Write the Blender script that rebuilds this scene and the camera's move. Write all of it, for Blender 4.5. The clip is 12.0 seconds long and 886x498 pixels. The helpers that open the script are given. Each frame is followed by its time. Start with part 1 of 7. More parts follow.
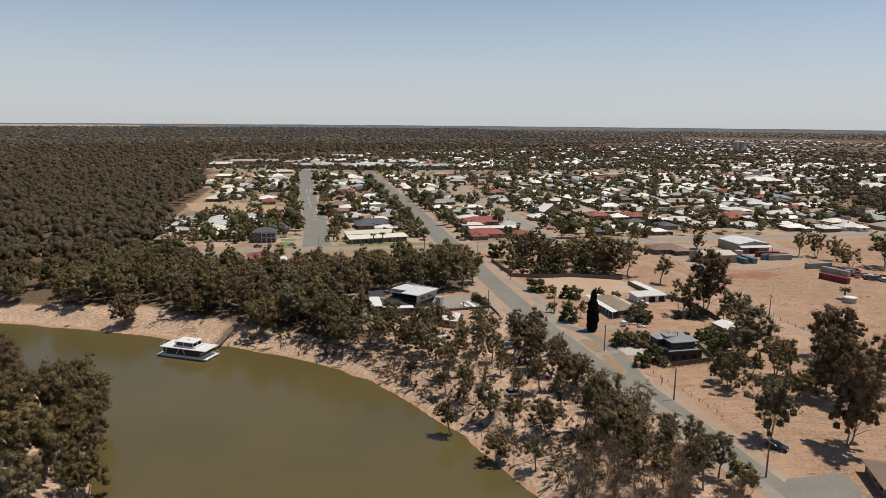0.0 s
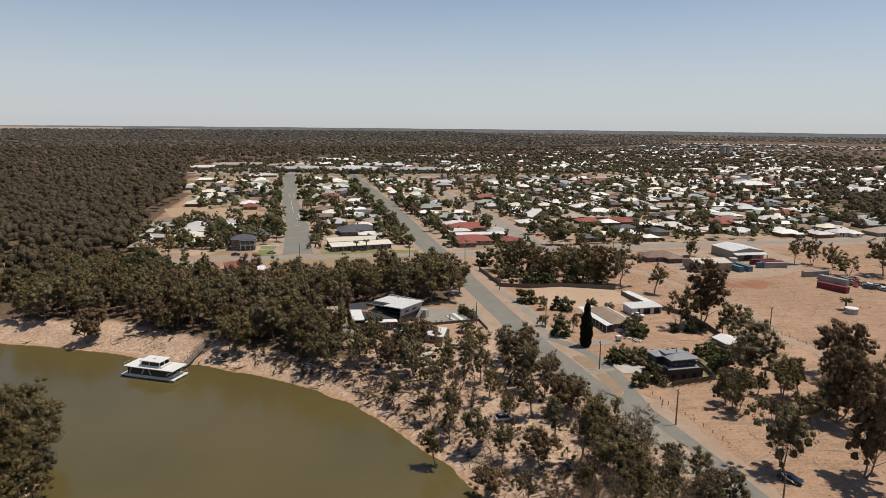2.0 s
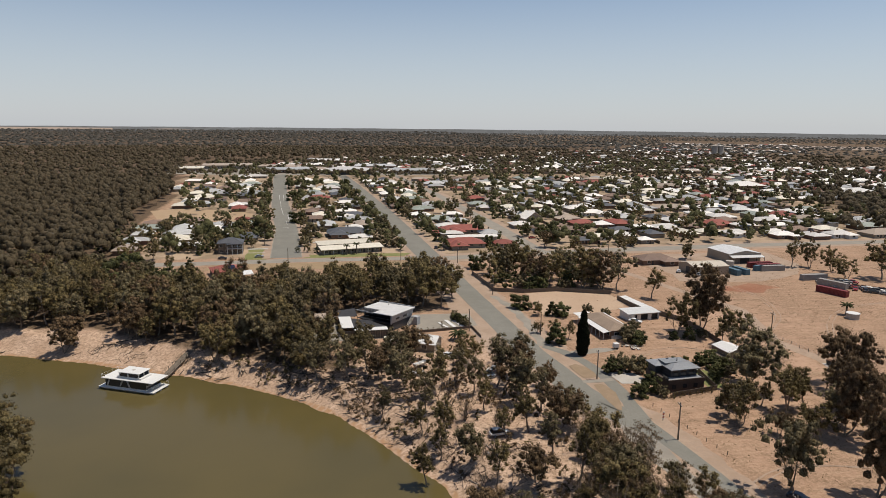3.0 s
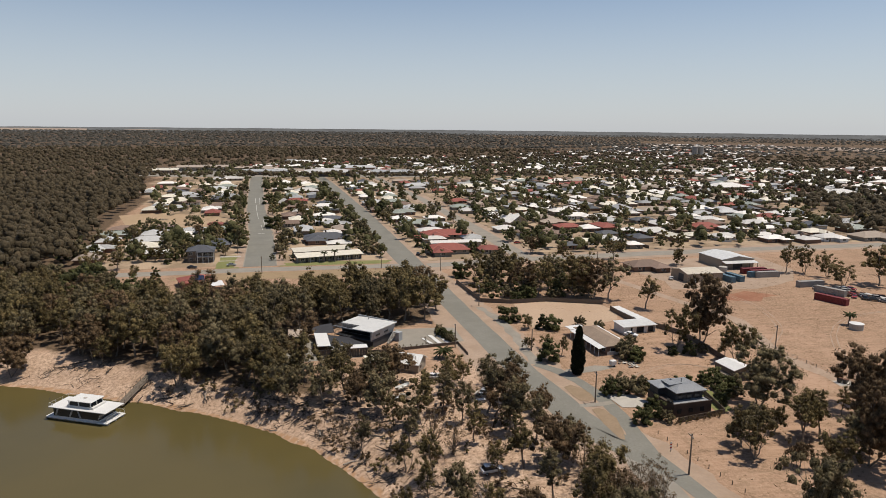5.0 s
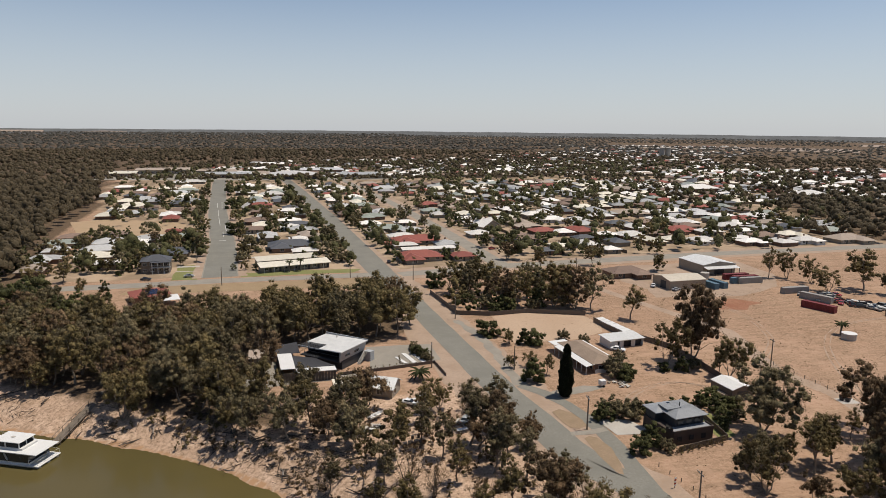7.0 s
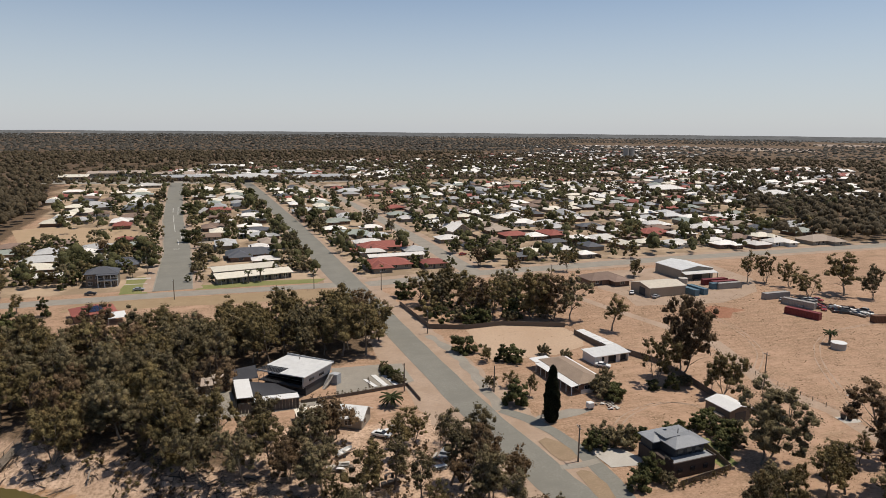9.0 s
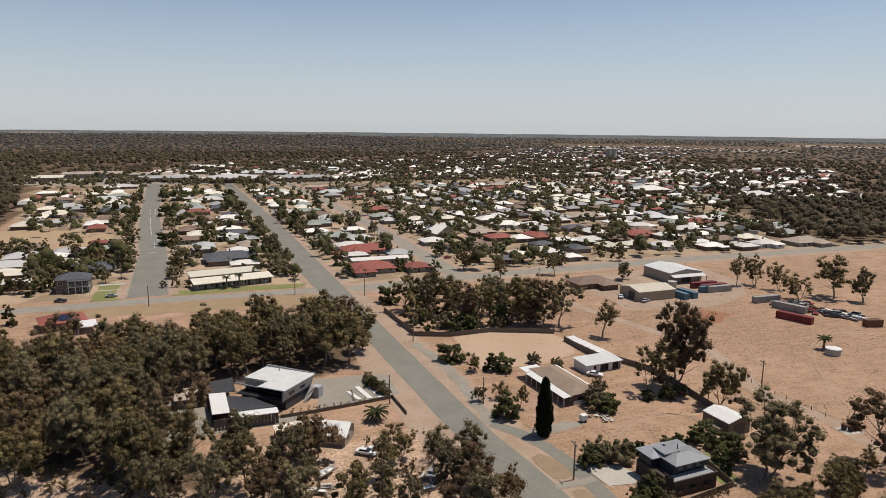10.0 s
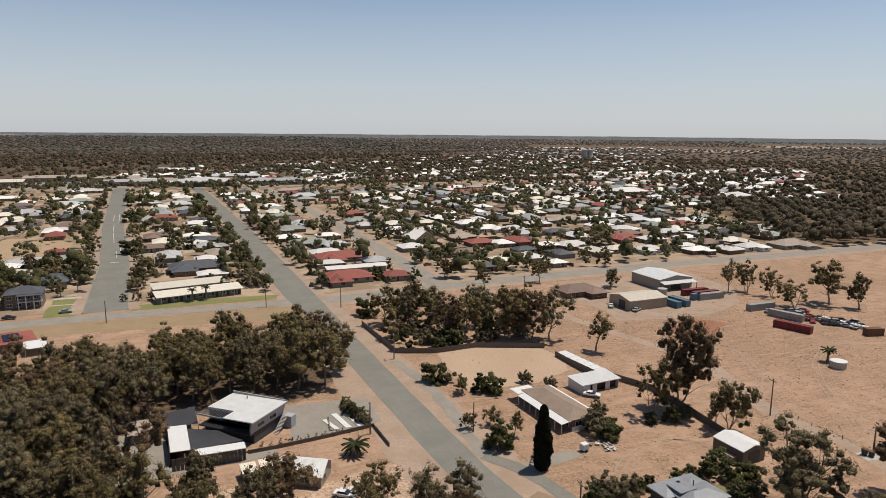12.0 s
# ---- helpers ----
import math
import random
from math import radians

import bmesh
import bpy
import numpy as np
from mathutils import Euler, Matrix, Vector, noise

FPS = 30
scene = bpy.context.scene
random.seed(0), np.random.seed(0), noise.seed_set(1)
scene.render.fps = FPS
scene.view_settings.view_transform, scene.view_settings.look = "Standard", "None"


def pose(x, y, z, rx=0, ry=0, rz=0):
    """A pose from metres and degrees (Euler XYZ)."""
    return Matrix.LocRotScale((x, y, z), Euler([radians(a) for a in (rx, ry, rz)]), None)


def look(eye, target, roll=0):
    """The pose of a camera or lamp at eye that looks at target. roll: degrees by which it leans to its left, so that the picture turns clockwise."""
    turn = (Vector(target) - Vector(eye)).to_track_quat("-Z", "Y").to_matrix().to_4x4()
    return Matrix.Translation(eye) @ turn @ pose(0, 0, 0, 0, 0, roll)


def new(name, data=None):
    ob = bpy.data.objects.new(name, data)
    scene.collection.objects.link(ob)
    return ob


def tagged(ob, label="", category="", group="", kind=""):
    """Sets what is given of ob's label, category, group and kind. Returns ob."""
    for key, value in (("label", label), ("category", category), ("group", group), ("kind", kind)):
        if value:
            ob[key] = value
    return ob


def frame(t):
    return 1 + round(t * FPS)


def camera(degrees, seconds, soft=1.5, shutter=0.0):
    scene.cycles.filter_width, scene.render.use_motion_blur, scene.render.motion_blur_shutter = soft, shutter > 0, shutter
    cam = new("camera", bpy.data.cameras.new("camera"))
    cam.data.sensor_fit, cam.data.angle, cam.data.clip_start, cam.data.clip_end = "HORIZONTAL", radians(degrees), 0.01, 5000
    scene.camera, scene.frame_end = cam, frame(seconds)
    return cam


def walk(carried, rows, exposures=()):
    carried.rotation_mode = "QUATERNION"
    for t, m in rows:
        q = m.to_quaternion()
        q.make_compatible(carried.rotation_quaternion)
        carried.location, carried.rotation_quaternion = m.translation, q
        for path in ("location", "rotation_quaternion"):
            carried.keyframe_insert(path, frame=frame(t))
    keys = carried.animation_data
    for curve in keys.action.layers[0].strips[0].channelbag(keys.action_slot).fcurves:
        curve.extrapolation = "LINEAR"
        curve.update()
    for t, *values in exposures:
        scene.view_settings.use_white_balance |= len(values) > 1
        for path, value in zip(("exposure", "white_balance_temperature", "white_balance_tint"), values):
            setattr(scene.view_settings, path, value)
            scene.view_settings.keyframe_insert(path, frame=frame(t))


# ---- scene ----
cam = camera(67.1, 12.0, soft=0.6)
PATH = [
    (0, (13.918, -14.16, 65.693), (14.142, -12.208, 65.316), 0.5),
    (0.5, (14.383, -11.243, 65.671), (14.612, -9.291, 65.297), 0.6),
    (1, (14.867, -8.245, 65.704), (15.108, -6.295, 65.332), 0.6),
    (1.5, (15.389, -5.143, 65.791), (15.641, -3.194, 65.42), 0.6),
    (2, (15.962, -1.928, 65.851), (16.224, 0.02, 65.483), 0.6),
    (2.5, (16.55, 1.463, 65.937), (16.822, 3.41, 65.57), 0.6),
    (3, (17.072, 5.115, 66.043), (17.357, 7.06, 65.676), 0.6),
    (5, (18.452, 20.416, 66.29), (18.794, 22.353, 65.925), 0.6),
    (5.5, (18.725, 24.285, 66.295), (19.087, 26.218, 65.931), 0.6),
    (6, (18.978, 28.255, 66.278), (19.363, 30.184, 65.915), 0.6),
    (6.5, (19.251, 32.267, 66.272), (19.658, 34.192, 65.909), 0.6),
    (7, (19.551, 36.279, 66.264), (19.985, 38.198, 65.904), 0.6),
    (9, (21.214, 51.881, 66.469), (21.749, 53.774, 66.112), 0.5),
    (9.5, (21.738, 55.657, 66.523), (22.298, 57.544, 66.167), 0.6),
    (10, (22.328, 59.375, 66.539), (22.913, 61.255, 66.183), 0.6),
    (10.5, (22.968, 63.143, 66.515), (23.575, 65.015, 66.161), 0.5),
    (11, (23.603, 66.939, 66.527), (24.228, 68.805, 66.173), 0.5),
    (11.5, (24.19, 70.665, 66.516), (24.832, 72.525, 66.162), 0.5),
    (12, (24.793, 74.371, 66.471), (25.448, 76.228, 66.12), 0.5),
]
walk(cam, [(t, look(eye, target, roll)) for t, eye, target, roll in PATH], exposures=[(0.0, 0.0, 6600, 10), (12.0, 0.0, 6600, 10)])

# ---- light: high midday sun over a clear dusty sky ----
SUN_DIR = Vector((0.34, 0.03, 0.94)).normalized()
world = bpy.data.worlds.new("sky")
scene.world = world
world.use_nodes = True
wn = world.node_tree.nodes
sky = wn.new("ShaderNodeTexSky")
sky.sky_type = "NISHITA"
sky.sun_disc = False
sky.sun_elevation = math.asin(SUN_DIR.z)
sky.sun_rotation = math.atan2(SUN_DIR.x, SUN_DIR.y)
sky.altitude = 100
sky.air_density = 0.85
sky.dust_density = 0.4
sky.ozone_density = 0.6
wn["Background"].inputs["Strength"].default_value = 0.096
haze = wn.new("ShaderNodeMix")
haze.data_type = "RGBA"
tc_sky = wn.new("ShaderNodeTexCoord")
split = wn.new("ShaderNodeSeparateXYZ")
world.node_tree.links.new(tc_sky.outputs["Generated"], split.inputs[0])
low = wn.new("ShaderNodeMapRange")
low.interpolation_type = "SMOOTHSTEP"
low.inputs["From Min"].default_value, low.inputs["From Max"].default_value = 0.0, 0.26
low.inputs["To Min"].default_value, low.inputs["To Max"].default_value = 0.72, 0.0
world.node_tree.links.new(split.outputs["Z"], low.inputs["Value"])
world.node_tree.links.new(low.outputs[0], haze.inputs[0])
haze.inputs[7].default_value = (5.58, 6.0, 6.72, 1)
world.node_tree.links.new(sky.outputs["Color"], haze.inputs[6])
world.node_tree.links.new(haze.outputs[2], wn["Background"].inputs["Color"])
sun_data = bpy.data.lights.new("sun", "SUN")
sun_data.energy = 4.4
sun_data.angle = radians(0.53)
sun_data.color = (1.0, 0.93, 0.83)
sun = new("sun", sun_data)
sun.matrix_world = look((0, 0, 300), tuple(Vector((0, 0, 300)) - SUN_DIR))

# ---- materials ----


def node_mat(name, rough=0.8, metal=0.0):
    m = bpy.data.materials.new(name)
    m.use_nodes = True
    b = m.node_tree.nodes["Principled BSDF"]
    b.inputs["Roughness"].default_value = rough
    b.inputs["Metallic"].default_value = metal
    return m, m.node_tree.nodes, m.node_tree.links, b


def mix(nodes, links, fac, a, b, blend="MIX"):
    n = nodes.new("ShaderNodeMix")
    n.data_type = "RGBA"
    n.blend_type = blend
    for sock, v in ((n.inputs[0], fac), (n.inputs[6], a), (n.inputs[7], b)):
        if isinstance(v, (int, float)):
            sock.default_value = v
        elif isinstance(v, tuple):
            sock.default_value = (*v, 1)
        else:
            links.new(v, sock)
    return n.outputs[2]


def noise_node(nodes, links, scale, detail=4, rough=0.6, coord="Object", stretch=None, turn=0.0):
    tc = nodes.new("ShaderNodeTexCoord")
    n = nodes.new("ShaderNodeTexNoise")
    n.inputs["Scale"].default_value = scale
    n.inputs["Detail"].default_value = detail
    n.inputs["Roughness"].default_value = rough
    src = tc.outputs[coord]
    if stretch:
        mp = nodes.new("ShaderNodeMapping")
        mp.inputs["Scale"].default_value = stretch
        mp.inputs["Rotation"].default_value = (0, 0, turn)
        links.new(src, mp.inputs["Vector"])
        src = mp.outputs[0]
    links.new(src, n.inputs["Vector"])
    return n.outputs["Fac"]


def ramp(nodes, links, src, lo, hi):
    n = nodes.new("ShaderNodeMapRange")
    n.interpolation_type = "SMOOTHSTEP"
    n.inputs["From Min"].default_value = lo
    n.inputs["From Max"].default_value = hi
    links.new(src, n.inputs["Value"])
    return n.outputs["Result"]


def bump(nodes, links, b, src, strength, dist):
    n = nodes.new("ShaderNodeBump")
    n.inputs["Strength"].default_value = strength
    n.inputs["Distance"].default_value = dist
    links.new(src, n.inputs["Height"])
    links.new(n.outputs[0], b.inputs["Normal"])


def surface(name, c1, c2, scale=0.5, fine=6.0, rough=0.85, metal=0.0, relief=0.02, vary=0.0, coord="Object", spec=0.3):
    """Two colours blended by broad stains and fine grain, with relief; vary: brightness changes from object to object."""
    m, nodes, links, b = node_mat(name, rough, metal)
    broad = ramp(nodes, links, noise_node(nodes, links, scale, 5, 0.65, coord), 0.3, 0.72)
    col = mix(nodes, links, broad, c1, c2)
    grain = noise_node(nodes, links, fine, 3, 0.7, coord)
    g = ramp(nodes, links, grain, 0.2, 0.8)
    col = mix(nodes, links, g, col, tuple(0.72 * x for x in c1))
    if vary:
        info = nodes.new("ShaderNodeObjectInfo")
        v = nodes.new("ShaderNodeMapRange")
        v.inputs["To Min"].default_value, v.inputs["To Max"].default_value = 1 - vary, 1 + vary
        links.new(info.outputs["Random"], v.inputs["Value"])
        h = nodes.new("ShaderNodeHueSaturation")
        links.new(v.outputs[0], h.inputs["Value"])
        links.new(col, h.inputs["Color"])
        col = h.outputs[0]
    links.new(col, b.inputs["Base Color"])
    b.inputs["Specular IOR Level"].default_value = spec
    if relief:
        bump(nodes, links, b, grain, 0.6, relief)
    return m


def leaf_mat(name, dark, light, warm, vary=0.35, grain=2.6):
    """Foliage: sprays of differing tone, dark speckle painted for shaded gaps, with warmer patches."""
    m, nodes, links, b = node_mat(name, 0.65)
    geo = nodes.new("ShaderNodeNewGeometry")
    info = nodes.new("ShaderNodeObjectInfo")
    # fine noise darkens the colour where gaps between leaves would lie in shade
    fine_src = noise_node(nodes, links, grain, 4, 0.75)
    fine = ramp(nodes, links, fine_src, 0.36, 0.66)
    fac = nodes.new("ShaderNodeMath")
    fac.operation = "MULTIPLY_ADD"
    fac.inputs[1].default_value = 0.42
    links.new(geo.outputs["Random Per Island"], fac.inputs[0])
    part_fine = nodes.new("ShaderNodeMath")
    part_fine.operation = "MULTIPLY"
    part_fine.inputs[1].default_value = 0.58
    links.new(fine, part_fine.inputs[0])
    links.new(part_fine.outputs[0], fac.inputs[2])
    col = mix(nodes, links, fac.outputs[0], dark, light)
    tint = nodes.new("ShaderNodeMath")
    tint.operation = "MULTIPLY"
    links.new(ramp(nodes, links, noise_node(nodes, links, 0.35, 2), 0.45, 0.75), tint.inputs[0])
    links.new(fac.outputs[0], tint.inputs[1])
    col = mix(nodes, links, tint.outputs[0], col, warm)
    v = nodes.new("ShaderNodeMapRange")
    v.inputs["To Min"].default_value, v.inputs["To Max"].default_value = 1 - vary, 1 + vary
    links.new(info.outputs["Random"], v.inputs["Value"])
    h = nodes.new("ShaderNodeHueSaturation")
    links.new(v.outputs[0], h.inputs["Value"])
    links.new(col, h.inputs["Color"])
    links.new(h.outputs[0], b.inputs["Base Color"])
    b.inputs["Specular IOR Level"].default_value = 0.1
    bump(nodes, links, b, fine_src, 0.9, 0.35)
    tr = nodes.new("ShaderNodeBsdfTranslucent")
    links.new(h.outputs[0], tr.inputs["Color"])
    ms = nodes.new("ShaderNodeMixShader")
    ms.inputs[0].default_value = 0.12
    links.new(b.outputs[0], ms.inputs[1])
    links.new(tr.outputs[0], ms.inputs[2])
    links.new(ms.outputs[0], nodes["Material Output"].inputs["Surface"])
    return m


def metal_roof(name, c, rough=0.45, pitch=0.5, vary=0.12):
    """Painted corrugated sheet: fine ribs and rain streaks."""
    m, nodes, links, b = node_mat(name, rough, 0.0)
    st = ramp(nodes, links, noise_node(nodes, links, 0.6, 5, 0.7), 0.35, 0.8)
    col = mix(nodes, links, st, c, tuple(0.74 * x for x in c))
    fine = ramp(nodes, links, noise_node(nodes, links, 3.0, 4, 0.7, stretch=(1, 0.15, 1)), 0.3, 0.8)
    col = mix(nodes, links, fine, col, tuple(0.85 * x for x in c))
    info = nodes.new("ShaderNodeObjectInfo")
    v = nodes.new("ShaderNodeMapRange")
    v.inputs["To Min"].default_value, v.inputs["To Max"].default_value = 1 - vary, 1 + vary
    links.new(info.outputs["Random"], v.inputs["Value"])
    h = nodes.new("ShaderNodeHueSaturation")
    links.new(v.outputs[0], h.inputs["Value"])
    links.new(col, h.inputs["Color"])
    links.new(h.outputs[0], b.inputs["Base Color"])
    tc = nodes.new("ShaderNodeTexCoord")
    wv = nodes.new("ShaderNodeTexWave")
    wv.inputs["Scale"].default_value = 1.0 / pitch
    links.new(tc.outputs["Object"], wv.inputs["Vector"])
    bump(nodes, links, b, wv.outputs["Fac"], 0.35, 0.03)
    return m


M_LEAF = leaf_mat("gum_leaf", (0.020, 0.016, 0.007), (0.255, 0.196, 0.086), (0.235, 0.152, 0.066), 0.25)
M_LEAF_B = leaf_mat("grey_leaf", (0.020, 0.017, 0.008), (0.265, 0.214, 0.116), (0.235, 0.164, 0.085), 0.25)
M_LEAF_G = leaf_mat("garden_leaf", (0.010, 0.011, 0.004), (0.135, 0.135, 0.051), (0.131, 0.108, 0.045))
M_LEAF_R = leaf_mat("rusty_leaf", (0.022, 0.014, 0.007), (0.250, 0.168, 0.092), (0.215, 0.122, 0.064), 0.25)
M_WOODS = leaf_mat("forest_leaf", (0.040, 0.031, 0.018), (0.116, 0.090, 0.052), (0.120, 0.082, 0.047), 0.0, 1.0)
# far woods: distance haze painted into greyer, low-contrast leaf colours
M_WOODS_HAZED = leaf_mat("hazed_forest_leaf", (0.045, 0.041, 0.033), (0.088, 0.079, 0.064), (0.085, 0.073, 0.058), 0.0, 0.10)
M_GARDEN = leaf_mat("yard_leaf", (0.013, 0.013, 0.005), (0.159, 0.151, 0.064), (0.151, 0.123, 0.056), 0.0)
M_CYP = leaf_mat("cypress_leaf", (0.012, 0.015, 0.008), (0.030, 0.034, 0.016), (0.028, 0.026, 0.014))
M_BARK = surface("pale_gum_bark", (0.27, 0.22, 0.17), (0.11, 0.085, 0.062), 0.9, 7, 0.9, relief=0.03, vary=0.25)
M_DEAD = surface("grey_dead_wood", (0.30, 0.26, 0.22), (0.18, 0.14, 0.11), 0.8, 6, 0.9)
M_ASPH = surface("worn_asphalt", (0.225, 0.213, 0.179), (0.161, 0.154, 0.131), 0.13, 2.0, 0.9, relief=0.01, spec=0.2)
M_GRAVEL = surface("grey_gravel", (0.304, 0.271, 0.223), (0.209, 0.185, 0.150), 0.18, 2.2, 0.95, relief=0.03)
M_DIRT = surface("pale_pink_dirt", (0.469, 0.337, 0.233), (0.394, 0.268, 0.176), 0.07, 1.5, 0.95, relief=0.04)
M_SHOULDER = surface("sandy_shoulder", (0.396, 0.290, 0.212), (0.276, 0.189, 0.124), 0.16, 1.4, 0.95, relief=0.05)
M_DRYGRASS = surface("dry_yellow_grass", (0.33, 0.235, 0.135), (0.26, 0.175, 0.10), 0.15, 2.5, 0.95, relief=0.06)
M_LAWN = surface("thin_green_lawn", (0.17, 0.18, 0.06), (0.27, 0.235, 0.10), 0.12, 2.0, 0.95, relief=0.05)
M_REDDIRT = surface("red_dirt", (0.27, 0.115, 0.062), (0.36, 0.19, 0.115), 0.12, 1.2, 0.95, relief=0.06)
M_CONC = surface("pale_concrete", (0.460, 0.423, 0.368), (0.386, 0.350, 0.304), 0.3, 5, 0.85, relief=0.01)

M_ISLAND = surface("dry_island_dirt", (0.30, 0.215, 0.138), (0.22, 0.155, 0.095), 0.35, 2.5, 0.95, relief=0.05)
M_LOT = surface("bare_orange_lot", (0.42, 0.295, 0.185), (0.33, 0.235, 0.13), 0.12, 1.2, 0.95, relief=0.05)
M_FIELD = surface("dull_far_field", (0.36, 0.28, 0.22), (0.25, 0.20, 0.16), 0.006, 0.05, 0.95, relief=0)
R_WHITE = metal_roof("white_metal_roof", (0.72, 0.675, 0.61), 0.4, vary=0.25)
R_CREAM = metal_roof("cream_metal_roof", (0.66, 0.60, 0.48), 0.5)
R_GREY = metal_roof("grey_metal_roof", (0.42, 0.41, 0.39), 0.45, vary=0.3)
R_GREEN = metal_roof("grey_green_metal_roof", (0.26, 0.28, 0.235), 0.5)
R_SLATE = surface("dark_slate_tile_roof", (0.085, 0.088, 0.098), (0.12, 0.12, 0.13), 0.4, 4, 0.6, vary=0.2)
R_RED = surface("red_tile_roof", (0.29, 0.085, 0.062), (0.21, 0.07, 0.055), 0.4, 4, 0.75, vary=0.15)
R_BROWN = surface("brown_tile_roof", (0.24, 0.165, 0.125), (0.17, 0.115, 0.09), 0.4, 4, 0.8, vary=0.2)
R_TAN = surface("faded_tan_roof", (0.36, 0.29, 0.23), (0.28, 0.22, 0.18), 0.4, 4, 0.8, vary=0.15)
ROOF = {"w": R_WHITE, "c": R_CREAM, "g": R_GREY, "n": R_GREEN, "k": R_SLATE, "r": R_RED, "b": R_BROWN, "t": R_TAN}
M_BRICK = surface("brown_brick_wall", (0.22, 0.14, 0.10), (0.17, 0.105, 0.078), 0.5, 8, 0.9, vary=0.3)
M_RENDER = surface("cream_rendered_wall", (0.34, 0.295, 0.235), (0.28, 0.235, 0.185), 0.4, 8, 0.9, vary=0.2)
M_GLASS = surface("dark_window_glass", (0.025, 0.028, 0.032), (0.035, 0.037, 0.04), 0.5, 2, 0.12, relief=0, spec=0.6)
M_WHITE = surface("white_paint", (0.722, 0.712, 0.684), (0.646, 0.627, 0.589), 0.5, 5, 0.5, relief=0.003)
M_DARK = surface("charcoal_paint", (0.055, 0.055, 0.058), (0.075, 0.073, 0.072), 0.4, 5, 0.6, relief=0.004)
M_TIMBER = surface("weathered_timber", (0.21, 0.17, 0.13), (0.14, 0.11, 0.085), 0.8, 9, 0.9)
M_FENCE = surface("brown_sheet_fence", (0.17, 0.135, 0.105), (0.12, 0.095, 0.078), 0.5, 6, 0.7)

# ---- builders ----


class Geo:
    """Collects vertices and faces of one mesh."""

    def __init__(self):
        self.v, self.f = [], []

    def add(self, verts, faces):
        n = len(self.v)
        self.v += [tuple(p) for p in verts]
        self.f += [tuple(i + n for i in q) for q in faces]
        return self

    def box(self, x0, x1, y0, y1, z0, z1):
        c = [(x, y, z) for z in (z0, z1) for y in (y0, y1) for x in (x0, x1)]
        return self.add(c, [(0, 2, 3, 1), (4, 5, 7, 6), (0, 1, 5, 4), (2, 6, 7, 3), (0, 4, 6, 2), (1, 3, 7, 5)])

    def prism(self, base, z0, z1):
        n = len(base)
        v = [(x, y, z0) for x, y in base] + [(x, y, z1) for x, y in base]
        f = [tuple(range(n - 1, -1, -1)), tuple(range(n, 2 * n))]
        return self.add(v, f + [(i, (i + 1) % n, n + (i + 1) % n, n + i) for i in range(n)])

    def tube(self, pts, radii, sides=6):
        pts = [Vector(p) for p in pts]
        rings = []
        for i, p in enumerate(pts):
            d = (pts[min(i + 1, len(pts) - 1)] - pts[max(i - 1, 0)]).normalized()
            a = d.cross(Vector((0.31, 0.9, 0.2))).normalized()
            b = d.cross(a)
            for k in range(sides):
                w = 2 * math.pi * k / sides
                rings.append(p + radii[i] * (math.cos(w) * a + math.sin(w) * b))
        f = []
        for i in range(len(pts) - 1):
            for k in range(sides):
                k2 = (k + 1) % sides
                f.append((i * sides + k, i * sides + k2, (i + 1) * sides + k2, (i + 1) * sides + k))
        f.append(tuple(range(sides - 1, -1, -1)))
        f.append(tuple(range((len(pts) - 1) * sides, len(pts) * sides)))
        return self.add(rings, f)

    def mesh(self, name, material, smooth=False):
        me = bpy.data.meshes.new(name)
        me.from_pydata(self.v, [], self.f)
        me.materials.append(material)
        if smooth:
            me.shade_smooth()
        me.update()
        return me


def part(name, geo, material, parent, label="", smooth=False):
    ob = new(name, geo.mesh(name, material, smooth) if isinstance(geo, Geo) else geo)
    ob.parent = parent
    if label:
        tagged(ob, label)
    return ob


def thing(name, x, y, z=0.0, yaw=0.0, label="", category="", group="", kind=""):
    ob = new(name)
    ob.matrix_basis = pose(x, y, z, 0, 0, yaw)
    return tagged(ob, label, category, group, kind)


def bevel_geo(geo, width=0.03, segments=1):
    """The same shape with its sharp edges rounded off."""
    bm = bmesh.new()
    me = geo.mesh("tmp", M_WHITE)
    bm.from_mesh(me)
    bpy.data.meshes.remove(me)
    bmesh.ops.bevel(bm, geom=bm.edges[:], offset=width, segments=segments, affect="EDGES", clamp_overlap=True)
    out = Geo()
    bm.verts.index_update()
    out.add([v.co[:] for v in bm.verts], [[v.index for v in f.verts] for f in bm.faces])
    bm.free()
    return out


# ---- the lie of the land ----
FAR_BANK = [(-330, 300), (-200, 252), (-135, 233), (-97, 221), (-61, 208), (-31, 194), (-16, 186), (-3, 177), (6, 170), (13.5, 162), (21, 152),
            (26.5, 142.5), (33.5, 129.5), (38, 120), (42, 109.6), (46, 100), (51, 86), (56, 60), (60, 20), (62, -60), (60, -260)]
NEAR_BANK = [(-70, -260), (-60, -60), (-44, 40), (-38, 105), (-50, 138), (-85, 174), (-130, 196), (-200, 212), (-330, 250)]
WATER_Z = -5.0
RIVER = np.array(FAR_BANK + NEAR_BANK, float)


def seg_dist(px, py, line, closed=False):
    best = np.full(np.shape(px), 1e9)
    pts = list(line) + ([line[0]] if closed else [])
    for (ax, ay), (bx, by) in zip(pts[:-1], pts[1:]):
        dx, dy = bx - ax, by - ay
        t = np.clip(((px - ax) * dx + (py - ay) * dy) / (dx * dx + dy * dy), 0, 1)
        best = np.minimum(best, np.hypot(px - ax - t * dx, py - ay - t * dy))
    return best


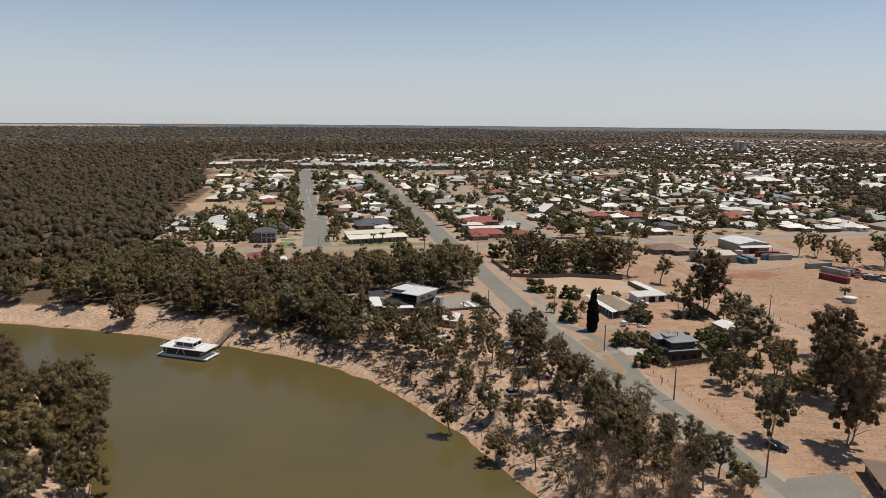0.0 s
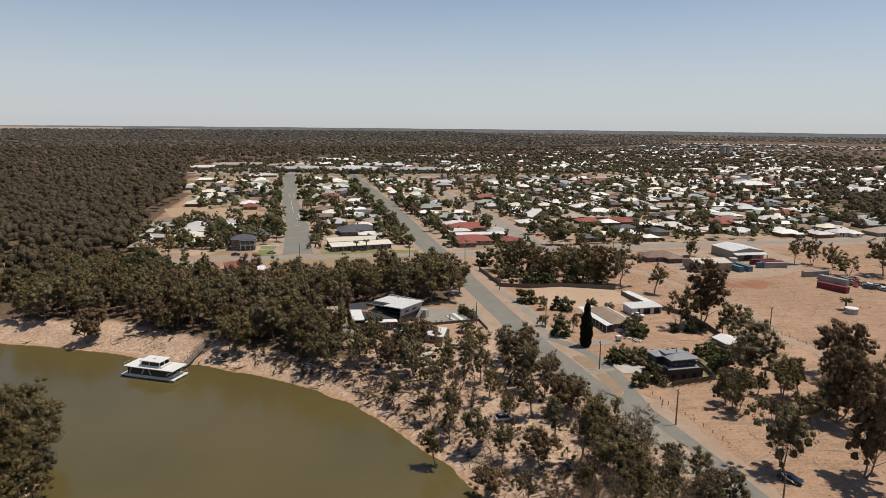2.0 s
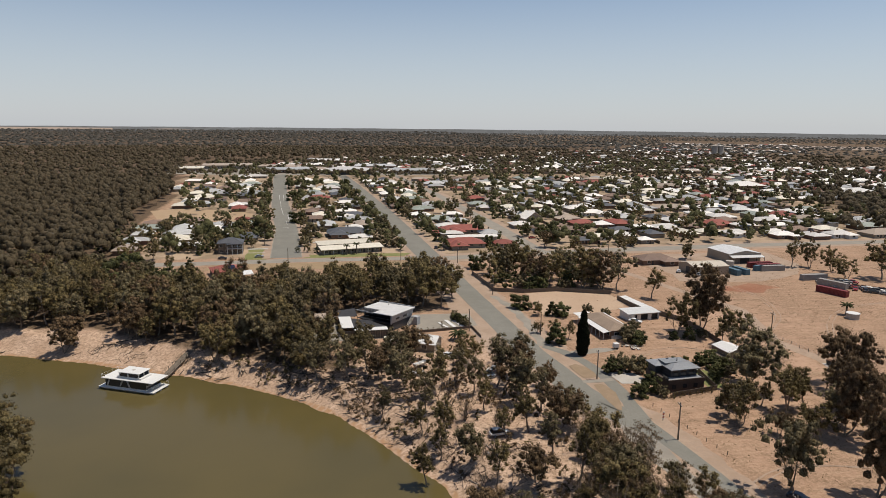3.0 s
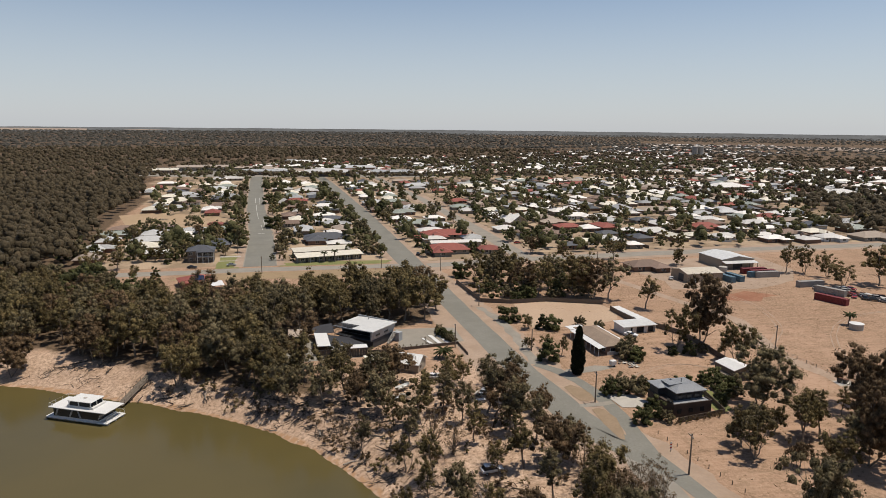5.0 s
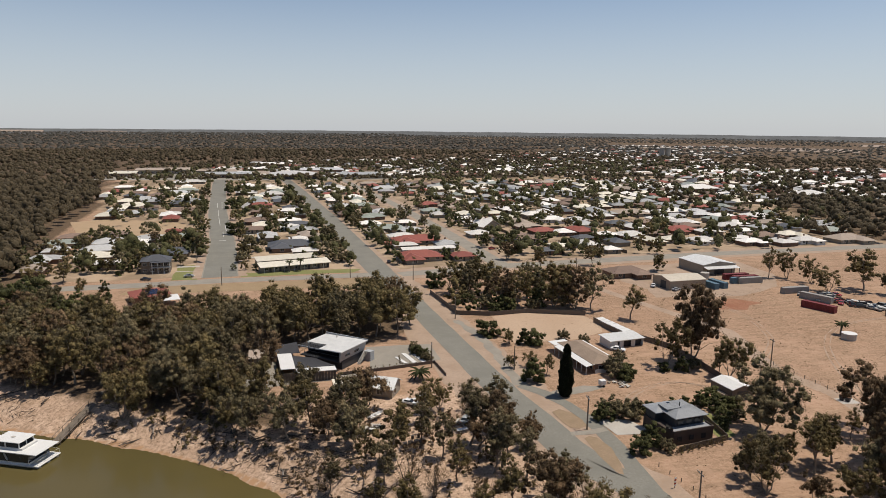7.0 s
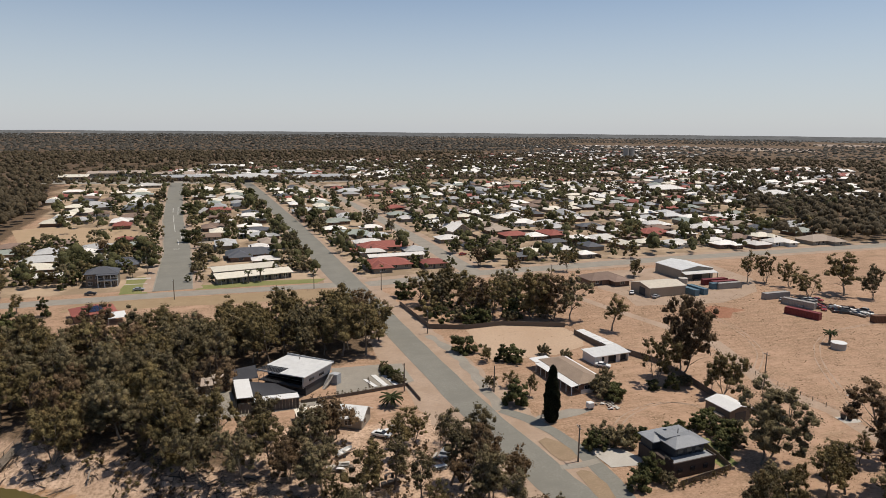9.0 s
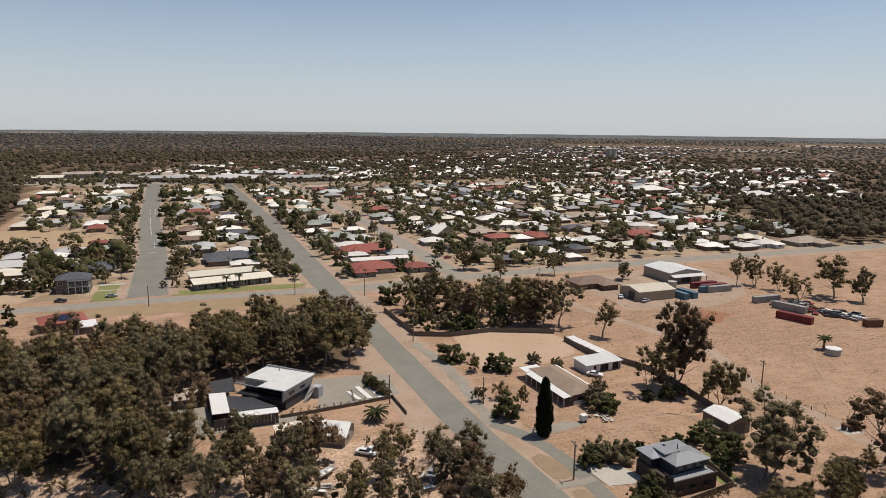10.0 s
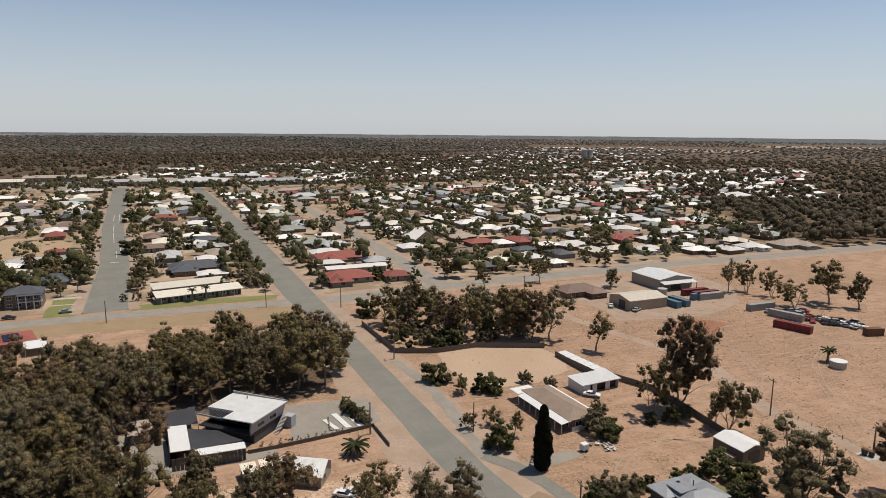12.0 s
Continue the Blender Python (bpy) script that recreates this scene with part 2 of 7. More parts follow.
def inside(px, py, poly):
    px, py = np.asarray(px, float), np.asarray(py, float)
    odd = np.zeros(px.shape, bool)
    for (ax, ay), (bx, by) in zip(poly, list(poly[1:]) + [poly[0]]):
        if ay != by:
            odd ^= ((ay > py) != (by > py)) & (px < (bx - ax) * (py - ay) / (by - ay) + ax)
    return odd


def wobble(x, y, size):
    return (np.sin(x / size * 1.3 + 1.7 * np.sin(y / size * 0.7)) + np.sin(y / size * 1.1 + 2.1 * np.sin(x / size * 0.9 + 1))) / 2


def ground_z(px, py):
    px, py = np.asarray(px, float), np.asarray(py, float)
    d = seg_dist(px, py, RIVER, True)
    d = np.where(inside(px, py, RIVER), -d, d) + 0.5 * wobble(px, py, 4.0)
    z = np.interp(d, [-12, 0, 1.0, 4, 9, 15, 26], [-8, -5.0, -4.5, -3.9, -1.8, -0.5, 0.0])
    near = np.clip(1 - d / 30, 0, 1) * (d > 0)
    return z + near * (0.22 * wobble(px, py, 2.3) + 0.25 * wobble(py, px, 5.1)) * np.clip(d / 3, 0.2, 1)


def gz(x, y):
    return float(ground_z(np.array([x]), np.array([y]))[0])


GROVE = [(-160, 250), (-100, 238), (-62, 230), (-40, 217), (-26, 208), (-14, 202), (0, 195), (9, 189), (14, 186), (4, 200), (3, 226), (16, 238), (40, 236), (57, 250), (58, 268), (30, 268), (0, 262),
         (-25, 254), (-60, 256), (-160, 275)]
BANKWOOD = [(4, 186), (14, 168), (24, 154), (31, 138), (38, 123), (44, 109), (49, 97), (75, 86), (80, 110), (74, 140), (66, 170), (58, 196), (40, 192), (22, 198)]
FOREST = [(-95, 300), (-98, 345), (-112, 421), (-122, 474), (-137, 640), (-165, 740), (-190, 887), (-225, 1080), (-260, 1150), (300, 1400), (900, 1900), (700, 4800), (-4800, 4800), (-4800, 250), (-330, 290), (-160, 262)]


def axis(spans):
    out = []
    for a, b, n in spans:
        out += list(np.linspace(a, b, n, endpoint=False))
    return np.array(out + [spans[-1][1]])


xs = axis([(-4950, -500, 16), (-500, -150, 22), (-150, 90, 150), (90, 300, 30), (300, 900, 14), (900, 4950, 14)])
ys = axis([(-1500, -260, 6), (-260, 60, 22), (60, 270, 135), (270, 500, 22), (500, 1400, 14), (1400, 4950, 14)])
X, Y = np.meshgrid(xs, ys)
Z = ground_z(X, Y)
nx, ny = len(xs), len(ys)
idx = np.arange(nx * ny).reshape(ny, nx)
quads = np.stack([idx[:-1, :-1], idx[:-1, 1:], idx[1:, 1:], idx[1:, :-1]], -1).reshape(-1, 4)
g_me = bpy.data.meshes.new("ground")
g_me.from_pydata(np.stack([X, Y, Z], -1).reshape(-1, 3).tolist(), [], quads.tolist())
g_me.shade_smooth()
bank_d = seg_dist(X, Y, RIVER, True)
# dark strip along the bank: fallen litter plus painted shade of the trees
litter_shade = np.interp(bank_d, [3, 5.5, 20, 30], [0, 0.45, 0.5, 0]) * np.interp(X, [-66, -50, 24, 52], [0, 1, 0.8, 0.5]) * (Y > 90)
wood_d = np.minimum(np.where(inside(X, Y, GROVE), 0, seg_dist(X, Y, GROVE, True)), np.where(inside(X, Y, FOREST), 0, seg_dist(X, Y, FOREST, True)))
YARDS = [(-80, 345), (120, 345), (420, 365), (1200, 500), (4900, 900), (4900, 4900), (600, 4900), (600, 1900), (-200, 1100), (-150, 700), (-90, 470)]
yard_d = np.where(inside(X, Y, YARDS), 0, seg_dist(X, Y, YARDS, True))
for key, vals in (("yards", np.clip(1 - yard_d / 12, 0, 1)), ("sand", np.maximum(np.clip(1.15 - bank_d / 26, 0, 1), 0.9 * inside(X, Y, BANKWOOD))), ("litter", np.maximum(np.maximum(litter_shade, np.maximum(np.clip((Y - 700) / 400, 0, 0.8), np.clip((X - 0.62 * Y - 60) / 60, 0, 0.8) * (Y > 372))), np.maximum(np.clip(1 - wood_d / 10, 0, 1) * np.clip(bank_d / 6 - 0.4, 0, 1), 0.47 * inside(X, Y, BANKWOOD)))), ("wet", np.clip(1 - bank_d / 2.0, 0, 1))):
    at = g_me.attributes.new(key, "FLOAT", "POINT")
    at.data.foreach_set("value", vals.reshape(-1).astype(np.float32))


def ground_material():
    m, nodes, links, b = node_mat("dry_ground", 0.95)
    big = ramp(nodes, links, noise_node(nodes, links, 0.018, 5, 0.6), 0.35, 0.68)
    mid = ramp(nodes, links, noise_node(nodes, links, 0.14, 6, 0.7), 0.35, 0.7)
    fine_src = noise_node(nodes, links, 1.3, 6, 0.8)
    fine = ramp(nodes, links, fine_src, 0.40, 0.62)
    streak = ramp(nodes, links, noise_node(nodes, links, 0.5, 5, 0.75, stretch=(0.16, 1.0, 1.0)), 0.42, 0.68)
    col = mix(nodes, links, big, (0.43, 0.275, 0.185), (0.255, 0.156, 0.097))
    col = mix(nodes, links, mid, col, (0.185, 0.118, 0.070))
    col = mix(nodes, links, fine, col, (0.385, 0.252, 0.17))
    dry = nodes.new("ShaderNodeMath")
    dry.operation = "MULTIPLY"
    dry.inputs[1].default_value = 0.32
    links.new(streak, dry.inputs[0])
    col = mix(nodes, links, dry.outputs[0], col, (0.145, 0.102, 0.062))

    lines = ramp(nodes, links, noise_node(nodes, links, 0.7, 3, 0.6, stretch=(0.12, 1.0, 1.0), turn=0.85), 0.5, 0.7)
    clumps = ramp(nodes, links, noise_node(nodes, links, 0.42, 6, 0.85), 0.50, 0.66)
    weak = nodes.new("ShaderNodeMath")
    weak.operation = "MULTIPLY"
    weak.inputs[1].default_value = 0.28
    links.new(lines, weak.inputs[0])
    col = mix(nodes, links, weak.outputs[0], col, (0.43, 0.305, 0.205))
    some = nodes.new("ShaderNodeMath")
    some.operation = "MULTIPLY"
    some.inputs[1].default_value = 0.34
    links.new(clumps, some.inputs[0])
    col = mix(nodes, links, some.outputs[0], col, (0.15, 0.097, 0.055))

    def att(name):
        a = nodes.new("ShaderNodeAttribute")
        a.attribute_name = name
        return a.outputs["Fac"]

    def mask(src, lo, hi):
        add = nodes.new("ShaderNodeMath")
        add.operation = "ADD"
        links.new(src, add.inputs[0])
        sc = nodes.new("ShaderNodeMath")
        sc.operation = "MULTIPLY_ADD"
        links.new(noise_node(nodes, links, 0.22, 5, 0.7), sc.inputs[0])
        sc.inputs[1].default_value, sc.inputs[2].default_value = 0.9, -0.45
        links.new(sc.outputs[0], add.inputs[1])
        return ramp(nodes, links, add.outputs[0], lo, hi)

    yard = mix(nodes, links, ramp(nodes, links, noise_node(nodes, links, 0.055, 4, 0.6), 0.42, 0.62), (0.24, 0.175, 0.115), (0.385, 0.285, 0.195))
    col = mix(nodes, links, mask(att("yards"), 0.35, 0.7), col, yard)
    sand = mix(nodes, links, mid, (0.56, 0.40, 0.29), (0.40, 0.268, 0.182))
    sand = mix(nodes, links, fine, sand, (0.26, 0.178, 0.118))
    col = mix(nodes, links, mask(att("sand"), 0.25, 0.6), col, sand)
    # leaf litter brown, on the bank also painted in for tree shade
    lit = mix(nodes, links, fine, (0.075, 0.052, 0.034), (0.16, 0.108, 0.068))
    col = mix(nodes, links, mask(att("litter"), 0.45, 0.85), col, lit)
    col = mix(nodes, links, mask(att("wet"), 0.4, 0.8), col, (0.36, 0.215, 0.12))
    links.new(col, b.inputs["Base Color"])
    b.inputs["Specular IOR Level"].default_value = 0.1
    bump(nodes, links, b, fine_src, 0.8, 0.12)
    return m


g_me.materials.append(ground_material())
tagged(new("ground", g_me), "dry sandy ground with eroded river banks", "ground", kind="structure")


def water_material():
    m, nodes, links, b = node_mat("muddy_river_water", 0.16)
    col = mix(nodes, links, ramp(nodes, links, noise_node(nodes, links, 0.02, 3), 0.35, 0.7), (0.100, 0.077, 0.028), (0.082, 0.066, 0.026))
    links.new(col, b.inputs["Base Color"])
    b.inputs["IOR"].default_value = 1.33
    bump(nodes, links, b, noise_node(nodes, links, 1.4, 3, 0.6), 0.25, 0.02)
    return m


w = Geo().add([(-420, -300, WATER_Z), (110, -300, WATER_Z), (110, 330, WATER_Z), (-420, 330, WATER_Z)], [(0, 1, 2, 3)])
tagged(new("water", w.mesh("water", water_material())), "calm muddy olive-brown river water", "water", kind="structure")

# ---- roads ----
ROAD_LINES = []


def ribbon(line, widths, z, step=6.0, ragged=0.12):
    """A strip along a polyline, width by width, draped at height z over the ground."""
    pts, ws = [], []
    for i in range(len(line) - 1):
        a, b = Vector(line[i]), Vector(line[i + 1])
        n = max(1, int((b - a).length / step))
        for k in range(n + (i == len(line) - 2)):
            pts.append(a.lerp(b, k / n))
            ws.append(widths[i] + (widths[i + 1] - widths[i]) * k / n)
    g = Geo()
    for i, (p, wd) in enumerate(zip(pts, ws)):
        d = (pts[min(i + 1, len(pts) - 1)] - pts[max(i - 1, 0)]).normalized()
        s = Vector((-d.y, d.x))
        l, r = wd / 2 + ragged * math.sin(i * 1.9 + 0.6 * math.sin(i * 0.83)), wd / 2 + ragged * math.sin(i * 1.3 + 2.0 * math.sin(i * 0.47))
        g.v += [(p.x - s.x * l, p.y - s.y * l, z), (p.x + s.x * r, p.y + s.y * r, z)]
        if i:
            g.f.append((2 * i - 2, 2 * i - 1, 2 * i + 1, 2 * i))
    for j, f in enumerate(g.f):
        a, b, c = (Vector(g.v[k]) for k in f[:3])
        if (b - a).cross(c - b).z < 0:
            g.f[j] = f[::-1]
    return g


def road(name, line, widths, label, z=0.05, material=None, clear=3.0, category="road", ragged=0.12):
    tagged(new(name, ribbon(line, widths, z, 6.0 if ragged < 0.5 else 2.5, ragged).mesh(name, material or M_ASPH)), label, category, kind="structure")
    for a, b, wa, wb in zip(line[:-1], line[1:], widths[:-1], widths[1:]):
        ROAD_LINES.append((a, b, max(wa, wb) / 2 + clear))


MAIN = [(89.6, 84), (88.2, 100), (86.5, 115), (84.3, 131), (81.4, 139.5), (77, 148), (74.2, 159), (72.6, 173), (70.6, 188), (69, 205), (65.5, 250), (61.5, 300), (57, 350), (52, 420), (45, 520), (24, 760), (10, 900)]
STREET = [(-12.8, 338), (-20, 428), (-36, 560), (-60, 812), (-66, 890)]
CROSS = [(-330, 315), (-45, 328), (-10, 331), (24, 331), (60, 332)]
EAST = [(66, 330), (118, 340), (186, 346), (234, 351), (374, 357), (700, 385)]
SIDE = [(118, 338), (116.5, 386), (113, 470), (103, 632), (80, 880)]
road("road_shoulder", MAIN, [7, 9, 11, 13, 16, 18, 20, 22, 24, 25, 24, 22, 19, 18, 17, 16, 15], "bare sandy shoulder along the road", 0.02, M_SHOULDER, 0, ragged=0.6)
road("road_main", MAIN, [3.2, 3.2, 3.4, 4.4, 7.4, 8.6, 9.0, 8.8, 8.4, 8.4, 8.6, 9.8, 12.5, 13, 12.5, 11.5, 11], "worn grey asphalt main road", 0.05)
road("road_street", STREET, [15.5, 13, 13, 13.5, 13.5], "wide grey asphalt residential street", 0.055)
road("road_cross", CROSS, [9, 9, 9, 8, 9], "pale worn cross street", 0.045, M_GRAVEL)
road("road_east", EAST, [9, 10, 11, 10, 10, 10], "pale worn asphalt street", 0.045, M_GRAVEL)
road("road_side", SIDE, [10, 9.5, 9, 8, 8], "pale worn asphalt side street", 0.04, M_GRAVEL)
for verge, line, wd, z in (("verge_street", STREET, 23, 0.035), ("verge_side", SIDE, 19, 0.028), ("verge_east", EAST, 20, 0.03)):
    road(verge, line, [wd] * len(line), "bare pale dirt verge beside the street", z, M_SHOULDER, -20, "verge", 0.5)
# gravel path and the shade of fence and trees, painted as one grey strip
road("road_path", [(73.5, 254), (76.2, 240), (77.4, 228), (77.2, 214), (76.4, 202), (76, 193)], [2.4, 3, 3.4, 3.2, 3, 3.2], "grey strip of gravel and painted shade beside the main road", 0.048, M_GRAVEL, -1, ragged=0.5)
road("road_lower", [(79.5, 144), (79.4, 132), (80, 118), (82.2, 104), (85.4, 94), (89, 86)], [6, 5.5, 5, 5, 5.5, 7], "pale gravel strip beside the lane", 0.035, M_GRAVEL, 0, ragged=0.5)
road("road_back", [(150, 150), (153, 172), (150, 190), (160, 225), (150, 262), (134, 330)], [4, 4, 5, 5, 4, 4], "dusty unsealed back lane", 0.03, M_SHOULDER, 0)
road("road_lane", [(76, 193), (80.2, 187), (83.2, 179), (84.6, 172), (85, 165), (85, 157), (84.2, 149), (82.4, 140), (83, 131)], [3.2, 3.4, 3.4, 3.4, 3.4, 3.6, 3.6, 4, 4.4], "narrow asphalt lane beside the main road", 0.06)


def near_road(x, y, extra=0.0):
    for (ax, ay), (bx, by), r in ROAD_LINES:
        dx, dy = bx - ax, by - ay
        t = min(1, max(0, ((x - ax) * dx + (y - ay) * dy) / (dx * dx + dy * dy)))
        if math.hypot(x - ax - t * dx, y - ay - t * dy) < r + extra:
            return True
    return False


def patch(name, poly, material, label, z=0.03, category="ground"):
    """A low uneven-edged sheet of another ground surface."""
    pts = []
    for (ax, ay), (bx, by) in zip(poly, poly[1:] + poly[:1]):
        n = max(1, int(math.hypot(bx - ax, by - ay) / 3))
        for k in range(n):
            x, y = ax + (bx - ax) * k / n, ay + (by - ay) * k / n
            pts.append((x + 0.35 * math.sin(y * 1.7 + x), y + 0.35 * math.sin(x * 1.9), z))
    cx, cy = sum(p[0] for p in pts) / len(pts), sum(p[1] for p in pts) / len(pts)
    g = Geo().add(pts + [(cx, cy, z)], [(i, (i + 1) % len(pts), len(pts)) for i in range(len(pts))])
    a, b, c = (Vector(g.v[k]) for k in g.f[0])
    if (b - a).cross(c - b).z < 0:
        g.f = [f[::-1] for f in g.f]
    tagged(new(name, g.mesh(name, material)), label, category, kind="structure")


def curve(pts, n=9):
    """A smooth line through a few points."""
    pts = [pts[0]] + list(pts) + [pts[-1]]
    out = []
    for a, b, c, d in zip(pts[:-3], pts[1:-2], pts[2:-1], pts[3:]):
        for k in range(n):
            t = k / n
            out.append(tuple(0.5 * (2 * b[i] + (c[i] - a[i]) * t + (2 * a[i] - 5 * b[i] + 4 * c[i] - d[i]) * t * t + (3 * b[i] - a[i] - 3 * c[i] + d[i]) * t ** 3) for i in (0, 1)))
    return out + [pts[-1]]


for pts in (((150, 196), (168, 214), (178, 240), (176, 262), (168, 280)), ((160, 172), (182, 206), (206, 224), (238, 230)), ((97, 177), (106, 184), (117, 187), (124, 182), (122, 176)), ((88, 108), (104, 116), (122, 113))):
    line = curve(pts)
    for off in (-0.8, 0.8):
        road("wheel_track", [(x + off, y - off * 0.4) for x, y in line], [0.3] * len(line), "faint pale wheel track across dry ground", 0.045, M_SHOULDER, -9, "track", 0.14)
patch("road_junction", [(76.2, 153), (78.6, 147.5), (80.6, 144.6), (83.4, 150), (85.8, 150), (85.2, 140), (84.2, 132), (79, 136)], M_ASPH, "worn asphalt apron where lane and road meet", 0.056, "road")
patch("crossing", [(77.5, 163), (82, 163.2), (86.5, 163.5), (86.4, 165.4), (82, 165.2), (77.8, 165)], M_GRAVEL, "pale gravel crossing between road and lane", 0.07)
patch("ground_lot", [(86, 226), (87, 256), (101, 259), (120, 251), (122, 240), (118, 232), (106, 226)], M_DIRT, "bare raked pink dirt yard", 0.035)
patch("ground_red", [(168, 254), (174, 260), (181, 260.5), (188, 264), (194, 259), (197, 255), (190, 253), (184, 247.5), (176, 249)], M_REDDIRT, "scraped red dirt in the paddock", 0.035)
patch("ground_yard", [(160, 270), (164, 284), (160, 300), (176, 330), (240, 332), (238, 300), (222, 278), (196, 266)], M_SHOULDER, "pale dusty yard round the sheds", 0.025)
patch("verge_north", [(-4, 337), (46, 338), (50, 345), (20, 347), (-3, 344)], M_LAWN, "patchy green street verge", 0.03)
patch("verge_dry", [(-48, 312), (60, 309), (66, 326), (40, 325.5), (-10, 325.5), (-45, 323)], M_DRYGRASS, "dry yellow grass verge", 0.03)
patch("lawn_corner", [(-33, 335), (-22, 334.5), (-23, 368), (-34, 366)], M_LAWN, "green front lawn with paths", 0.03)
patch("drive_court", [(39, 212), (55, 214), (60, 216), (60, 230), (53, 231), (40, 231)], M_GRAVEL, "wide grey gravel driveway court", 0.06)
patch("drive_west", [(4, 203), (36, 207), (36, 210), (15, 208), (13.5, 223), (4, 226)], M_GRAVEL, "grey gravel parking area", 0.05)
patch("island_front", [(78.0, 175.8), (80.4, 176.6), (82.0, 174.4), (82.9, 170), (82.6, 167), (81, 166), (79.2, 166.8), (78, 170)], M_ISLAND, "dry grass island between road and lane", 0.075)
patch("island_rear", [(79.4, 161.4), (81.4, 162.4), (83.0, 161), (83.3, 155.7), (82.4, 149.6), (80.6, 145.2), (79.6, 146), (79.1, 153.7)], M_ISLAND, "dry grass island between road and lane", 0.075)
patch("lot_bare", [(118, 556), (190, 562), (186, 604), (150, 610), (116, 598)], M_SHOULDER, "bare pale dirt lot between houses", 0.03)
patch("lot_small", [(30, 560), (52, 556), (50, 610), (28, 612)], M_SHOULDER, "bare pale dirt lot between houses", 0.03)
patch("car_park", [(-215, 905), (-90, 880), (160, 878), (175, 1035), (-60, 1050), (-215, 1040)], M_GRAVEL, "pale car park round the shops", 0.025)
patch("paddock_west", [(-128, 528), (-110, 478), (-84, 458), (-50, 464), (-50, 505), (-60, 518), (-105, 542)], M_LOT, "bare orange dirt paddock with dry grass", 0.03)
for nm, r0, r1, a0, a1 in (("field_far", 2500, 2900, 0.47, 0.77), ("field_far_east", 3450, 3950, 0.77, 0.98)):
    ring = [(r0 * math.sin(w), r0 * math.cos(w)) for w in np.linspace(a0, a1, 12)] + [(r1 * math.sin(w), r1 * math.cos(w)) for w in np.linspace(a1, a0, 12)]
    patch(nm, ring, M_FIELD, "distant straw-coloured field", 0.3)

# ---- trees ----
TAKEN = []


def free(x, y, r):
    return all((x - a) ** 2 + (y - b) ** 2 > (r + c) ** 2 for a, b, c in TAKEN)


def leaf_cards(rng, centres, radii, count, size, flat=0.8, loose=1.2):
    """Small leaf sprays round clumps, facing roughly outwards, as triangles (count, 3, 3)."""
    k = rng.choice(len(centres), count, p=np.asarray(radii) ** 2 / np.sum(np.asarray(radii) ** 2))
    d = rng.normal(size=(count, 3))
    d /= np.linalg.norm(d, axis=1)[:, None]
    d[:, 2] = np.where(d[:, 2] < -0.3, -d[:, 2], d[:, 2])
    r = rng.uniform(0.3, loose, count) ** 0.7
    p = np.asarray(centres)[k] + d * r[:, None] * np.asarray(radii)[k][:, None] * np.array([1, 1, flat])
    nrm = d + rng.normal(size=(count, 3)) * 0.75 + np.array([0, 0, 0.4])
    a = np.cross(nrm, rng.normal(size=(count, 3)))
    a[:, 2] *= 1.3
    a /= np.linalg.norm(a, axis=1)[:, None]
    b = np.cross(nrm, a)
    b /= np.linalg.norm(b, axis=1)[:, None]
    return leaf_tris(p, a, b, size * rng.uniform(0.5, 1.5, count)[:, None])


def leaf_tris(p, a, b, s):
    return np.stack([p - a * s, p + a * s * 0.8 + b * s * 0.5, p + a * s * 0.2 - b * s * 0.6], 1)


def clump_shells(rng, centres, radii, sides=6, flat=0.8, rough=0.2, levels=(-0.5, 0.25, 0.75)):
    """Uneven rounded masses of foliage, open below: vertices (n, m, 3) and faces."""
    c, r = np.asarray(centres, float), np.asarray(radii, float)
    n = len(c)
    dirs = []
    for i, z in enumerate(levels):
        w = 2 * np.pi * (np.arange(sides) + 0.5 * (i % 2)) / sides
        q = math.sqrt(max(0.0, 1 - z * z))
        dirs += [(q * math.cos(t), q * math.sin(t), z) for t in w]
    dirs.append((0, 0, 1))
    spin = rng.uniform(0, 6.28, n)
    dirs = np.array(dirs)
    m = len(dirs)
    d = np.repeat(dirs[None], n, 0)
    x, y = d[..., 0].copy(), d[..., 1].copy()
    d[..., 0] = x * np.cos(spin)[:, None] - y * np.sin(spin)[:, None]
    d[..., 1] = x * np.sin(spin)[:, None] + y * np.cos(spin)[:, None]
    v = c[:, None] + d * (r[:, None] * rng.uniform(1 - rough, 1 + rough, (n, m)))[..., None] * np.array([1, 1, flat])
    f = []
    for i in range(len(levels) - 1):
        for k in range(sides):
            a, b = i * sides + k, i * sides + (k + 1) % sides
            e, g = a + sides, b + sides
            f += [(a, b, e), (b, g, e)] if i % 2 == 0 else [(a, b, g), (a, g, e)]
    top = (len(levels) - 1) * sides
    f += [(top + k, top + (k + 1) % sides, m - 1) for k in range(sides)]
    f = np.array(f)
    return v.reshape(-1, 3), (f[None] + (np.arange(n) * m)[:, None, None]).reshape(-1, 3)


def foliage_mesh(name, shells, cards, material):
    """One mesh of smooth foliage masses with loose sprays over them."""
    sv, sf = shells
    nc = len(cards)
    v = np.concatenate([sv, cards.reshape(-1, 3)])
    f = np.concatenate([sf, np.arange(3 * nc).reshape(-1, 3) + len(sv)])
    me = bpy.data.meshes.new(name)
    me.vertices.add(len(v))
    me.vertices.foreach_set("co", v.reshape(-1).astype(np.float32))
    me.loops.add(3 * len(f))
    me.loops.foreach_set("vertex_index", f.reshape(-1).astype(np.int32))
    me.polygons.add(len(f))
    me.polygons.foreach_set("loop_start", np.arange(0, 3 * len(f), 3, dtype=np.int32))
    me.polygons.foreach_set("use_smooth", np.arange(len(f)) < len(sf))
    me.update(calc_edges=True)
    me.materials.append(material)
    return me


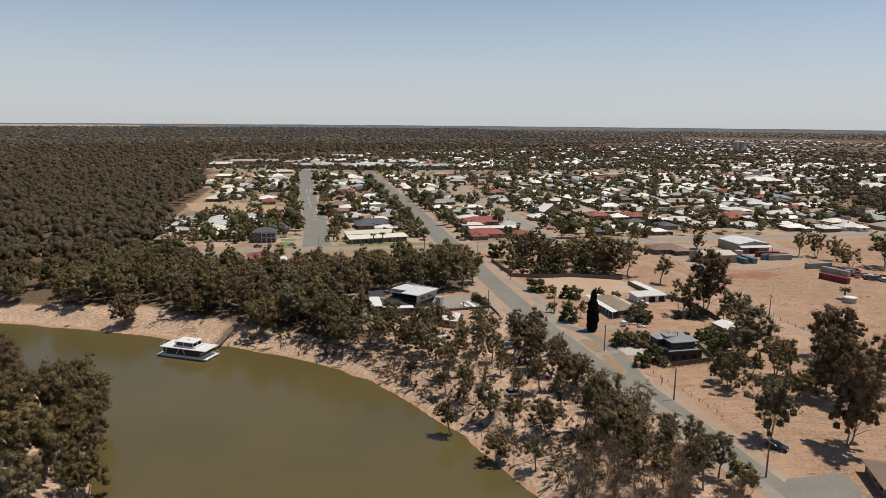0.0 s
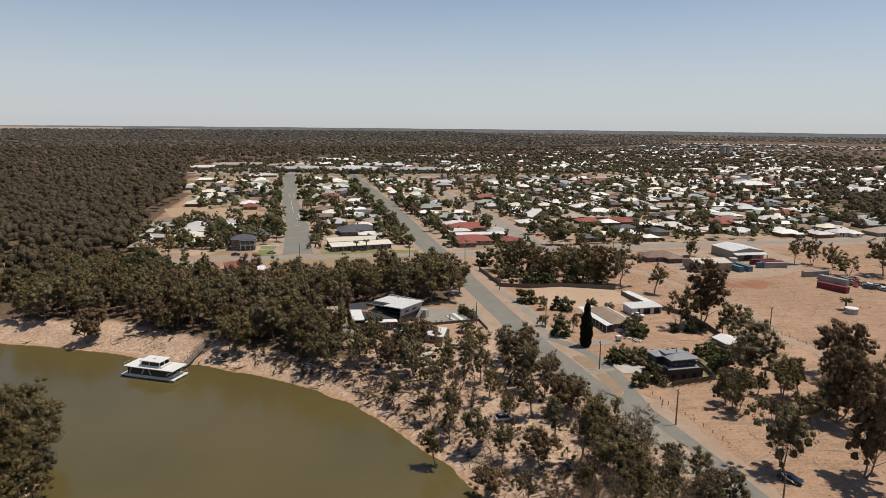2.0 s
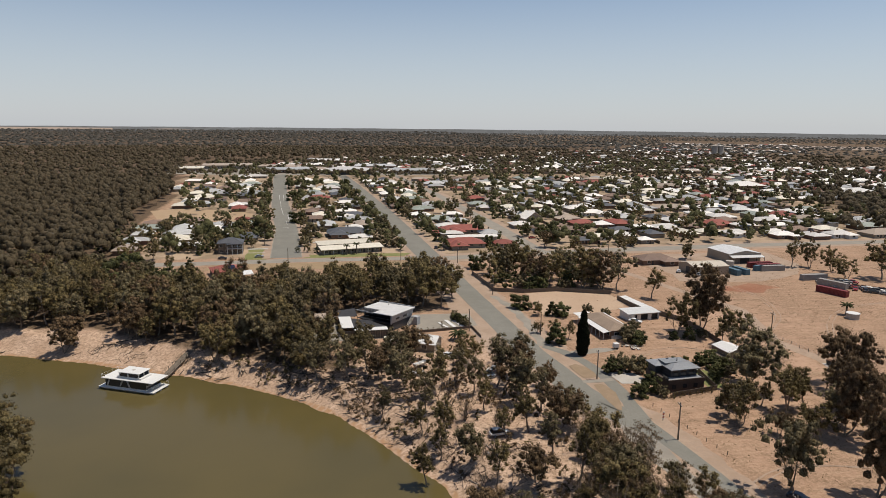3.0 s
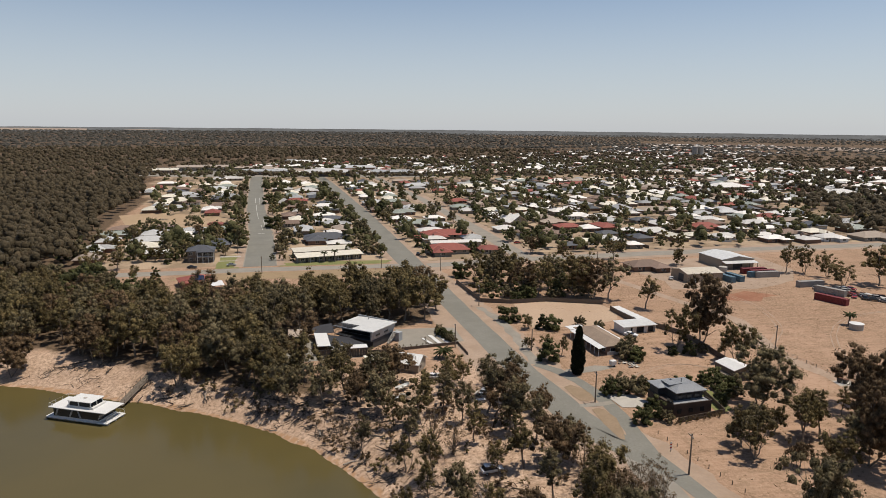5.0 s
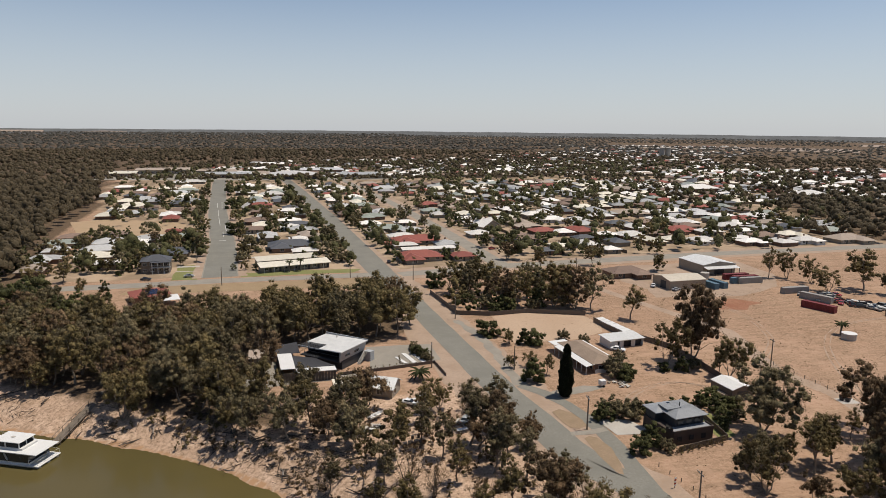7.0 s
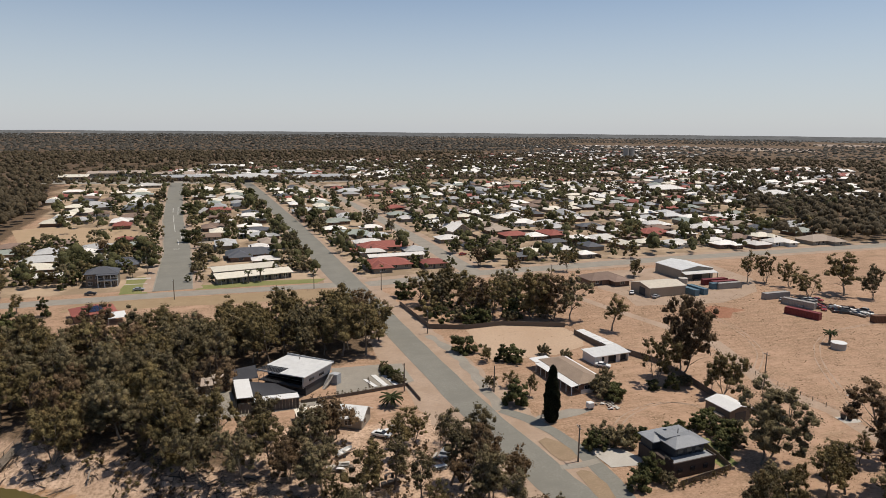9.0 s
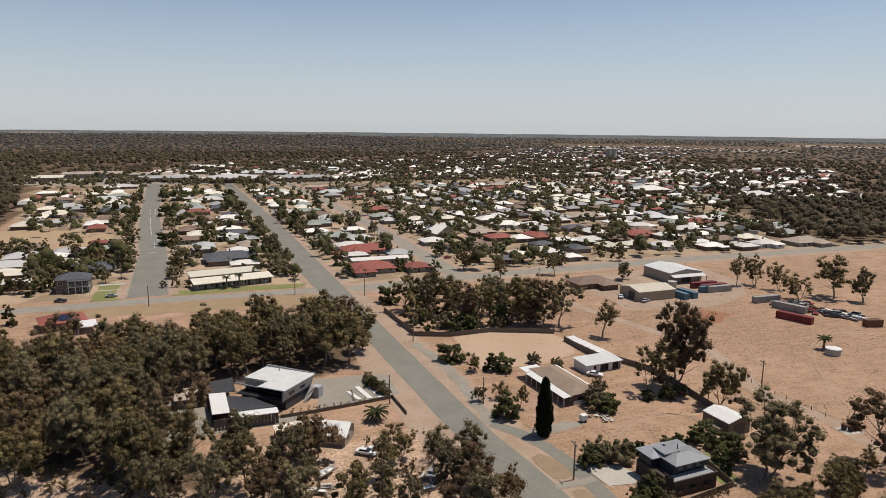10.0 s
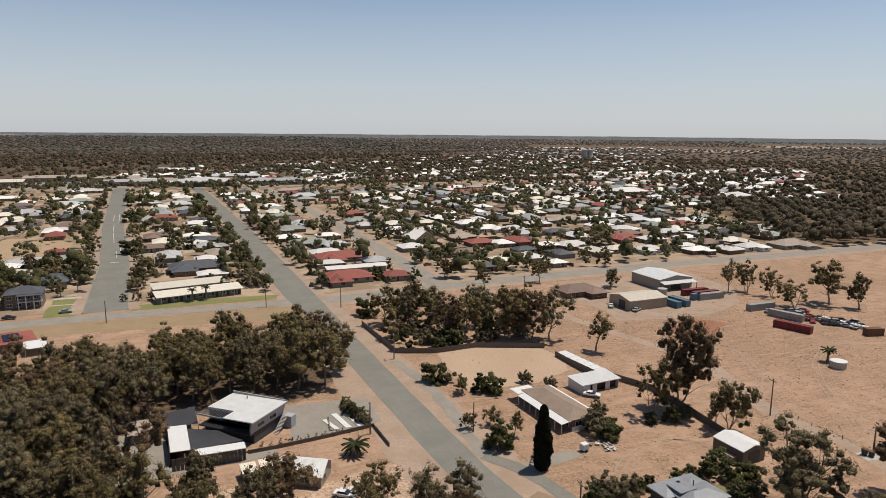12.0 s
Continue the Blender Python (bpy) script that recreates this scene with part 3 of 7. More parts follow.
def tris_mesh(name, q, material):
    me = bpy.data.meshes.new(name)
    n = len(q)
    me.vertices.add(3 * n)
    me.vertices.foreach_set("co", q.reshape(-1).astype(np.float32))
    me.loops.add(3 * n)
    me.loops.foreach_set("vertex_index", np.arange(3 * n, dtype=np.int32))
    me.polygons.add(n)
    me.polygons.foreach_set("loop_start", np.arange(0, 3 * n, 3, dtype=np.int32))
    me.update(calc_edges=True)
    me.materials.append(material)
    return me


def gum_meshes(seed, h, spread, lobes, per, leaves, size, material, bare=0.3, stems=1, dead=2, puff=1.0, sides=6, core=0.72, loose=1.7):
    """Trunk and crown of a eucalypt: leaning stems whose limbs each carry a lobe of clumped foliage, with gaps between the lobes."""
    rng = np.random.default_rng(seed)
    g, centres, radii = Geo(), [], []
    for s in range(stems):
        lean = rng.normal(size=2) * (0.06 if stems == 1 else 0.12) * h
        base = Vector((rng.normal() * 0.25 * (stems > 1), rng.normal() * 0.25 * (stems > 1), -0.5))
        fork = Vector((base.x + lean[0] * 0.6, base.y + lean[1] * 0.6, h * bare * rng.uniform(0.8, 1.1)))
        mid = base.lerp(fork, 0.55) + Vector((rng.normal() * 0.02 * h, rng.normal() * 0.02 * h, 0))
        crest = Vector((fork.x + lean[0], fork.y + lean[1], h * 0.82))
        r0 = 0.020 * h / (1 if stems == 1 else 1.4)
        g.tube([base, base + Vector((0, 0, 0.7)), mid, fork, fork.lerp(crest, 0.5) + Vector((rng.normal() * 0.03 * h, rng.normal() * 0.03 * h, 0)), crest],
               [r0 * 1.5, r0 * 1.1, r0 * 0.85, r0 * 0.7, r0 * 0.42, r0 * 0.1], 5)
        n = max(2, lobes // stems)
        for i in range(n):
            w = 2 * math.pi * (i * 0.382 + rng.uniform(-0.12, 0.12)) + s * 2.1
            up = min(1.0, max(0.0, (i + rng.uniform(0.1, 0.9)) / n))
            reach = spread * math.sin(math.pi * (0.22 + 0.70 * up)) ** 0.7 * rng.uniform(0.45, 0.95) * (1 if stems == 1 else 0.8)
            z = h * (bare + 0.10 + (0.80 - bare) * up)
            c = Vector((fork.x + lean[0] * up + reach * math.cos(w), fork.y + lean[1] * up + reach * math.sin(w), z))
            rad = puff * spread * rng.uniform(0.30, 0.44) * (1.1 - 0.25 * up)
            root = fork.lerp(crest, max(0.0, up * 0.8 - 0.12))
            elbow = root.lerp(c, 0.55) + Vector((0, 0, -0.02 * h * rng.uniform(0, 1)))
            g.tube([root, elbow, c], [r0 * 0.42, r0 * 0.26, r0 * 0.06], 4)
            for j in range(per):
                o = rng.normal(size=3)
                o /= np.linalg.norm(o)
                o[2] *= 1.15
                q = c + Vector(o * rad * rng.uniform(0.3, 1.1))
                centres.append(q[:])
                radii.append(rad * rng.uniform(0.26, 0.58))
                if j % 3 == 0:
                    g.tube([elbow.lerp(c, 0.4), q], [r0 * 0.14, r0 * 0.04], 3)
        for _ in range(dead):
            w = rng.uniform(0, 6.28)
            tip = fork + Vector((math.cos(w) * spread * 0.9, math.sin(w) * spread * 0.9, h * rng.uniform(-0.02, 0.3)))
            g.tube([fork.lerp(mid, 0.3), fork.lerp(tip, 0.5) + Vector((0, 0, 0.4)), tip], [r0 * 0.35, r0 * 0.2, r0 * 0.05], 3)
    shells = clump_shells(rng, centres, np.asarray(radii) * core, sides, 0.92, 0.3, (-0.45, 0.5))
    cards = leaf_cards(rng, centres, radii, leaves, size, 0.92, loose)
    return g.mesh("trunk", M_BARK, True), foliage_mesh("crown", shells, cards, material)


def plant(name, meshes, x, y, scale, yaw, label, category="tree", group="", z=None, squash=1.0):
    e = new(name)
    zz = gz(x, y) if z is None else z
    e.matrix_basis = Matrix.Translation((x, y, zz)) @ Matrix.Rotation(yaw, 4, "Z") @ Matrix.Diagonal((scale, scale, scale * squash, 1))
    tagged(e, label, category, group)
    part("trunk", meshes[0], None, e)
    part("crown", meshes[1], None, e)
    return e


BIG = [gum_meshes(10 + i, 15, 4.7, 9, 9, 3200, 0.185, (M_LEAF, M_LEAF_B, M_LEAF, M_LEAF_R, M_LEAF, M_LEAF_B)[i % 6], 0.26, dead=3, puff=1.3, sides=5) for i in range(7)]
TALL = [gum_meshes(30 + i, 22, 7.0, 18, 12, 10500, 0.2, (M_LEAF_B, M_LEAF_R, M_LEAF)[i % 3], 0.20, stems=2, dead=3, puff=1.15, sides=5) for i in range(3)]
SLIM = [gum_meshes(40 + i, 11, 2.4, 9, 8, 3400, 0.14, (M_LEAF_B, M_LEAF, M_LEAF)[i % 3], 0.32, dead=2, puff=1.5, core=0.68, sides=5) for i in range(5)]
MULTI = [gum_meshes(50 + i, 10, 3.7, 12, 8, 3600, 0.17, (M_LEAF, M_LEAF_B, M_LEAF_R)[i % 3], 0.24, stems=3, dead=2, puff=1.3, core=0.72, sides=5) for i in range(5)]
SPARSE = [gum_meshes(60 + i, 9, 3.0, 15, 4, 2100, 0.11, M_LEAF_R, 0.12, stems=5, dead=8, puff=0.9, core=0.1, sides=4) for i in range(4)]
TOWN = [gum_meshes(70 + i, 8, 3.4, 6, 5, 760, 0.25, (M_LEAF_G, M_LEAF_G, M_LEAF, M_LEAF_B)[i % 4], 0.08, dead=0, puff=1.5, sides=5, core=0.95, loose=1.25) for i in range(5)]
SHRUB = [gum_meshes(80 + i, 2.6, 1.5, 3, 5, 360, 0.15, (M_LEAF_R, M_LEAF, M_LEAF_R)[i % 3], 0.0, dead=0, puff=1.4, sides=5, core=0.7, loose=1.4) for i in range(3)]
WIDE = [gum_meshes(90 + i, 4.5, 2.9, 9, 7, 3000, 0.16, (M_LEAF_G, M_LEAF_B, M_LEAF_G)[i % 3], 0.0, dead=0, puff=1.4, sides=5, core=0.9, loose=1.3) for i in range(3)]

rnd = random.Random(4)
GUM = "tall grey-green gum tree with pale trunk and open crown"


def tree(kind, x, y, h, label=GUM, name="gum_tree", clear=2.2, group=""):
    base = {"B": (BIG, 15), "T": (TALL, 22), "S": (SLIM, 11), "M": (MULTI, 10), "P": (SPARSE, 9), "O": (TOWN, 8), "H": (SHRUB, 2.6), "W": (WIDE, 4.5)}[kind]
    ms = rnd.choice(base[0])
    TAKEN.append((x, y, clear))
    return plant(name, ms, x, y, h / base[1] * rnd.uniform(0.96, 1.04), rnd.uniform(0, 6.28), label, "shrub" if kind == "H" else "tree", group, squash=rnd.uniform(0.92, 1.08))


WIDTH = {"B": 11.5, "T": 18.0, "S": 6.2, "M": 9.6}


def lone(k, x, y, h, w, label=GUM):
    """A tree of a given height and crown width."""
    ob = tree(k, x, y, h, label)
    sx = w / WIDTH[k]
    ob.matrix_basis = Matrix.Translation(ob.matrix_basis.translation) @ Matrix.Rotation(rnd.uniform(0, 6.28), 4, "Z") @ Matrix.Diagonal((sx, sx, h / {"B": 15, "T": 22, "S": 11, "M": 10}[k], 1))


# single trees that stand clear of the rest
for k, x, y, h, w in [("T", 117.7, 154.8, 17, 15), ("M", 103.5, 133.6, 10.5, 9.5), ("M", 97.9, 108, 15.5, 11), ("T", 124.4, 127.6, 18.5, 12), ("T", 112.4, 104.3, 21, 12), ("T", 136.5, 139, 20, 12),
                      ("S", 118, 138.5, 12, 6.5), ("S", 120.5, 141.5, 11, 6), ("S", 124.7, 141.5, 10, 6.5), ("T", 131.5, 202, 23.5, 15), ("M", 121.5, 198.5, 14, 10), ("M", 133, 186.3, 12.5, 9.5), ("S", 134.5, 243.8, 12.5, 8),
                      ("S", 228.5, 292, 14, 7), ("M", 237.3, 290.6, 13, 9.5), ("M", 241.8, 282.1, 11.5, 8.5), ("M", 236.5, 265.5, 10, 11.5), ("B", 252.5, 264, 18, 16), ("M", 258.2, 255.7, 13.5, 9.5), ("B", 162, 334, 11, 8), ("B", 133.6, 329, 10, 8)]:
    lone(k, x, y, h, w)
for k, x, y, h in [("W", 129, 196, 3), ("W", 123, 194, 3.4), ("W", 119, 196, 2.6), ("M", 187, 316, 9), ("M", 104, 139, 7), ("M", 126, 132, 11), ("S", 131.5, 189, 8), ("B", 146, 150, 16), ("M", 110, 129, 6), ("T", -69, 214.5, 12.5), ("B", 142, 131, 15), ("M", 150, 122, 12), ("M", 109.2, 142.4, 7), ("M", 117.5, 126, 8)]:
    tree(k, x, y, h)
# clump across the road from the dirt yard
for k, x, y, h in [("W", 77.6, 303, 6), ("B", 80, 290, 12), ("O", 79, 274, 10), ("B", 87, 287, 13), ("O", 81, 263, 8), ("B", 94.9, 273, 12), ("O", 91, 280, 9), ("B", 101, 268, 12), ("B", 108, 277, 12),
                   ("T", 114, 264, 14), ("T", 121, 260, 14), ("B", 125.5, 257, 13), ("O", 103, 283, 9), ("O", 115, 284, 9), ("W", 97, 262, 4.5), ("W", 88, 268, 5), ("W", 84, 278, 5), ("B", 92, 292, 11), ("O", 99, 290, 9), ("W", 106, 263, 4),
                   ("W", 91, 262, 3.5), ("B", 111, 291, 10), ("O", 122, 270, 8), ("O", 84, 297, 8), ("W", 93, 266, 5), ("W", 100, 274, 6), ("W", 109, 268, 6), ("W", 117, 272, 6), ("B", 97, 281, 12), ("B", 84, 281, 11), ("W", 120, 265, 5), ("W", 104, 291, 6), ("O", 118, 292, 9), ("O", 90, 298, 8)]:
    tree(k, x, y, h * (1.25 if k in "BT" else 1.0), "dark leafy tree in a thick clump beside the road")
# the far side of the river bend, close to the lens at the start
for k, x, y, h in [("T", -57, 118, 18), ("T", -45, 120, 14), ("B", -50, 139, 15), ("T", -50, 131, 15), ("M", -42, 112, 12), ("M", -39, 107, 9), ("T", -58, 146, 15), ("B", -48, 106, 15), ("T", -66, 134, 19), ("B", -76, 122, 18), ("T", -60, 100, 18), ("B", -46, 97, 13), ("B", -80, 150, 17), ("B", -92, 140, 17), ("T", -70, 108, 18),
                   ("B", -54, 128, 16), ("B", -100, 160, 16), ("B", -60, 142, 15), ("B", -72, 146, 16), ("B", -48, 116, 14), ("B", -86, 160, 16), ("B", -52, 110, 16), ("B", -64, 124, 17), ("B", -112, 172, 16)]:
    tree(k, x, y, h, "large dark river gum on the near bank")
# shrubs and small trees in the house yard
for k, x, y, h in [("W", 81.1, 235.1, 5.5), ("M", 84, 226, 5), ("W", 88, 224, 3.8), ("W", 92, 223, 4.2), ("W", 102.2, 227, 3), ("W", 107, 222, 2.6), ("W", 79.4, 194, 5.2), ("M", 82.7, 206, 4.5), ("S", 85.7, 199, 6),
                   ("M", 77.3, 206, 4), ("M", 107, 199, 5.5), ("W", 103, 195, 5), ("W", 105.5, 191, 4), ("W", 107, 194, 3.5), ("W", 90.5, 170, 4.8), ("W", 94.5, 169.5, 4.4), ("W", 87.6, 169, 3.6), ("W", 91.5, 155.5, 4.2), ("W", 88.9, 153.5, 3.4), ("W", 94, 152.5, 2.6),
                   ("H", 84.5, 187, 2.2)]:
    tree(k, x, y, h, "rounded green garden shrub on dry ground" if k in "HOW" else "small slender gum in the yard", "garden_shrub" if k in "HOW" else "young_gum", 1.2)
# main stand of gums beside the river and the road
for x, y, h in [(51, 240, 16), (46, 253, 15), (57, 252, 14), (40, 248, 15), (52, 262, 14), (58, 262, 13), (2.8, 190, 15), (-2.9, 196, 14), (7.8, 198, 15), (-22.8, 210, 13), (12, 190, 13)]:
    tree("B", x, y, h)


def scatter(poly, n, gap, pick, tries=30, label=GUM, name="gum_tree", road_gap=1.0):
    xs_, ys_ = [p[0] for p in poly], [p[1] for p in poly]
    made = 0
    for _ in range(n * tries):
        if made >= n:
            break
        x, y = rnd.uniform(min(xs_), max(xs_)), rnd.uniform(min(ys_), max(ys_))
        if not bool(inside(x, y, poly)) or near_road(x, y, road_gap) or not free(x, y, gap) or gz(x, y) < -4.2:
            continue
        k, h = pick()
        tree(k, x, y, h, label, name, gap)
        made += 1


TAKEN += [(5, 212, 6), (8, 207, 5), (3, 220, 5), (41, 187, 5), (38, 179, 2), (30, 218, 13), (18, 212, 9), (48, 222, 10), (44, 200, 7), (20, 203, 7), (9, 214, 7), (31, 204, 7), (58, 222, 5), (12, 205, 5), (26, 199, 5), (36, 203, 5)]
scatter([p for p in GROVE if p[0] > -110] + [(-105, 296)], 160, 2.0, lambda: (rnd.choice("BBBBBBT"), rnd.uniform(10, 16)))
# gums along the road's edge and through the sandy bank
for k, x, y, h in [("B", 55.9, 161.2, 13), ("S", 58.5, 153, 13),  ("M", 62.6, 137.5, 12), ("M", 66, 140, 9), ("S", 55.9, 137.5, 11), ("S", 32, 126.5, 9), ("S", 47.3, 158, 10), ("S", 44.1, 164.5, 11), ("B", 37.1, 160, 12), ("M", 31, 168, 10), ("M", 25, 173, 10),
                   ("M", 40.6, 113.5, 8), ("S", 47, 107, 9), ("S", 57.8, 125.5, 11), ("S", 60, 116.4, 12), ("M", 63.4, 108, 9), ("M", 67, 112, 10), ("S", 61, 146.5, 11), ("S", 54.7, 163.3, 13), ("S", 56.2, 151, 12), ("M", 35.2, 187, 11), ("S", 58, 172, 11),
                   ("B", 62.5, 168, 12), ("M", 66.5, 160, 8), ("S", 48.5, 150, 9), ("P", 43, 146, 8), ("S", 38, 140, 9), ("S", 36, 134, 8.5), ("P", 50, 140, 7.5), ("M", 42, 130, 8), ("S", 45, 121, 9), ("M", 52, 118, 9), ("S", 47, 176, 10), ("M", 52, 182, 8), ("M", 29, 180, 10), ("B", 22, 180, 12), ("B", 17, 176, 12)]:
    tree(k, x, y, h, "slender grey-green gum on the sandy bank")
# front row of the river stand, leaning over the bank
for (ax, ay), (bx, by) in zip(FAR_BANK[4:10], FAR_BANK[5:11]):
    ln = math.hypot(bx - ax, by - ay)
    for k in range(int(ln / 4.2)):
        for o in (8.5, 13, 17):
            s, o2 = (k + rnd.random()) * 4.2 / ln, o + rnd.uniform(-1.8, 1.8)
            x, y = ax + (bx - ax) * s - (by - ay) / ln * o2 * -1 * -1, ay + (by - ay) * s + (bx - ax) / ln * o2
            if free(x, y, 0.8) and not (-34 < x < -27 and y < 212) and rnd.random() < (0.12 if o < 9 else 0.4 if o < 15 else 0.75) * (1 if x < 8 else 0.5):
                tree(rnd.choice("BBMM"), x, y, rnd.uniform(7.5, 13), "leaning river gum above the eroded bank", clear=1.6)
scatter(BANKWOOD, 14, 1.5, lambda: (rnd.choice("SSSP"), rnd.uniform(6, 10.5)), label="slender grey-green gum on the sandy bank")
scatter([(54, 84), (75, 84), (76, 100), (72, 114), (60, 114), (52, 100)], 30, 1.2, lambda: (rnd.choice("PPPPS"), rnd.uniform(6.5, 10)), label="sparse half-bare tree with grey branches", name="bare_tree")
scatter([(64, 84), (81, 84), (80, 98), (77.5, 112), (75, 128), (66, 138), (62, 124)], 17, 2.0, lambda: (rnd.choice("PPPMS"), rnd.uniform(6, 9.5)), label="sparse half-bare tree with grey branches", name="bare_tree", road_gap=-2.2)
scatter([(14, 180), (46, 178), (48, 196), (16, 196)], 5, 1.6, lambda: (rnd.choice("SMM"), rnd.uniform(6, 9.5)))
scatter([(110, 128), (150, 118), (152, 150), (118, 152)], 8, 3.0, lambda: (rnd.choice("MSS"), rnd.uniform(6, 10)))
scatter([(-30, 196), (10, 170), (34, 134), (50, 98), (72, 100), (70, 170), (40, 195), (0, 200)], 165, 0.5, lambda: ("H", rnd.uniform(1.0, 3.2)), label="low dry scrub on the sandy bank", name="scrub", tries=60)

scatter([(-160, 240), (-74, 226), (-66, 236), (-70, 262), (-160, 268)], 22, 2.5, lambda: (rnd.choice("BBM"), rnd.uniform(9, 14)))
# dry grass tufts and twigs over the open ground
rg = np.random.default_rng(12)
tx, ty = rg.uniform(60, 270, 15000), rg.uniform(84, 320, 15000)
keep = (tx > 92 + 0.0 * ty) & (seg_dist(tx, ty, [(a[0], a[1]) for a in MAIN]) > 7) & ~((tx > 86) & (tx < 122) & (ty > 226) & (ty < 258) & (rg.random(15000) < 0.7))
bx, by = rg.uniform(-40, 78, 6000), rg.uniform(95, 205, 6000)
bk = inside(bx, by, BANKWOOD) | ((seg_dist(bx, by, FAR_BANK) < 14) & ~inside(bx, by, RIVER))
px, py = np.r_[tx[keep], bx[bk]], np.r_[ty[keep], by[bk]]
pz = ground_z(px, py)
kk = len(px)
base = np.repeat(np.stack([px, py, pz], 1), 3, 0) + rg.normal(size=(3 * kk, 3)) * [0.18, 0.18, 0.0]
up = rg.normal(size=(3 * kk, 3)) * [0.7, 0.7, 0.15] + [0, 0, 0.55]
side_v = np.cross(up, rg.normal(size=(3 * kk, 3)))
side_v /= np.linalg.norm(side_v, axis=1)[:, None]
size_v = np.repeat(rg.uniform(0.10, 0.36, kk) ** 1.2, 3)[:, None]
tuft = np.stack([base - side_v * size_v * 0.45, base + side_v * size_v * 0.45, base + up * size_v], 1)
M_TUFT = leaf_mat("dry_tuft", (0.17, 0.115, 0.065), (0.36, 0.25, 0.15), (0.24, 0.165, 0.085), 0.0)
tagged(new("grass_tufts", tris_mesh("grass_tufts", tuft, M_TUFT)), "dry grass tufts and leaf litter on bare ground", "grass", kind="stuff")

# ---- houses ----
TAKEN += [(-80, 490, 22), (-106, 516, 18), (-60, 490, 14), (10, 363, 8), (26, 366, 8), (10, 348, 8), (27, 351, 8), (-42, 356, 9), (-33, 301, 10), (-64, 366, 8), (22, 905, 38), (180, 287, 12), (212, 314, 14), (193, 283, 8), (214, 290, 10)]
GRID_YAW = 4.9


def roof_geo(w, d, z, rise, hip=True, over=0.55, thick=0.14):
    """A hipped or gabled roof over a w by d plan, with eaves and thickness."""
    g = Geo()
    a, b = w / 2 + over, d / 2 + over
    swap = b > a
    if swap:
        a, b = b, a
    r = max(0.2, a - b) if hip else a
    for dz in (0, -thick):
        v = [(-a, -b, z + dz), (a, -b, z + dz), (a, b, z + dz), (-a, b, z + dz), (-r, 0, z + rise + dz), (r, 0, z + rise + dz)]
        if swap:
            v = [(-y, x, q) for x, y, q in v]
        f = [(0, 1, 5, 4), (1, 2, 5), (2, 3, 4, 5), (3, 0, 4)]
        if not hip:
            f = [(0, 1, 5, 4), (2, 3, 4, 5)]
        g.add(v, f if dz == 0 else [q[::-1] for q in f])
    e = [(0, 1), (1, 2), (2, 3), (3, 0)] if hip else [(0, 1), (2, 3), (1, 5), (5, 2), (3, 4), (4, 0)]
    g.f += [(i, i + 6, j + 6, j) for i, j in e]
    return g


def wall_geo(w, d, h, rise=0.0, swap=False):
    g = Geo().box(-w / 2, w / 2, -d / 2, d / 2, -0.3, h)
    if rise:
        k = rise * (1 - 0.02)
        if d > w:
            g.add([(-w / 2, s * d / 2, h) for s in (-1, 1)] + [(w / 2, s * d / 2, h) for s in (-1, 1)] + [(0, s * d / 2, h + k) for s in (-1, 1)], [(0, 2, 4), (1, 5, 3)])
        else:
            g.add([(s * w / 2, -d / 2, h) for s in (-1, 1)] + [(s * w / 2, d / 2, h) for s in (-1, 1)] + [(s * w / 2, 0, h + k) for s in (-1, 1)], [(0, 4, 2), (1, 3, 5)])
    return g


WORDS = {"w": "white metal", "c": "cream metal", "g": "grey metal", "n": "grey-green metal", "k": "dark slate", "r": "red tiled", "b": "brown tiled", "t": "faded tan"}
WIN_FRAME = Geo().box(-0.95, 0.95, -0.05, 0.0, -0.65, 0.65).mesh("window", M_WHITE)
WIN_PANE = Geo().box(-0.86, -0.04, -0.07, -0.05, -0.56, 0.56).box(0.04, 0.86, -0.07, -0.05, -0.56, 0.56).mesh("pane", M_GLASS)
DOOR = Geo().box(-0.5, 0.5, -0.06, 0.0, 0, 2.05).mesh("door", M_DARK)


WIN_FAR = Geo().box(-0.9, 0.9, -0.05, 0.0, -0.6, 0.6).mesh("window", M_GLASS)


def window(parent, x, y, z, yaw=0, sx=1.0, sz=1.0, far=False):
    if far:
        o = part("window", WIN_FAR, None, parent)
        o.matrix_basis = pose(x, y, z, 0, 0, yaw) @ Matrix.Diagonal((sx, 1, sz, 1))
        return o
    o = part("window", WIN_FRAME, None, parent)
    o.matrix_basis = pose(x, y, z, 0, 0, yaw) @ Matrix.Diagonal((sx, 1, sz, 1))
    part("pane", WIN_PANE, None, o)
    return o


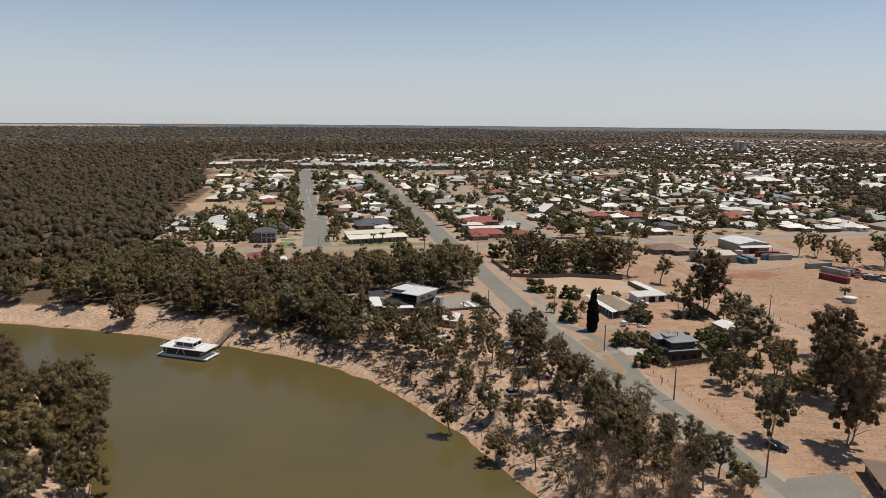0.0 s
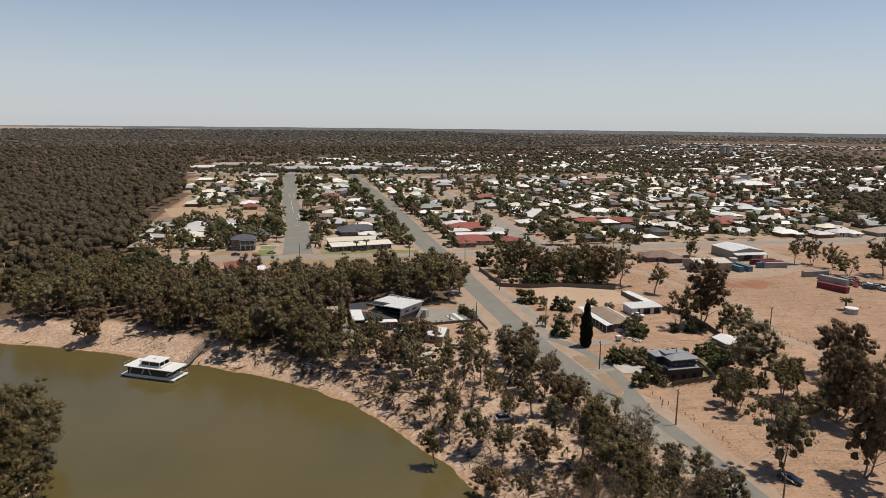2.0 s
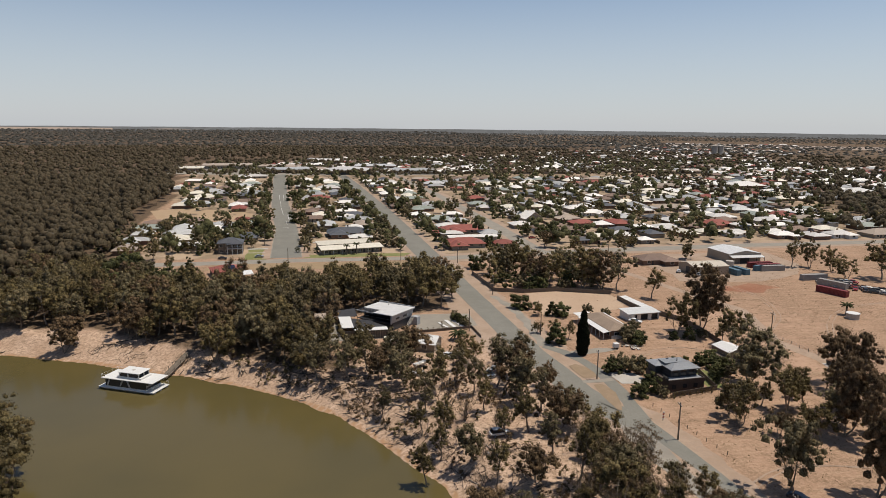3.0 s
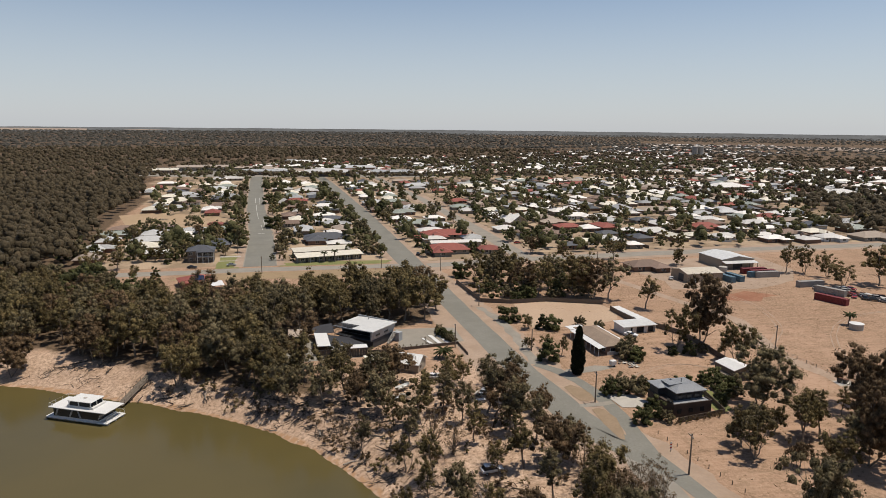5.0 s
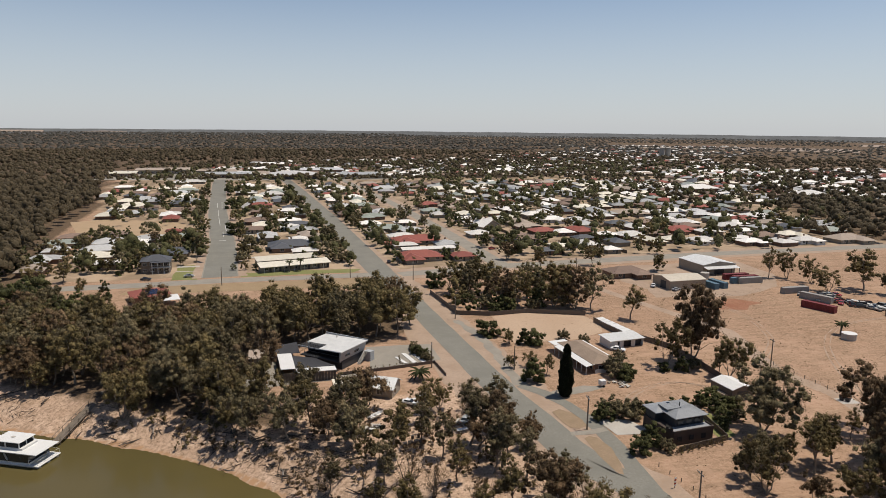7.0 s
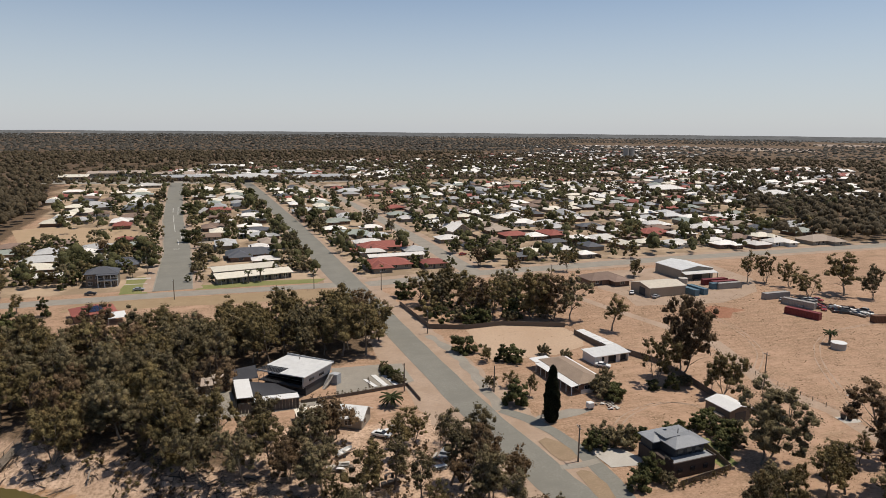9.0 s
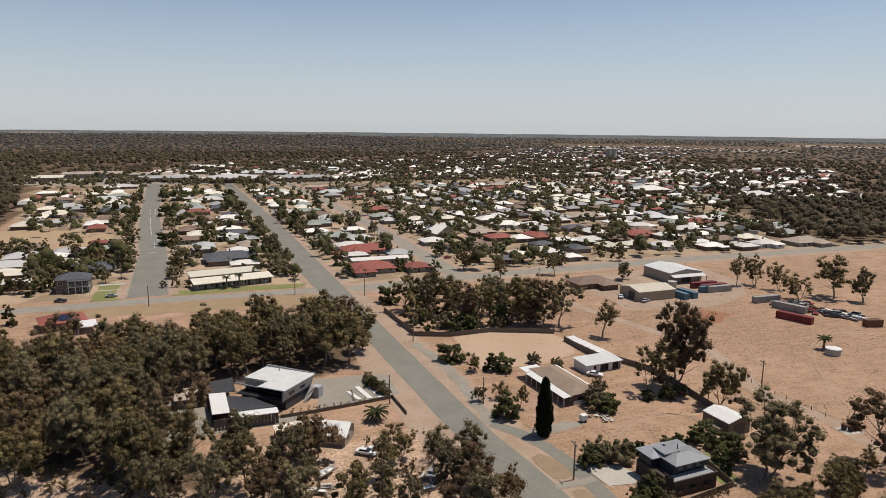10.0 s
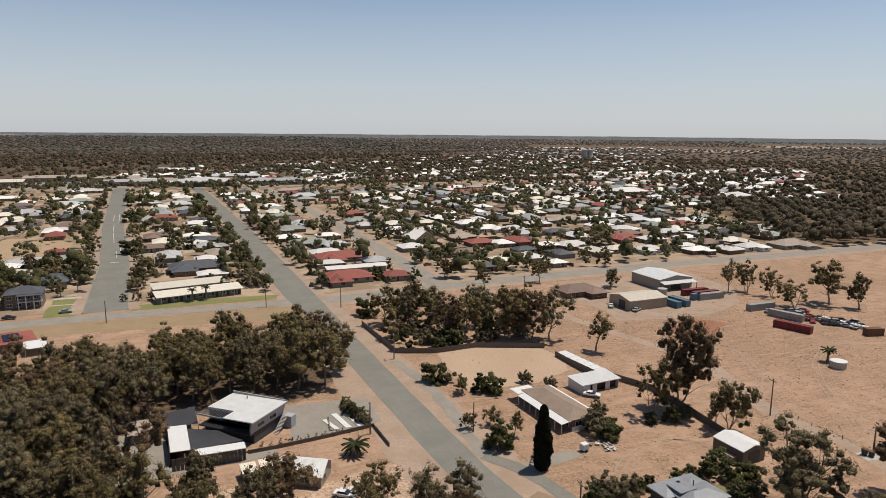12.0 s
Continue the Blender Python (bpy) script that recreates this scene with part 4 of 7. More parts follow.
def house(x, y, w, d, col, yaw=GRID_YAW, h=2.4, hip=True, rise=None, detail=2, walls=None, label=None, over=0.9, wing=False, category="house"):
    TAKEN.append((x, y, 0.5 * max(w, d)))
    rise = rise if rise is not None else min(w, d) * rnd.uniform(0.17, 0.22)
    walls = walls or rnd.choice([M_BRICK, M_RENDER, M_BRICK, M_RENDER, M_WHITE])
    kind = {M_BRICK: "brown brick", M_RENDER: "cream", M_WHITE: "white"}.get(walls, "dark")
    e = thing("house", x, y, 0, yaw, label or f"single-storey {kind} house with {WORDS[col]} roof", category)
    part("wall", wall_geo(w, d, h, 0 if hip else rise), walls, e)
    rf = part("roof", roof_geo(w, d, h, rise, hip, over), ROOF[col], e)
    if wing:
        ww, wd = w * 0.42, d * 0.5
        ox = rnd.choice([-1, 1]) * w * 0.24
        g = roof_geo(ww, wd + d * 0.5, h - 0.05, rise * 0.75, hip, over)
        g.v = [(p[0] + ox, p[1] - d * 0.42, p[2]) for p in g.v]
        part("roof", g, ROOF[col], e)
        gw = wall_geo(ww, wd + d * 0.5, h - 0.06)
        gw.v = [(p[0] + ox, p[1] - d * 0.42, p[2]) for p in gw.v]
        part("wall", gw, walls, e)
        front = -d * 0.42 - (wd + d * 0.5) / 2
        window(e, ox, front, 1.5, 0, 1.1, far=detail < 2)
    n = max(1, int(w / 5))
    for i in range(n):
        xx = -w / 2 + w * (i + 0.5) / n
        if wing and abs(xx - ox) < ww / 2 + 1:
            continue
        window(e, xx, -d / 2, 1.5, 0, 0.9, far=detail < 2)
    if detail > 1:
        for i in range(max(1, int(d / 6))):
            window(e, w / 2, -d / 2 + d * (i + 0.5) / max(1, int(d / 6)), 1.5, 90, 0.7, far=True)
        p = part("door", DOOR, None, e)
        p.location = (-w / 2 + w * 0.5 / n + min(2.0, w * 0.2), -d / 2, 0)
        if rnd.random() < 0.5:
            part("chimney", Geo().box(-0.35, 0.35, 0.6, 1.2, h, h + rise + 0.9), M_BRICK, rf)
    return e


WHITE_NEAR = [(17, 503, 14), (17, 473, 11), (22, 423, 9), (25, 386, 12), (69, 479, 14), (93, 481, 13), (82, 425, 15), (79, 395, 12), (140, 495, 14), (140, 472, 13), (160, 486, 14), (185, 425, 11), (208, 412, 11),
              (187, 364, 8), (255, 384, 14), (281, 374, 14), (298, 371, 14), (318, 374, 15), (283, 387, 12), (308, 435, 18), (304, 412, 13), (-64, 427, 9)]
WHITE_FAR = [(-94, 838, 33), (-24, 706, 19), (0, 686, 21), (61, 747, 26), (168, 588, 14), (198, 509, 19), (200, 483, 18), (192, 530, 15), (243, 494, 18), (291, 509, 16), (315, 513, 19), (337, 482, 17), (361, 476, 26),
             (363, 456, 12), (380, 451, 12), (281, 474, 18), (288, 457, 17), (451, 639, 16), (709, 751, 26), (606, 652, 26), (632, 586, 23), (600, 594, 25), (263, 973, 35), (315, 1010, 20), (410, 939, 32)]
RED = [(-52, 465, 8), (52, 671, 18), (74, 675, 13), (88, 411, 25), (73, 400, 7), (81, 363, 21), (103, 360, 11), (129, 587, 17), (265, 423, 19), (306, 750, 33)]
GREY = [(-60, 440, 16), (-68, 635, 24), (-107, 653, 20), (-88, 709, 22), (90, 447, 14), (102, 395, 11), (326, 492, 17), (385, 435, 16), (-94, 558, 13), (114, 734, 24)]
BROWN = [(-60, 567, 23), (-90, 592, 13), (-4, 507, 17), (-3, 465, 15), (152, 592, 26), (174, 556, 12), (153, 420, 9), (139, 413, 9)]
OTHER = [(-42, 395, 17, "k"), (18, 405, 24, "k"), (152, 366, 12, "k"), (188, 402, 12, "k"), (-45, 443, 13, "n"), (75, 516, 17, "n"), (78, 459, 20, "n"), (362, 404, 19, "n"), (-104, 608, 19, "c"), (164, 379, 10, "c"),
         (167, 720, 22, "c"), (371, 772, 33, "c"), (347, 374, 21, "t"), (368, 699, 36, "t"), (275, 510, 26, "t"), (167, 310, 17, "b")]
LISTED = [(x, y, w, c) for c, rows in (("w", WHITE_NEAR), ("w", WHITE_FAR), ("r", RED), ("g", GREY), ("b", BROWN)) for x, y, w in rows] + OTHER
for x, y, w, c in LISTED:
    house(x, y, w, min(w * 0.62, 13) if w > 11 else w * 0.9, c, GRID_YAW + rnd.choice([0, 0, 0, 90]) * (w < 15), wing=w > 12 and rnd.random() < 0.6, detail=2 if y < 600 else 1)
# small gabled cottages and long low units
for x, y, w in [(-14, 576, 9), (60, 562, 9), (143, 454, 13)]:
    house(x, y, w, w * 1.2, "w", GRID_YAW + 10, 3.0, False, w * 0.36)
house(89, 381, 28, 7, "w", GRID_YAW, 2.6, False, 0.9, label="long low unit block with white metal roof")
house(445, 680, 41, 24, "w", GRID_YAW, 4.5, True, 4, label="large hall with white metal roof", category="hall")
house(523, 609, 32, 20, "w", GRID_YAW + 8, 4.5, True, 3.5, label="large hall with white metal roof", category="hall")

# blocks of houses between the listed ones
cols = "wwwgggcctbbrnk"
fill = 0
far_w, far_r = {c: Geo() for c in "wgbrtcnk"}, Geo()
for v in range(345, 1000, 23):
    for u in range(-110, 620, 21):
        x, y = u - 0.085 * (v - 310) + rnd.uniform(-3, 3), v + 0.085 * u + rnd.uniform(-3, 3)
        w, d = rnd.uniform(12, 19), rnd.uniform(9, 12)
        if near_road(x, y, 6.5) or not free(x, y, 7.0) or bool(inside(x, y, FOREST)) or fill > 330:
            continue
        if (330 < x and y < 420) or (y < 372 and x > 190) or (390 < x < 700 and 400 < y < 560) or (120 < x < 170 and y < 400) or (-46 < x < 40 and y < 350):
            continue
        if rnd.random() < 0.1:
            continue
        c, turn = rnd.choice(cols), radians(GRID_YAW + rnd.choice([0, 90]))
        if y < 560:
            house(x, y, w, d, c, math.degrees(turn), wing=rnd.random() < 0.35, detail=1)
        else:
            TAKEN.append((x, y, 0.5 * max(w, d)))
            ca, sa = math.cos(turn), math.sin(turn)
            for g, into in ((roof_geo(w, d, 2.4, d * 0.2, True, 0.9), far_w[c]), (Geo().box(-w / 2, w / 2, -d / 2, d / 2, -0.2, 2.4), far_r)):
                into.add([(x + ca * p[0] - sa * p[1], y + sa * p[0] + ca * p[1], p[2]) for p in g.v], g.f)
        fill += 1

# more roofs towards the horizon
FAR_SPOTS = []
for i in range(1150):
    y = 900 + 1500 * rnd.random() ** 1.4
    x = rnd.uniform(-0.05, 0.72) * y + rnd.uniform(-100, 60)
    if i >= 900:
        y = rnd.uniform(600, 1000)
        x = rnd.uniform(0.55, 1.0) * y + 30
        if not free(x, y, 12):
            continue
    if bool(inside(x, y, FOREST)):
        continue
    w, d, h = rnd.uniform(12, 24), rnd.uniform(9, 14), rnd.uniform(2.8, 3.8)
    FAR_SPOTS.append((x, y))
    c = rnd.choice("wwwwggtbr")
    g = roof_geo(w, d, h, d * 0.2)
    far_w[c].add([(x + p[0], y + p[1], p[2]) for p in g.v], g.f)
    far_r.box(x - w / 2, x + w / 2, y - d / 2, y + d / 2, 0, h)
for c, g in far_w.items():
    tagged(new("far_roofs", g.mesh("far_roofs", ROOF[c])), f"distant suburban {WORDS[c]} house roofs", "house", kind="stuff")
tagged(new("far_house_walls", far_r.mesh("far_house_walls", M_RENDER)), "distant suburban house walls", "house", kind="stuff")


def block(name, x, y, w, d, h, roof, walls, yaw, label, category="shop", parapet=0.0):
    TAKEN.append((x, y, 0.5 * max(w, d)))
    e = thing(name, x, y, 0, yaw, label, category)
    part("wall", Geo().box(-w / 2, w / 2, -d / 2, d / 2, -0.3, h), walls, e)
    rg_ = bevel_geo(Geo().box(-w / 2 - 0.8, w / 2 + 0.8, -d / 2 - 0.8, d / 2 + 0.8, h, h + 0.35), 0.08)
    rg_.v = [(a, b, c + 1.6 * (b / d + 0.5)) for a, b, c in rg_.v]
    part("roof", rg_, roof, e)
    for i in range(int(w / 6)):
        window(e, -w / 2 + 3 + 6 * i, -d / 2, h * 0.5, 0, 1.8, 1.3)
    for i in range(3):
        part("roof_vent", bevel_geo(Geo().box(-1, 1, -1, 1, h + 0.3, h + 2.0), 0.1), M_WHITE, e).location = (w * (i - 1) * 0.3, d * 0.1, 0)
    return e


# shopping strip at the end of the two streets
for x, y, w, d, h, r, wl in [(-150, 1010, 70, 26, 5, R_TAN, M_RENDER), (-60, 930, 55, 22, 4.5, R_GREY, M_BRICK), (-10, 935, 40, 20, 4.5, R_TAN, M_RENDER), (105, 905, 50, 20, 5, R_GREY, M_RENDER), (-70, 985, 46, 24, 5, R_TAN, M_RENDER),
                             (-6, 1150, 60, 24, 5, R_WHITE, M_RENDER), (156, 1250, 45, 24, 5, R_WHITE, M_RENDER), (60, 1000, 60, 26, 5, R_GREY, M_BRICK), (-200, 960, 50, 22, 4, R_CREAM, M_BRICK)]:
    block("shop", x, y, w, d, h, r, wl, GRID_YAW, "long low shop building with flat metal roof")
e = thing("supermarket", 22, 905, 0, GRID_YAW, "large supermarket with a white barrel-vaulted roof", "supermarket")
part("wall", Geo().box(-25, 25, -18, 18, -0.3, 4.6), M_DARK, e)
part("rear_wall", Geo().box(-28, 28, 18, 19, -0.3, 6.2), M_DARK, e)
g = Geo()
n = 14
for j, yy in enumerate((-19, 19)):
    for i in range(n + 1):
        g.v.append((-30 + 60 * i / n, yy, 4.6 + 1.6 * j + (1.6 + j) * math.sin(math.pi * i / n)))
for i in range(n):
    g.f.append((i, i + 1, n + 2 + i, n + 1 + i))
g.f += [tuple(range(n, -1, -1)), tuple(range(n + 1, 2 * n + 2))]
part("roof", g, R_WHITE, e)
TAKEN.append((22, 905, 38))

# two concrete water towers side by side on the skyline
for dx in (-7.2, 7.2):
    e = thing("water_tower", 838 + dx, 1405, 0, 0, "tall grey concrete water tower on the skyline", "tower", "water towers")
    part("shaft", Geo().tube([(0, 0, -0.5), (0, 0, 24)], [6.2, 6.2], 20), M_CONC, e, smooth=False)
    part("cap", Geo().tube([(0, 0, 24), (0, 0, 25.2), (0, 0, 26.2)], [6.8, 6.8, 2.6], 20), M_CONC, e)

# paling fences along the back and side of the yards
PALING = Geo().box(-6, 6, -0.05, 0.05, -0.1, 1.7).box(-6, 6, -0.09, 0.09, 1.55, 1.66).mesh("paling", M_FENCE)
for x, y, w, c in LISTED + [(u - 0.085 * (v - 310), v + 0.085 * u, 14, "w") for v in range(380, 620, 46) for u in range(70, 330, 42)]:
    if y > 560 or near_road(x + 9, y + 8, 0) or near_road(x - 4, y + 8, 0):
        continue
    e = thing("paling_fence", x + 0.5, y + 7.5, 0, GRID_YAW, "brown paling fence round a back yard", "fence", "yard fences")
    part("paling", PALING, None, e)
    part("paling", PALING, None, e).matrix_basis = pose(6, -6.05, 0, 0, 0, 90)

# garden and street trees through the town
made = 0
for _ in range(6000):
    if made >= 190:
        break
    v = rnd.uniform(352, 800)
    x, y = rnd.uniform(-120, 480) * (0.6 + 0.4 * v / 800), v
    if near_road(x, y, -1.5) or not free(x, y, 1.0) or bool(inside(x, y, FOREST)):
        continue
    if 130 < x < 165 and 310 < y < 350 or (rnd.random() < 0.5 and x > 240):
        continue
    k = rnd.choice("OOOOOWMB")
    tree(k, x, y, {"B": rnd.uniform(8, 12), "W": rnd.uniform(3.5, 5.5)}.get(k, rnd.uniform(5.5, 10)), "leafy garden tree among the houses", "garden_tree", 1.8)
    made += 1
for x, y, h in [(41, 362, 8), (39, 368, 7), (122, 390, 9), (124, 394, 8), (30, 366, 5), (-3, 352, 4), (2, 350, 3.5), (-8, 352, 3.5), (-31, 400, 7), (-33, 412, 8), (-30, 420, 7)]:
    tree("O", x, y, h, "leafy street tree on the verge", "street_tree")

for line, off, y0, y1 in ((STREET, 10.5, 352, 720), (MAIN, 11.5, 352, 720)):
    y = y0
    while y < y1:
        for sd in (-1, 1):
            yy = y + rnd.uniform(-4, 4)
            x = float(np.interp(yy, [p[1] for p in line], [p[0] for p in line])) + sd * (off + rnd.uniform(-0.5, 2.5))
            if free(x, yy, 0.2) and rnd.random() < 0.75 and not (line is STREET and sd < 0 and yy < 385):
                tree(rnd.choice("OOW"), x, yy, rnd.uniform(4.5, 9), "leafy street tree on the verge", "street_tree", 2)
        y += 14 + 0.02 * (y - y0)
scatter([(-106, 347), (-50, 347), (-34, 372), (-36, 450), (-84, 452), (-112, 462)], 40, 2.0, lambda: ("O", rnd.uniform(6, 10)), label="dark leafy tree crowding round the houses", name="garden_tree")
scatter([(-120, 264), (-48, 264), (-50, 318), (-60, 345), (-85, 340), (-120, 300)], 34, 2.2, lambda: (rnd.choice("BOOWM"), rnd.uniform(5, 11)), label="dark leafy tree beside the cross street", name="roadside_tree")
# ---- woods to the horizon ----
TOWN_AREA = [(-72, 350), (120, 350), (300, 362), (620, 600), (760, 900), (760, 1500), (-180, 1100), (-150, 700), (-90, 470)]


def woods(name, label, sites, clumps, sides, cards, size, material, seed, levels, low=0.42, flat=1.05):
    """Many crowns (x, y, width, height), each of a few uneven foliage masses with loose sprays."""
    rng = np.random.default_rng(seed)
    st = np.asarray(sites)
    n = len(st)
    w = rng.uniform(0, 6.28, (n, 1)) + 2.4 * np.arange(clumps)[None] + rng.uniform(-0.5, 0.5, (n, clumps))
    out = st[:, 2][:, None] * (0.0 if clumps == 1 else 0.25) * rng.uniform(0.6, 1.15, (n, clumps))
    out[:, 0] *= 0.25
    rad = st[:, 2][:, None] * (0.5 if clumps == 1 else 0.31) * rng.uniform(0.72, 1.15, (n, clumps))
    zz = st[:, 3][:, None] * rng.uniform(low, 0.78, (n, clumps))
    zz[:, 0] = st[:, 3] * rng.uniform(0.72, 0.86, n)
    c = np.stack([st[:, 0][:, None] + out * np.cos(w), st[:, 1][:, None] + out * np.sin(w), zz], -1).reshape(-1, 3)
    r = np.minimum(rad.reshape(-1), c[:, 2] * 0.95)
    shells = clump_shells(rng, c, r * 0.72, sides, flat, 0.35, levels)
    if cards:
        q = leaf_cards(rng, c, r, n * cards, size, flat)
    else:
        q = np.zeros((0, 3, 3))
    tagged(new(name, foliage_mesh(name, shells, q, material)), label, "trees", kind="stuff")


rw = np.random.default_rng(9)
near_s, mid_s, far_s, town_s = [], [], [], []
r = 290.0
while r < 4850:
    dr = 6.0 * (r / 300) ** 1.25
    ds = 6.2 * (r / 300) ** 0.4
    for ang in np.arange(-52, 60, math.degrees(ds / r)):
        rr, aa = r + rw.uniform(-0.5, 0.5) * dr, math.radians(ang) + rw.uniform(-0.5, 0.5) * ds / r
        x, y = rr * math.sin(aa), rr * math.cos(aa)
        wood = bool(inside(x, y, FOREST))
        patchy = float(wobble(np.array(x), np.array(y), 260.0))
        hgt = rw.uniform(11.5, 15) * (1 + 0.2 * (r > 2000))
        if wood and not near_road(x, y, 3):
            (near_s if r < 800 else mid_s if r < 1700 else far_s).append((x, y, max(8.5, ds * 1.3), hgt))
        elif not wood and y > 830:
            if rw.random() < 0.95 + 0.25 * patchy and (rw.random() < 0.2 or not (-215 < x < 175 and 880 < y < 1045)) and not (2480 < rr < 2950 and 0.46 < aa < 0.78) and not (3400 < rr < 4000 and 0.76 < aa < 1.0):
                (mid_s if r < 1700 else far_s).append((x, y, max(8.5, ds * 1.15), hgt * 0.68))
        elif not wood and y > 360 and x > 0.62 * y + 90 and rw.random() < 0.85 and free(x, y, 4):
            town_s.append((x, y, 11.0, hgt * 0.85))
        elif not wood and 480 < y and 350 < x and rw.random() < 0.55 and not near_road(x, y, 2) and free(x, y, 2):
            town_s.append((x, y, 8.0, hgt * 0.75))
    r += dr
yard_s = []
rt = random.Random(21)
while len(yard_s) < 3000:
    y = 352 + 900 * rt.random() ** 1.25
    x = rt.uniform(-190, 760)
    if bool(inside(x, y, TOWN_AREA)) and not near_road(x, y, -2.0) and not (-6 < x < 44 and y < 374) and all((x - a) ** 2 + (y - b) ** 2 > (0.8 * c) ** 2 for a, b, c in TAKEN if c > 2.5):
        hh = rt.choice((2.5, 3.5, 4.5, 5, 6, 7, 8, 10))
        yard_s.append((x, y, hh * rt.uniform(0.85, 1.25), hh))
spots = np.array(FAR_SPOTS + [(hx + k, hy + j) for hx, hy in ((445, 680), (523, 609), (600, 594), (632, 586), (606, 652), (709, 751)) for k in (-18, -9, 0, 9, 18) for j in (-14, 0)])


def clear_of(sites):
    """Only those sites that leave the far roofs open on the side that is seen."""
    out = []
    for q in sites:
        d = spots - np.array([q[0], q[1] + 5])
        if not np.any((np.abs(d[:, 0]) < 8) & (d[:, 1] > -6) & (d[:, 1] < 9 + 0.012 * q[1])):
            out.append(q)
    return out


mid_s, town_s = clear_of(mid_s), clear_of(town_s)
LOW = (-0.4, 0.5)
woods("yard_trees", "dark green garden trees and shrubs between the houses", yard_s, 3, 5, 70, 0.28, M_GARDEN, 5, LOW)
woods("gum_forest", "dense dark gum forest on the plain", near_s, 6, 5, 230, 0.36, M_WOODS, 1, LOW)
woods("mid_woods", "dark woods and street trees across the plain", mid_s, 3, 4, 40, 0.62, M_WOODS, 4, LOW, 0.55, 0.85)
# the farthest crowns take the leaf colour with haze mixed in
woods("far_woods", "distant woods out to the horizon", far_s, 1, 5, 6, 1.3, M_WOODS_HAZED, 2, (-0.1, 0.6), 0.66, 0.6)
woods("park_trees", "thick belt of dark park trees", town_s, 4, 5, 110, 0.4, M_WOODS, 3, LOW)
ridge = Geo()
n = 160
for i in range(n + 1):
    aa = math.radians(-70 + 140 * i / n)
    hh = 32 + 0.8 * math.sin(i * 0.7) + 0.6 * math.sin(i * 2.3)
    for z, rad in ((-2, 4700), (hh, 4800), (-2, 4900)):
        ridge.v.append((rad * math.sin(aa), rad * math.cos(aa), z))
    if i:
        for k in range(2):
            ridge.f.append((3 * i - 3 + k, 3 * i + k, 3 * i + 1 + k, 3 * i - 2 + k))
# the rise's flat grey holds distance haze in its base colour
tagged(new("backdrop", ridge.mesh("backdrop", surface("hazed_horizon_woods", (0.115, 0.118, 0.118), (0.145, 0.145, 0.14), 0.004, 0.02, 0.95, relief=0))), "low dark wooded rise along the horizon", "backdrop", kind="structure")

# pale paddocks on the rise, far off
rise = Geo()
for a0, a1, f0, f1 in ((-34, -17.5, 0.4, 0.8), (-15, -12, 0.5, 0.65)):
    for i in range(10):
        for j in (0, 1):
            aa = math.radians(a0 + (a1 - a0) * (i + j) / 10)
            for f in (f0, f1 - 0.1 * abs(i + j - 5) / 5):
                rise.v.append(((4699 + 100 * f) * math.sin(aa), (4699 + 100 * f) * math.cos(aa), -1 + 33.5 * f))
        n0 = len(rise.v) - 4
        rise.f.append((n0, n0 + 2, n0 + 3, n0 + 1))
tagged(new("field_rise", rise.mesh("field_rise", M_FIELD)), "pale dry paddocks on the far rise", "field", kind="structure")

# ---- materials for single things ----
M_SCREEN = surface("grey_brown_screen_boards", (0.13, 0.12, 0.108), (0.095, 0.088, 0.08), 0.5, 7, 0.85)
M_SAIL = surface("charcoal_shade_cloth", (0.045, 0.045, 0.05), (0.06, 0.06, 0.065), 0.4, 8, 0.9)
M_CLAD = surface("grey_metal_cladding", (0.40, 0.405, 0.41), (0.34, 0.345, 0.35), 0.3, 4, 0.5)
M_PALEROOF = metal_roof("pale_sheet_roof", (0.66, 0.65, 0.62), 0.4, 0.35)
M_BROWNBRICK = surface("dark_brown_brick", (0.075, 0.055, 0.045), (0.055, 0.042, 0.036), 0.6, 9, 0.85)
M_COLOURROOF = metal_roof("slate_grey_metal_roof", (0.27, 0.275, 0.28), 0.42, 0.4)
M_TANWALL = surface("tan_sheet_wall", (0.37, 0.29, 0.215), (0.31, 0.245, 0.18), 0.3, 5, 0.7)
M_CREAMROOF = metal_roof("cream_shed_roof", (0.62, 0.54, 0.42), 0.45, 0.45)
M_OLDROOF = surface("lichened_brown_roof", (0.30, 0.225, 0.165), (0.22, 0.16, 0.12), 0.35, 3, 0.9)
M_CONT_R = surface("oxide_red_container_steel", (0.20, 0.035, 0.035), (0.15, 0.03, 0.03), 0.4, 5, 0.6)
M_CONT_B = surface("faded_blue_container_steel", (0.085, 0.155, 0.20), (0.11, 0.17, 0.205), 0.4, 5, 0.6)
M_CONT_G = surface("dull_grey_container_steel", (0.33, 0.31, 0.285), (0.25, 0.22, 0.20), 0.4, 5, 0.6)
M_RUST = surface("rusty_metal", (0.17, 0.085, 0.05), (0.11, 0.065, 0.045), 0.7, 6, 0.9)
M_RUBBER = surface("black_rubber", (0.02, 0.02, 0.02), (0.03, 0.03, 0.03), 2, 8, 0.9)
M_SOLAR = surface("blue_black_solar_cells", (0.02, 0.028, 0.06), (0.03, 0.036, 0.07), 0.6, 3, 0.15, relief=0, spec=0.6)
M_CARWHITE = surface("white_car_paint", (0.75, 0.75, 0.74), (0.70, 0.70, 0.69), 0.4, 3, 0.25, relief=0, spec=0.5)
M_CARGREY = surface("silver_car_paint", (0.36, 0.37, 0.38), (0.33, 0.33, 0.34), 0.4, 3, 0.25, relief=0, spec=0.5)
M_CARRED = surface("red_car_paint", (0.32, 0.03, 0.025), (0.28, 0.03, 0.025), 0.4, 3, 0.25, relief=0, spec=0.5)
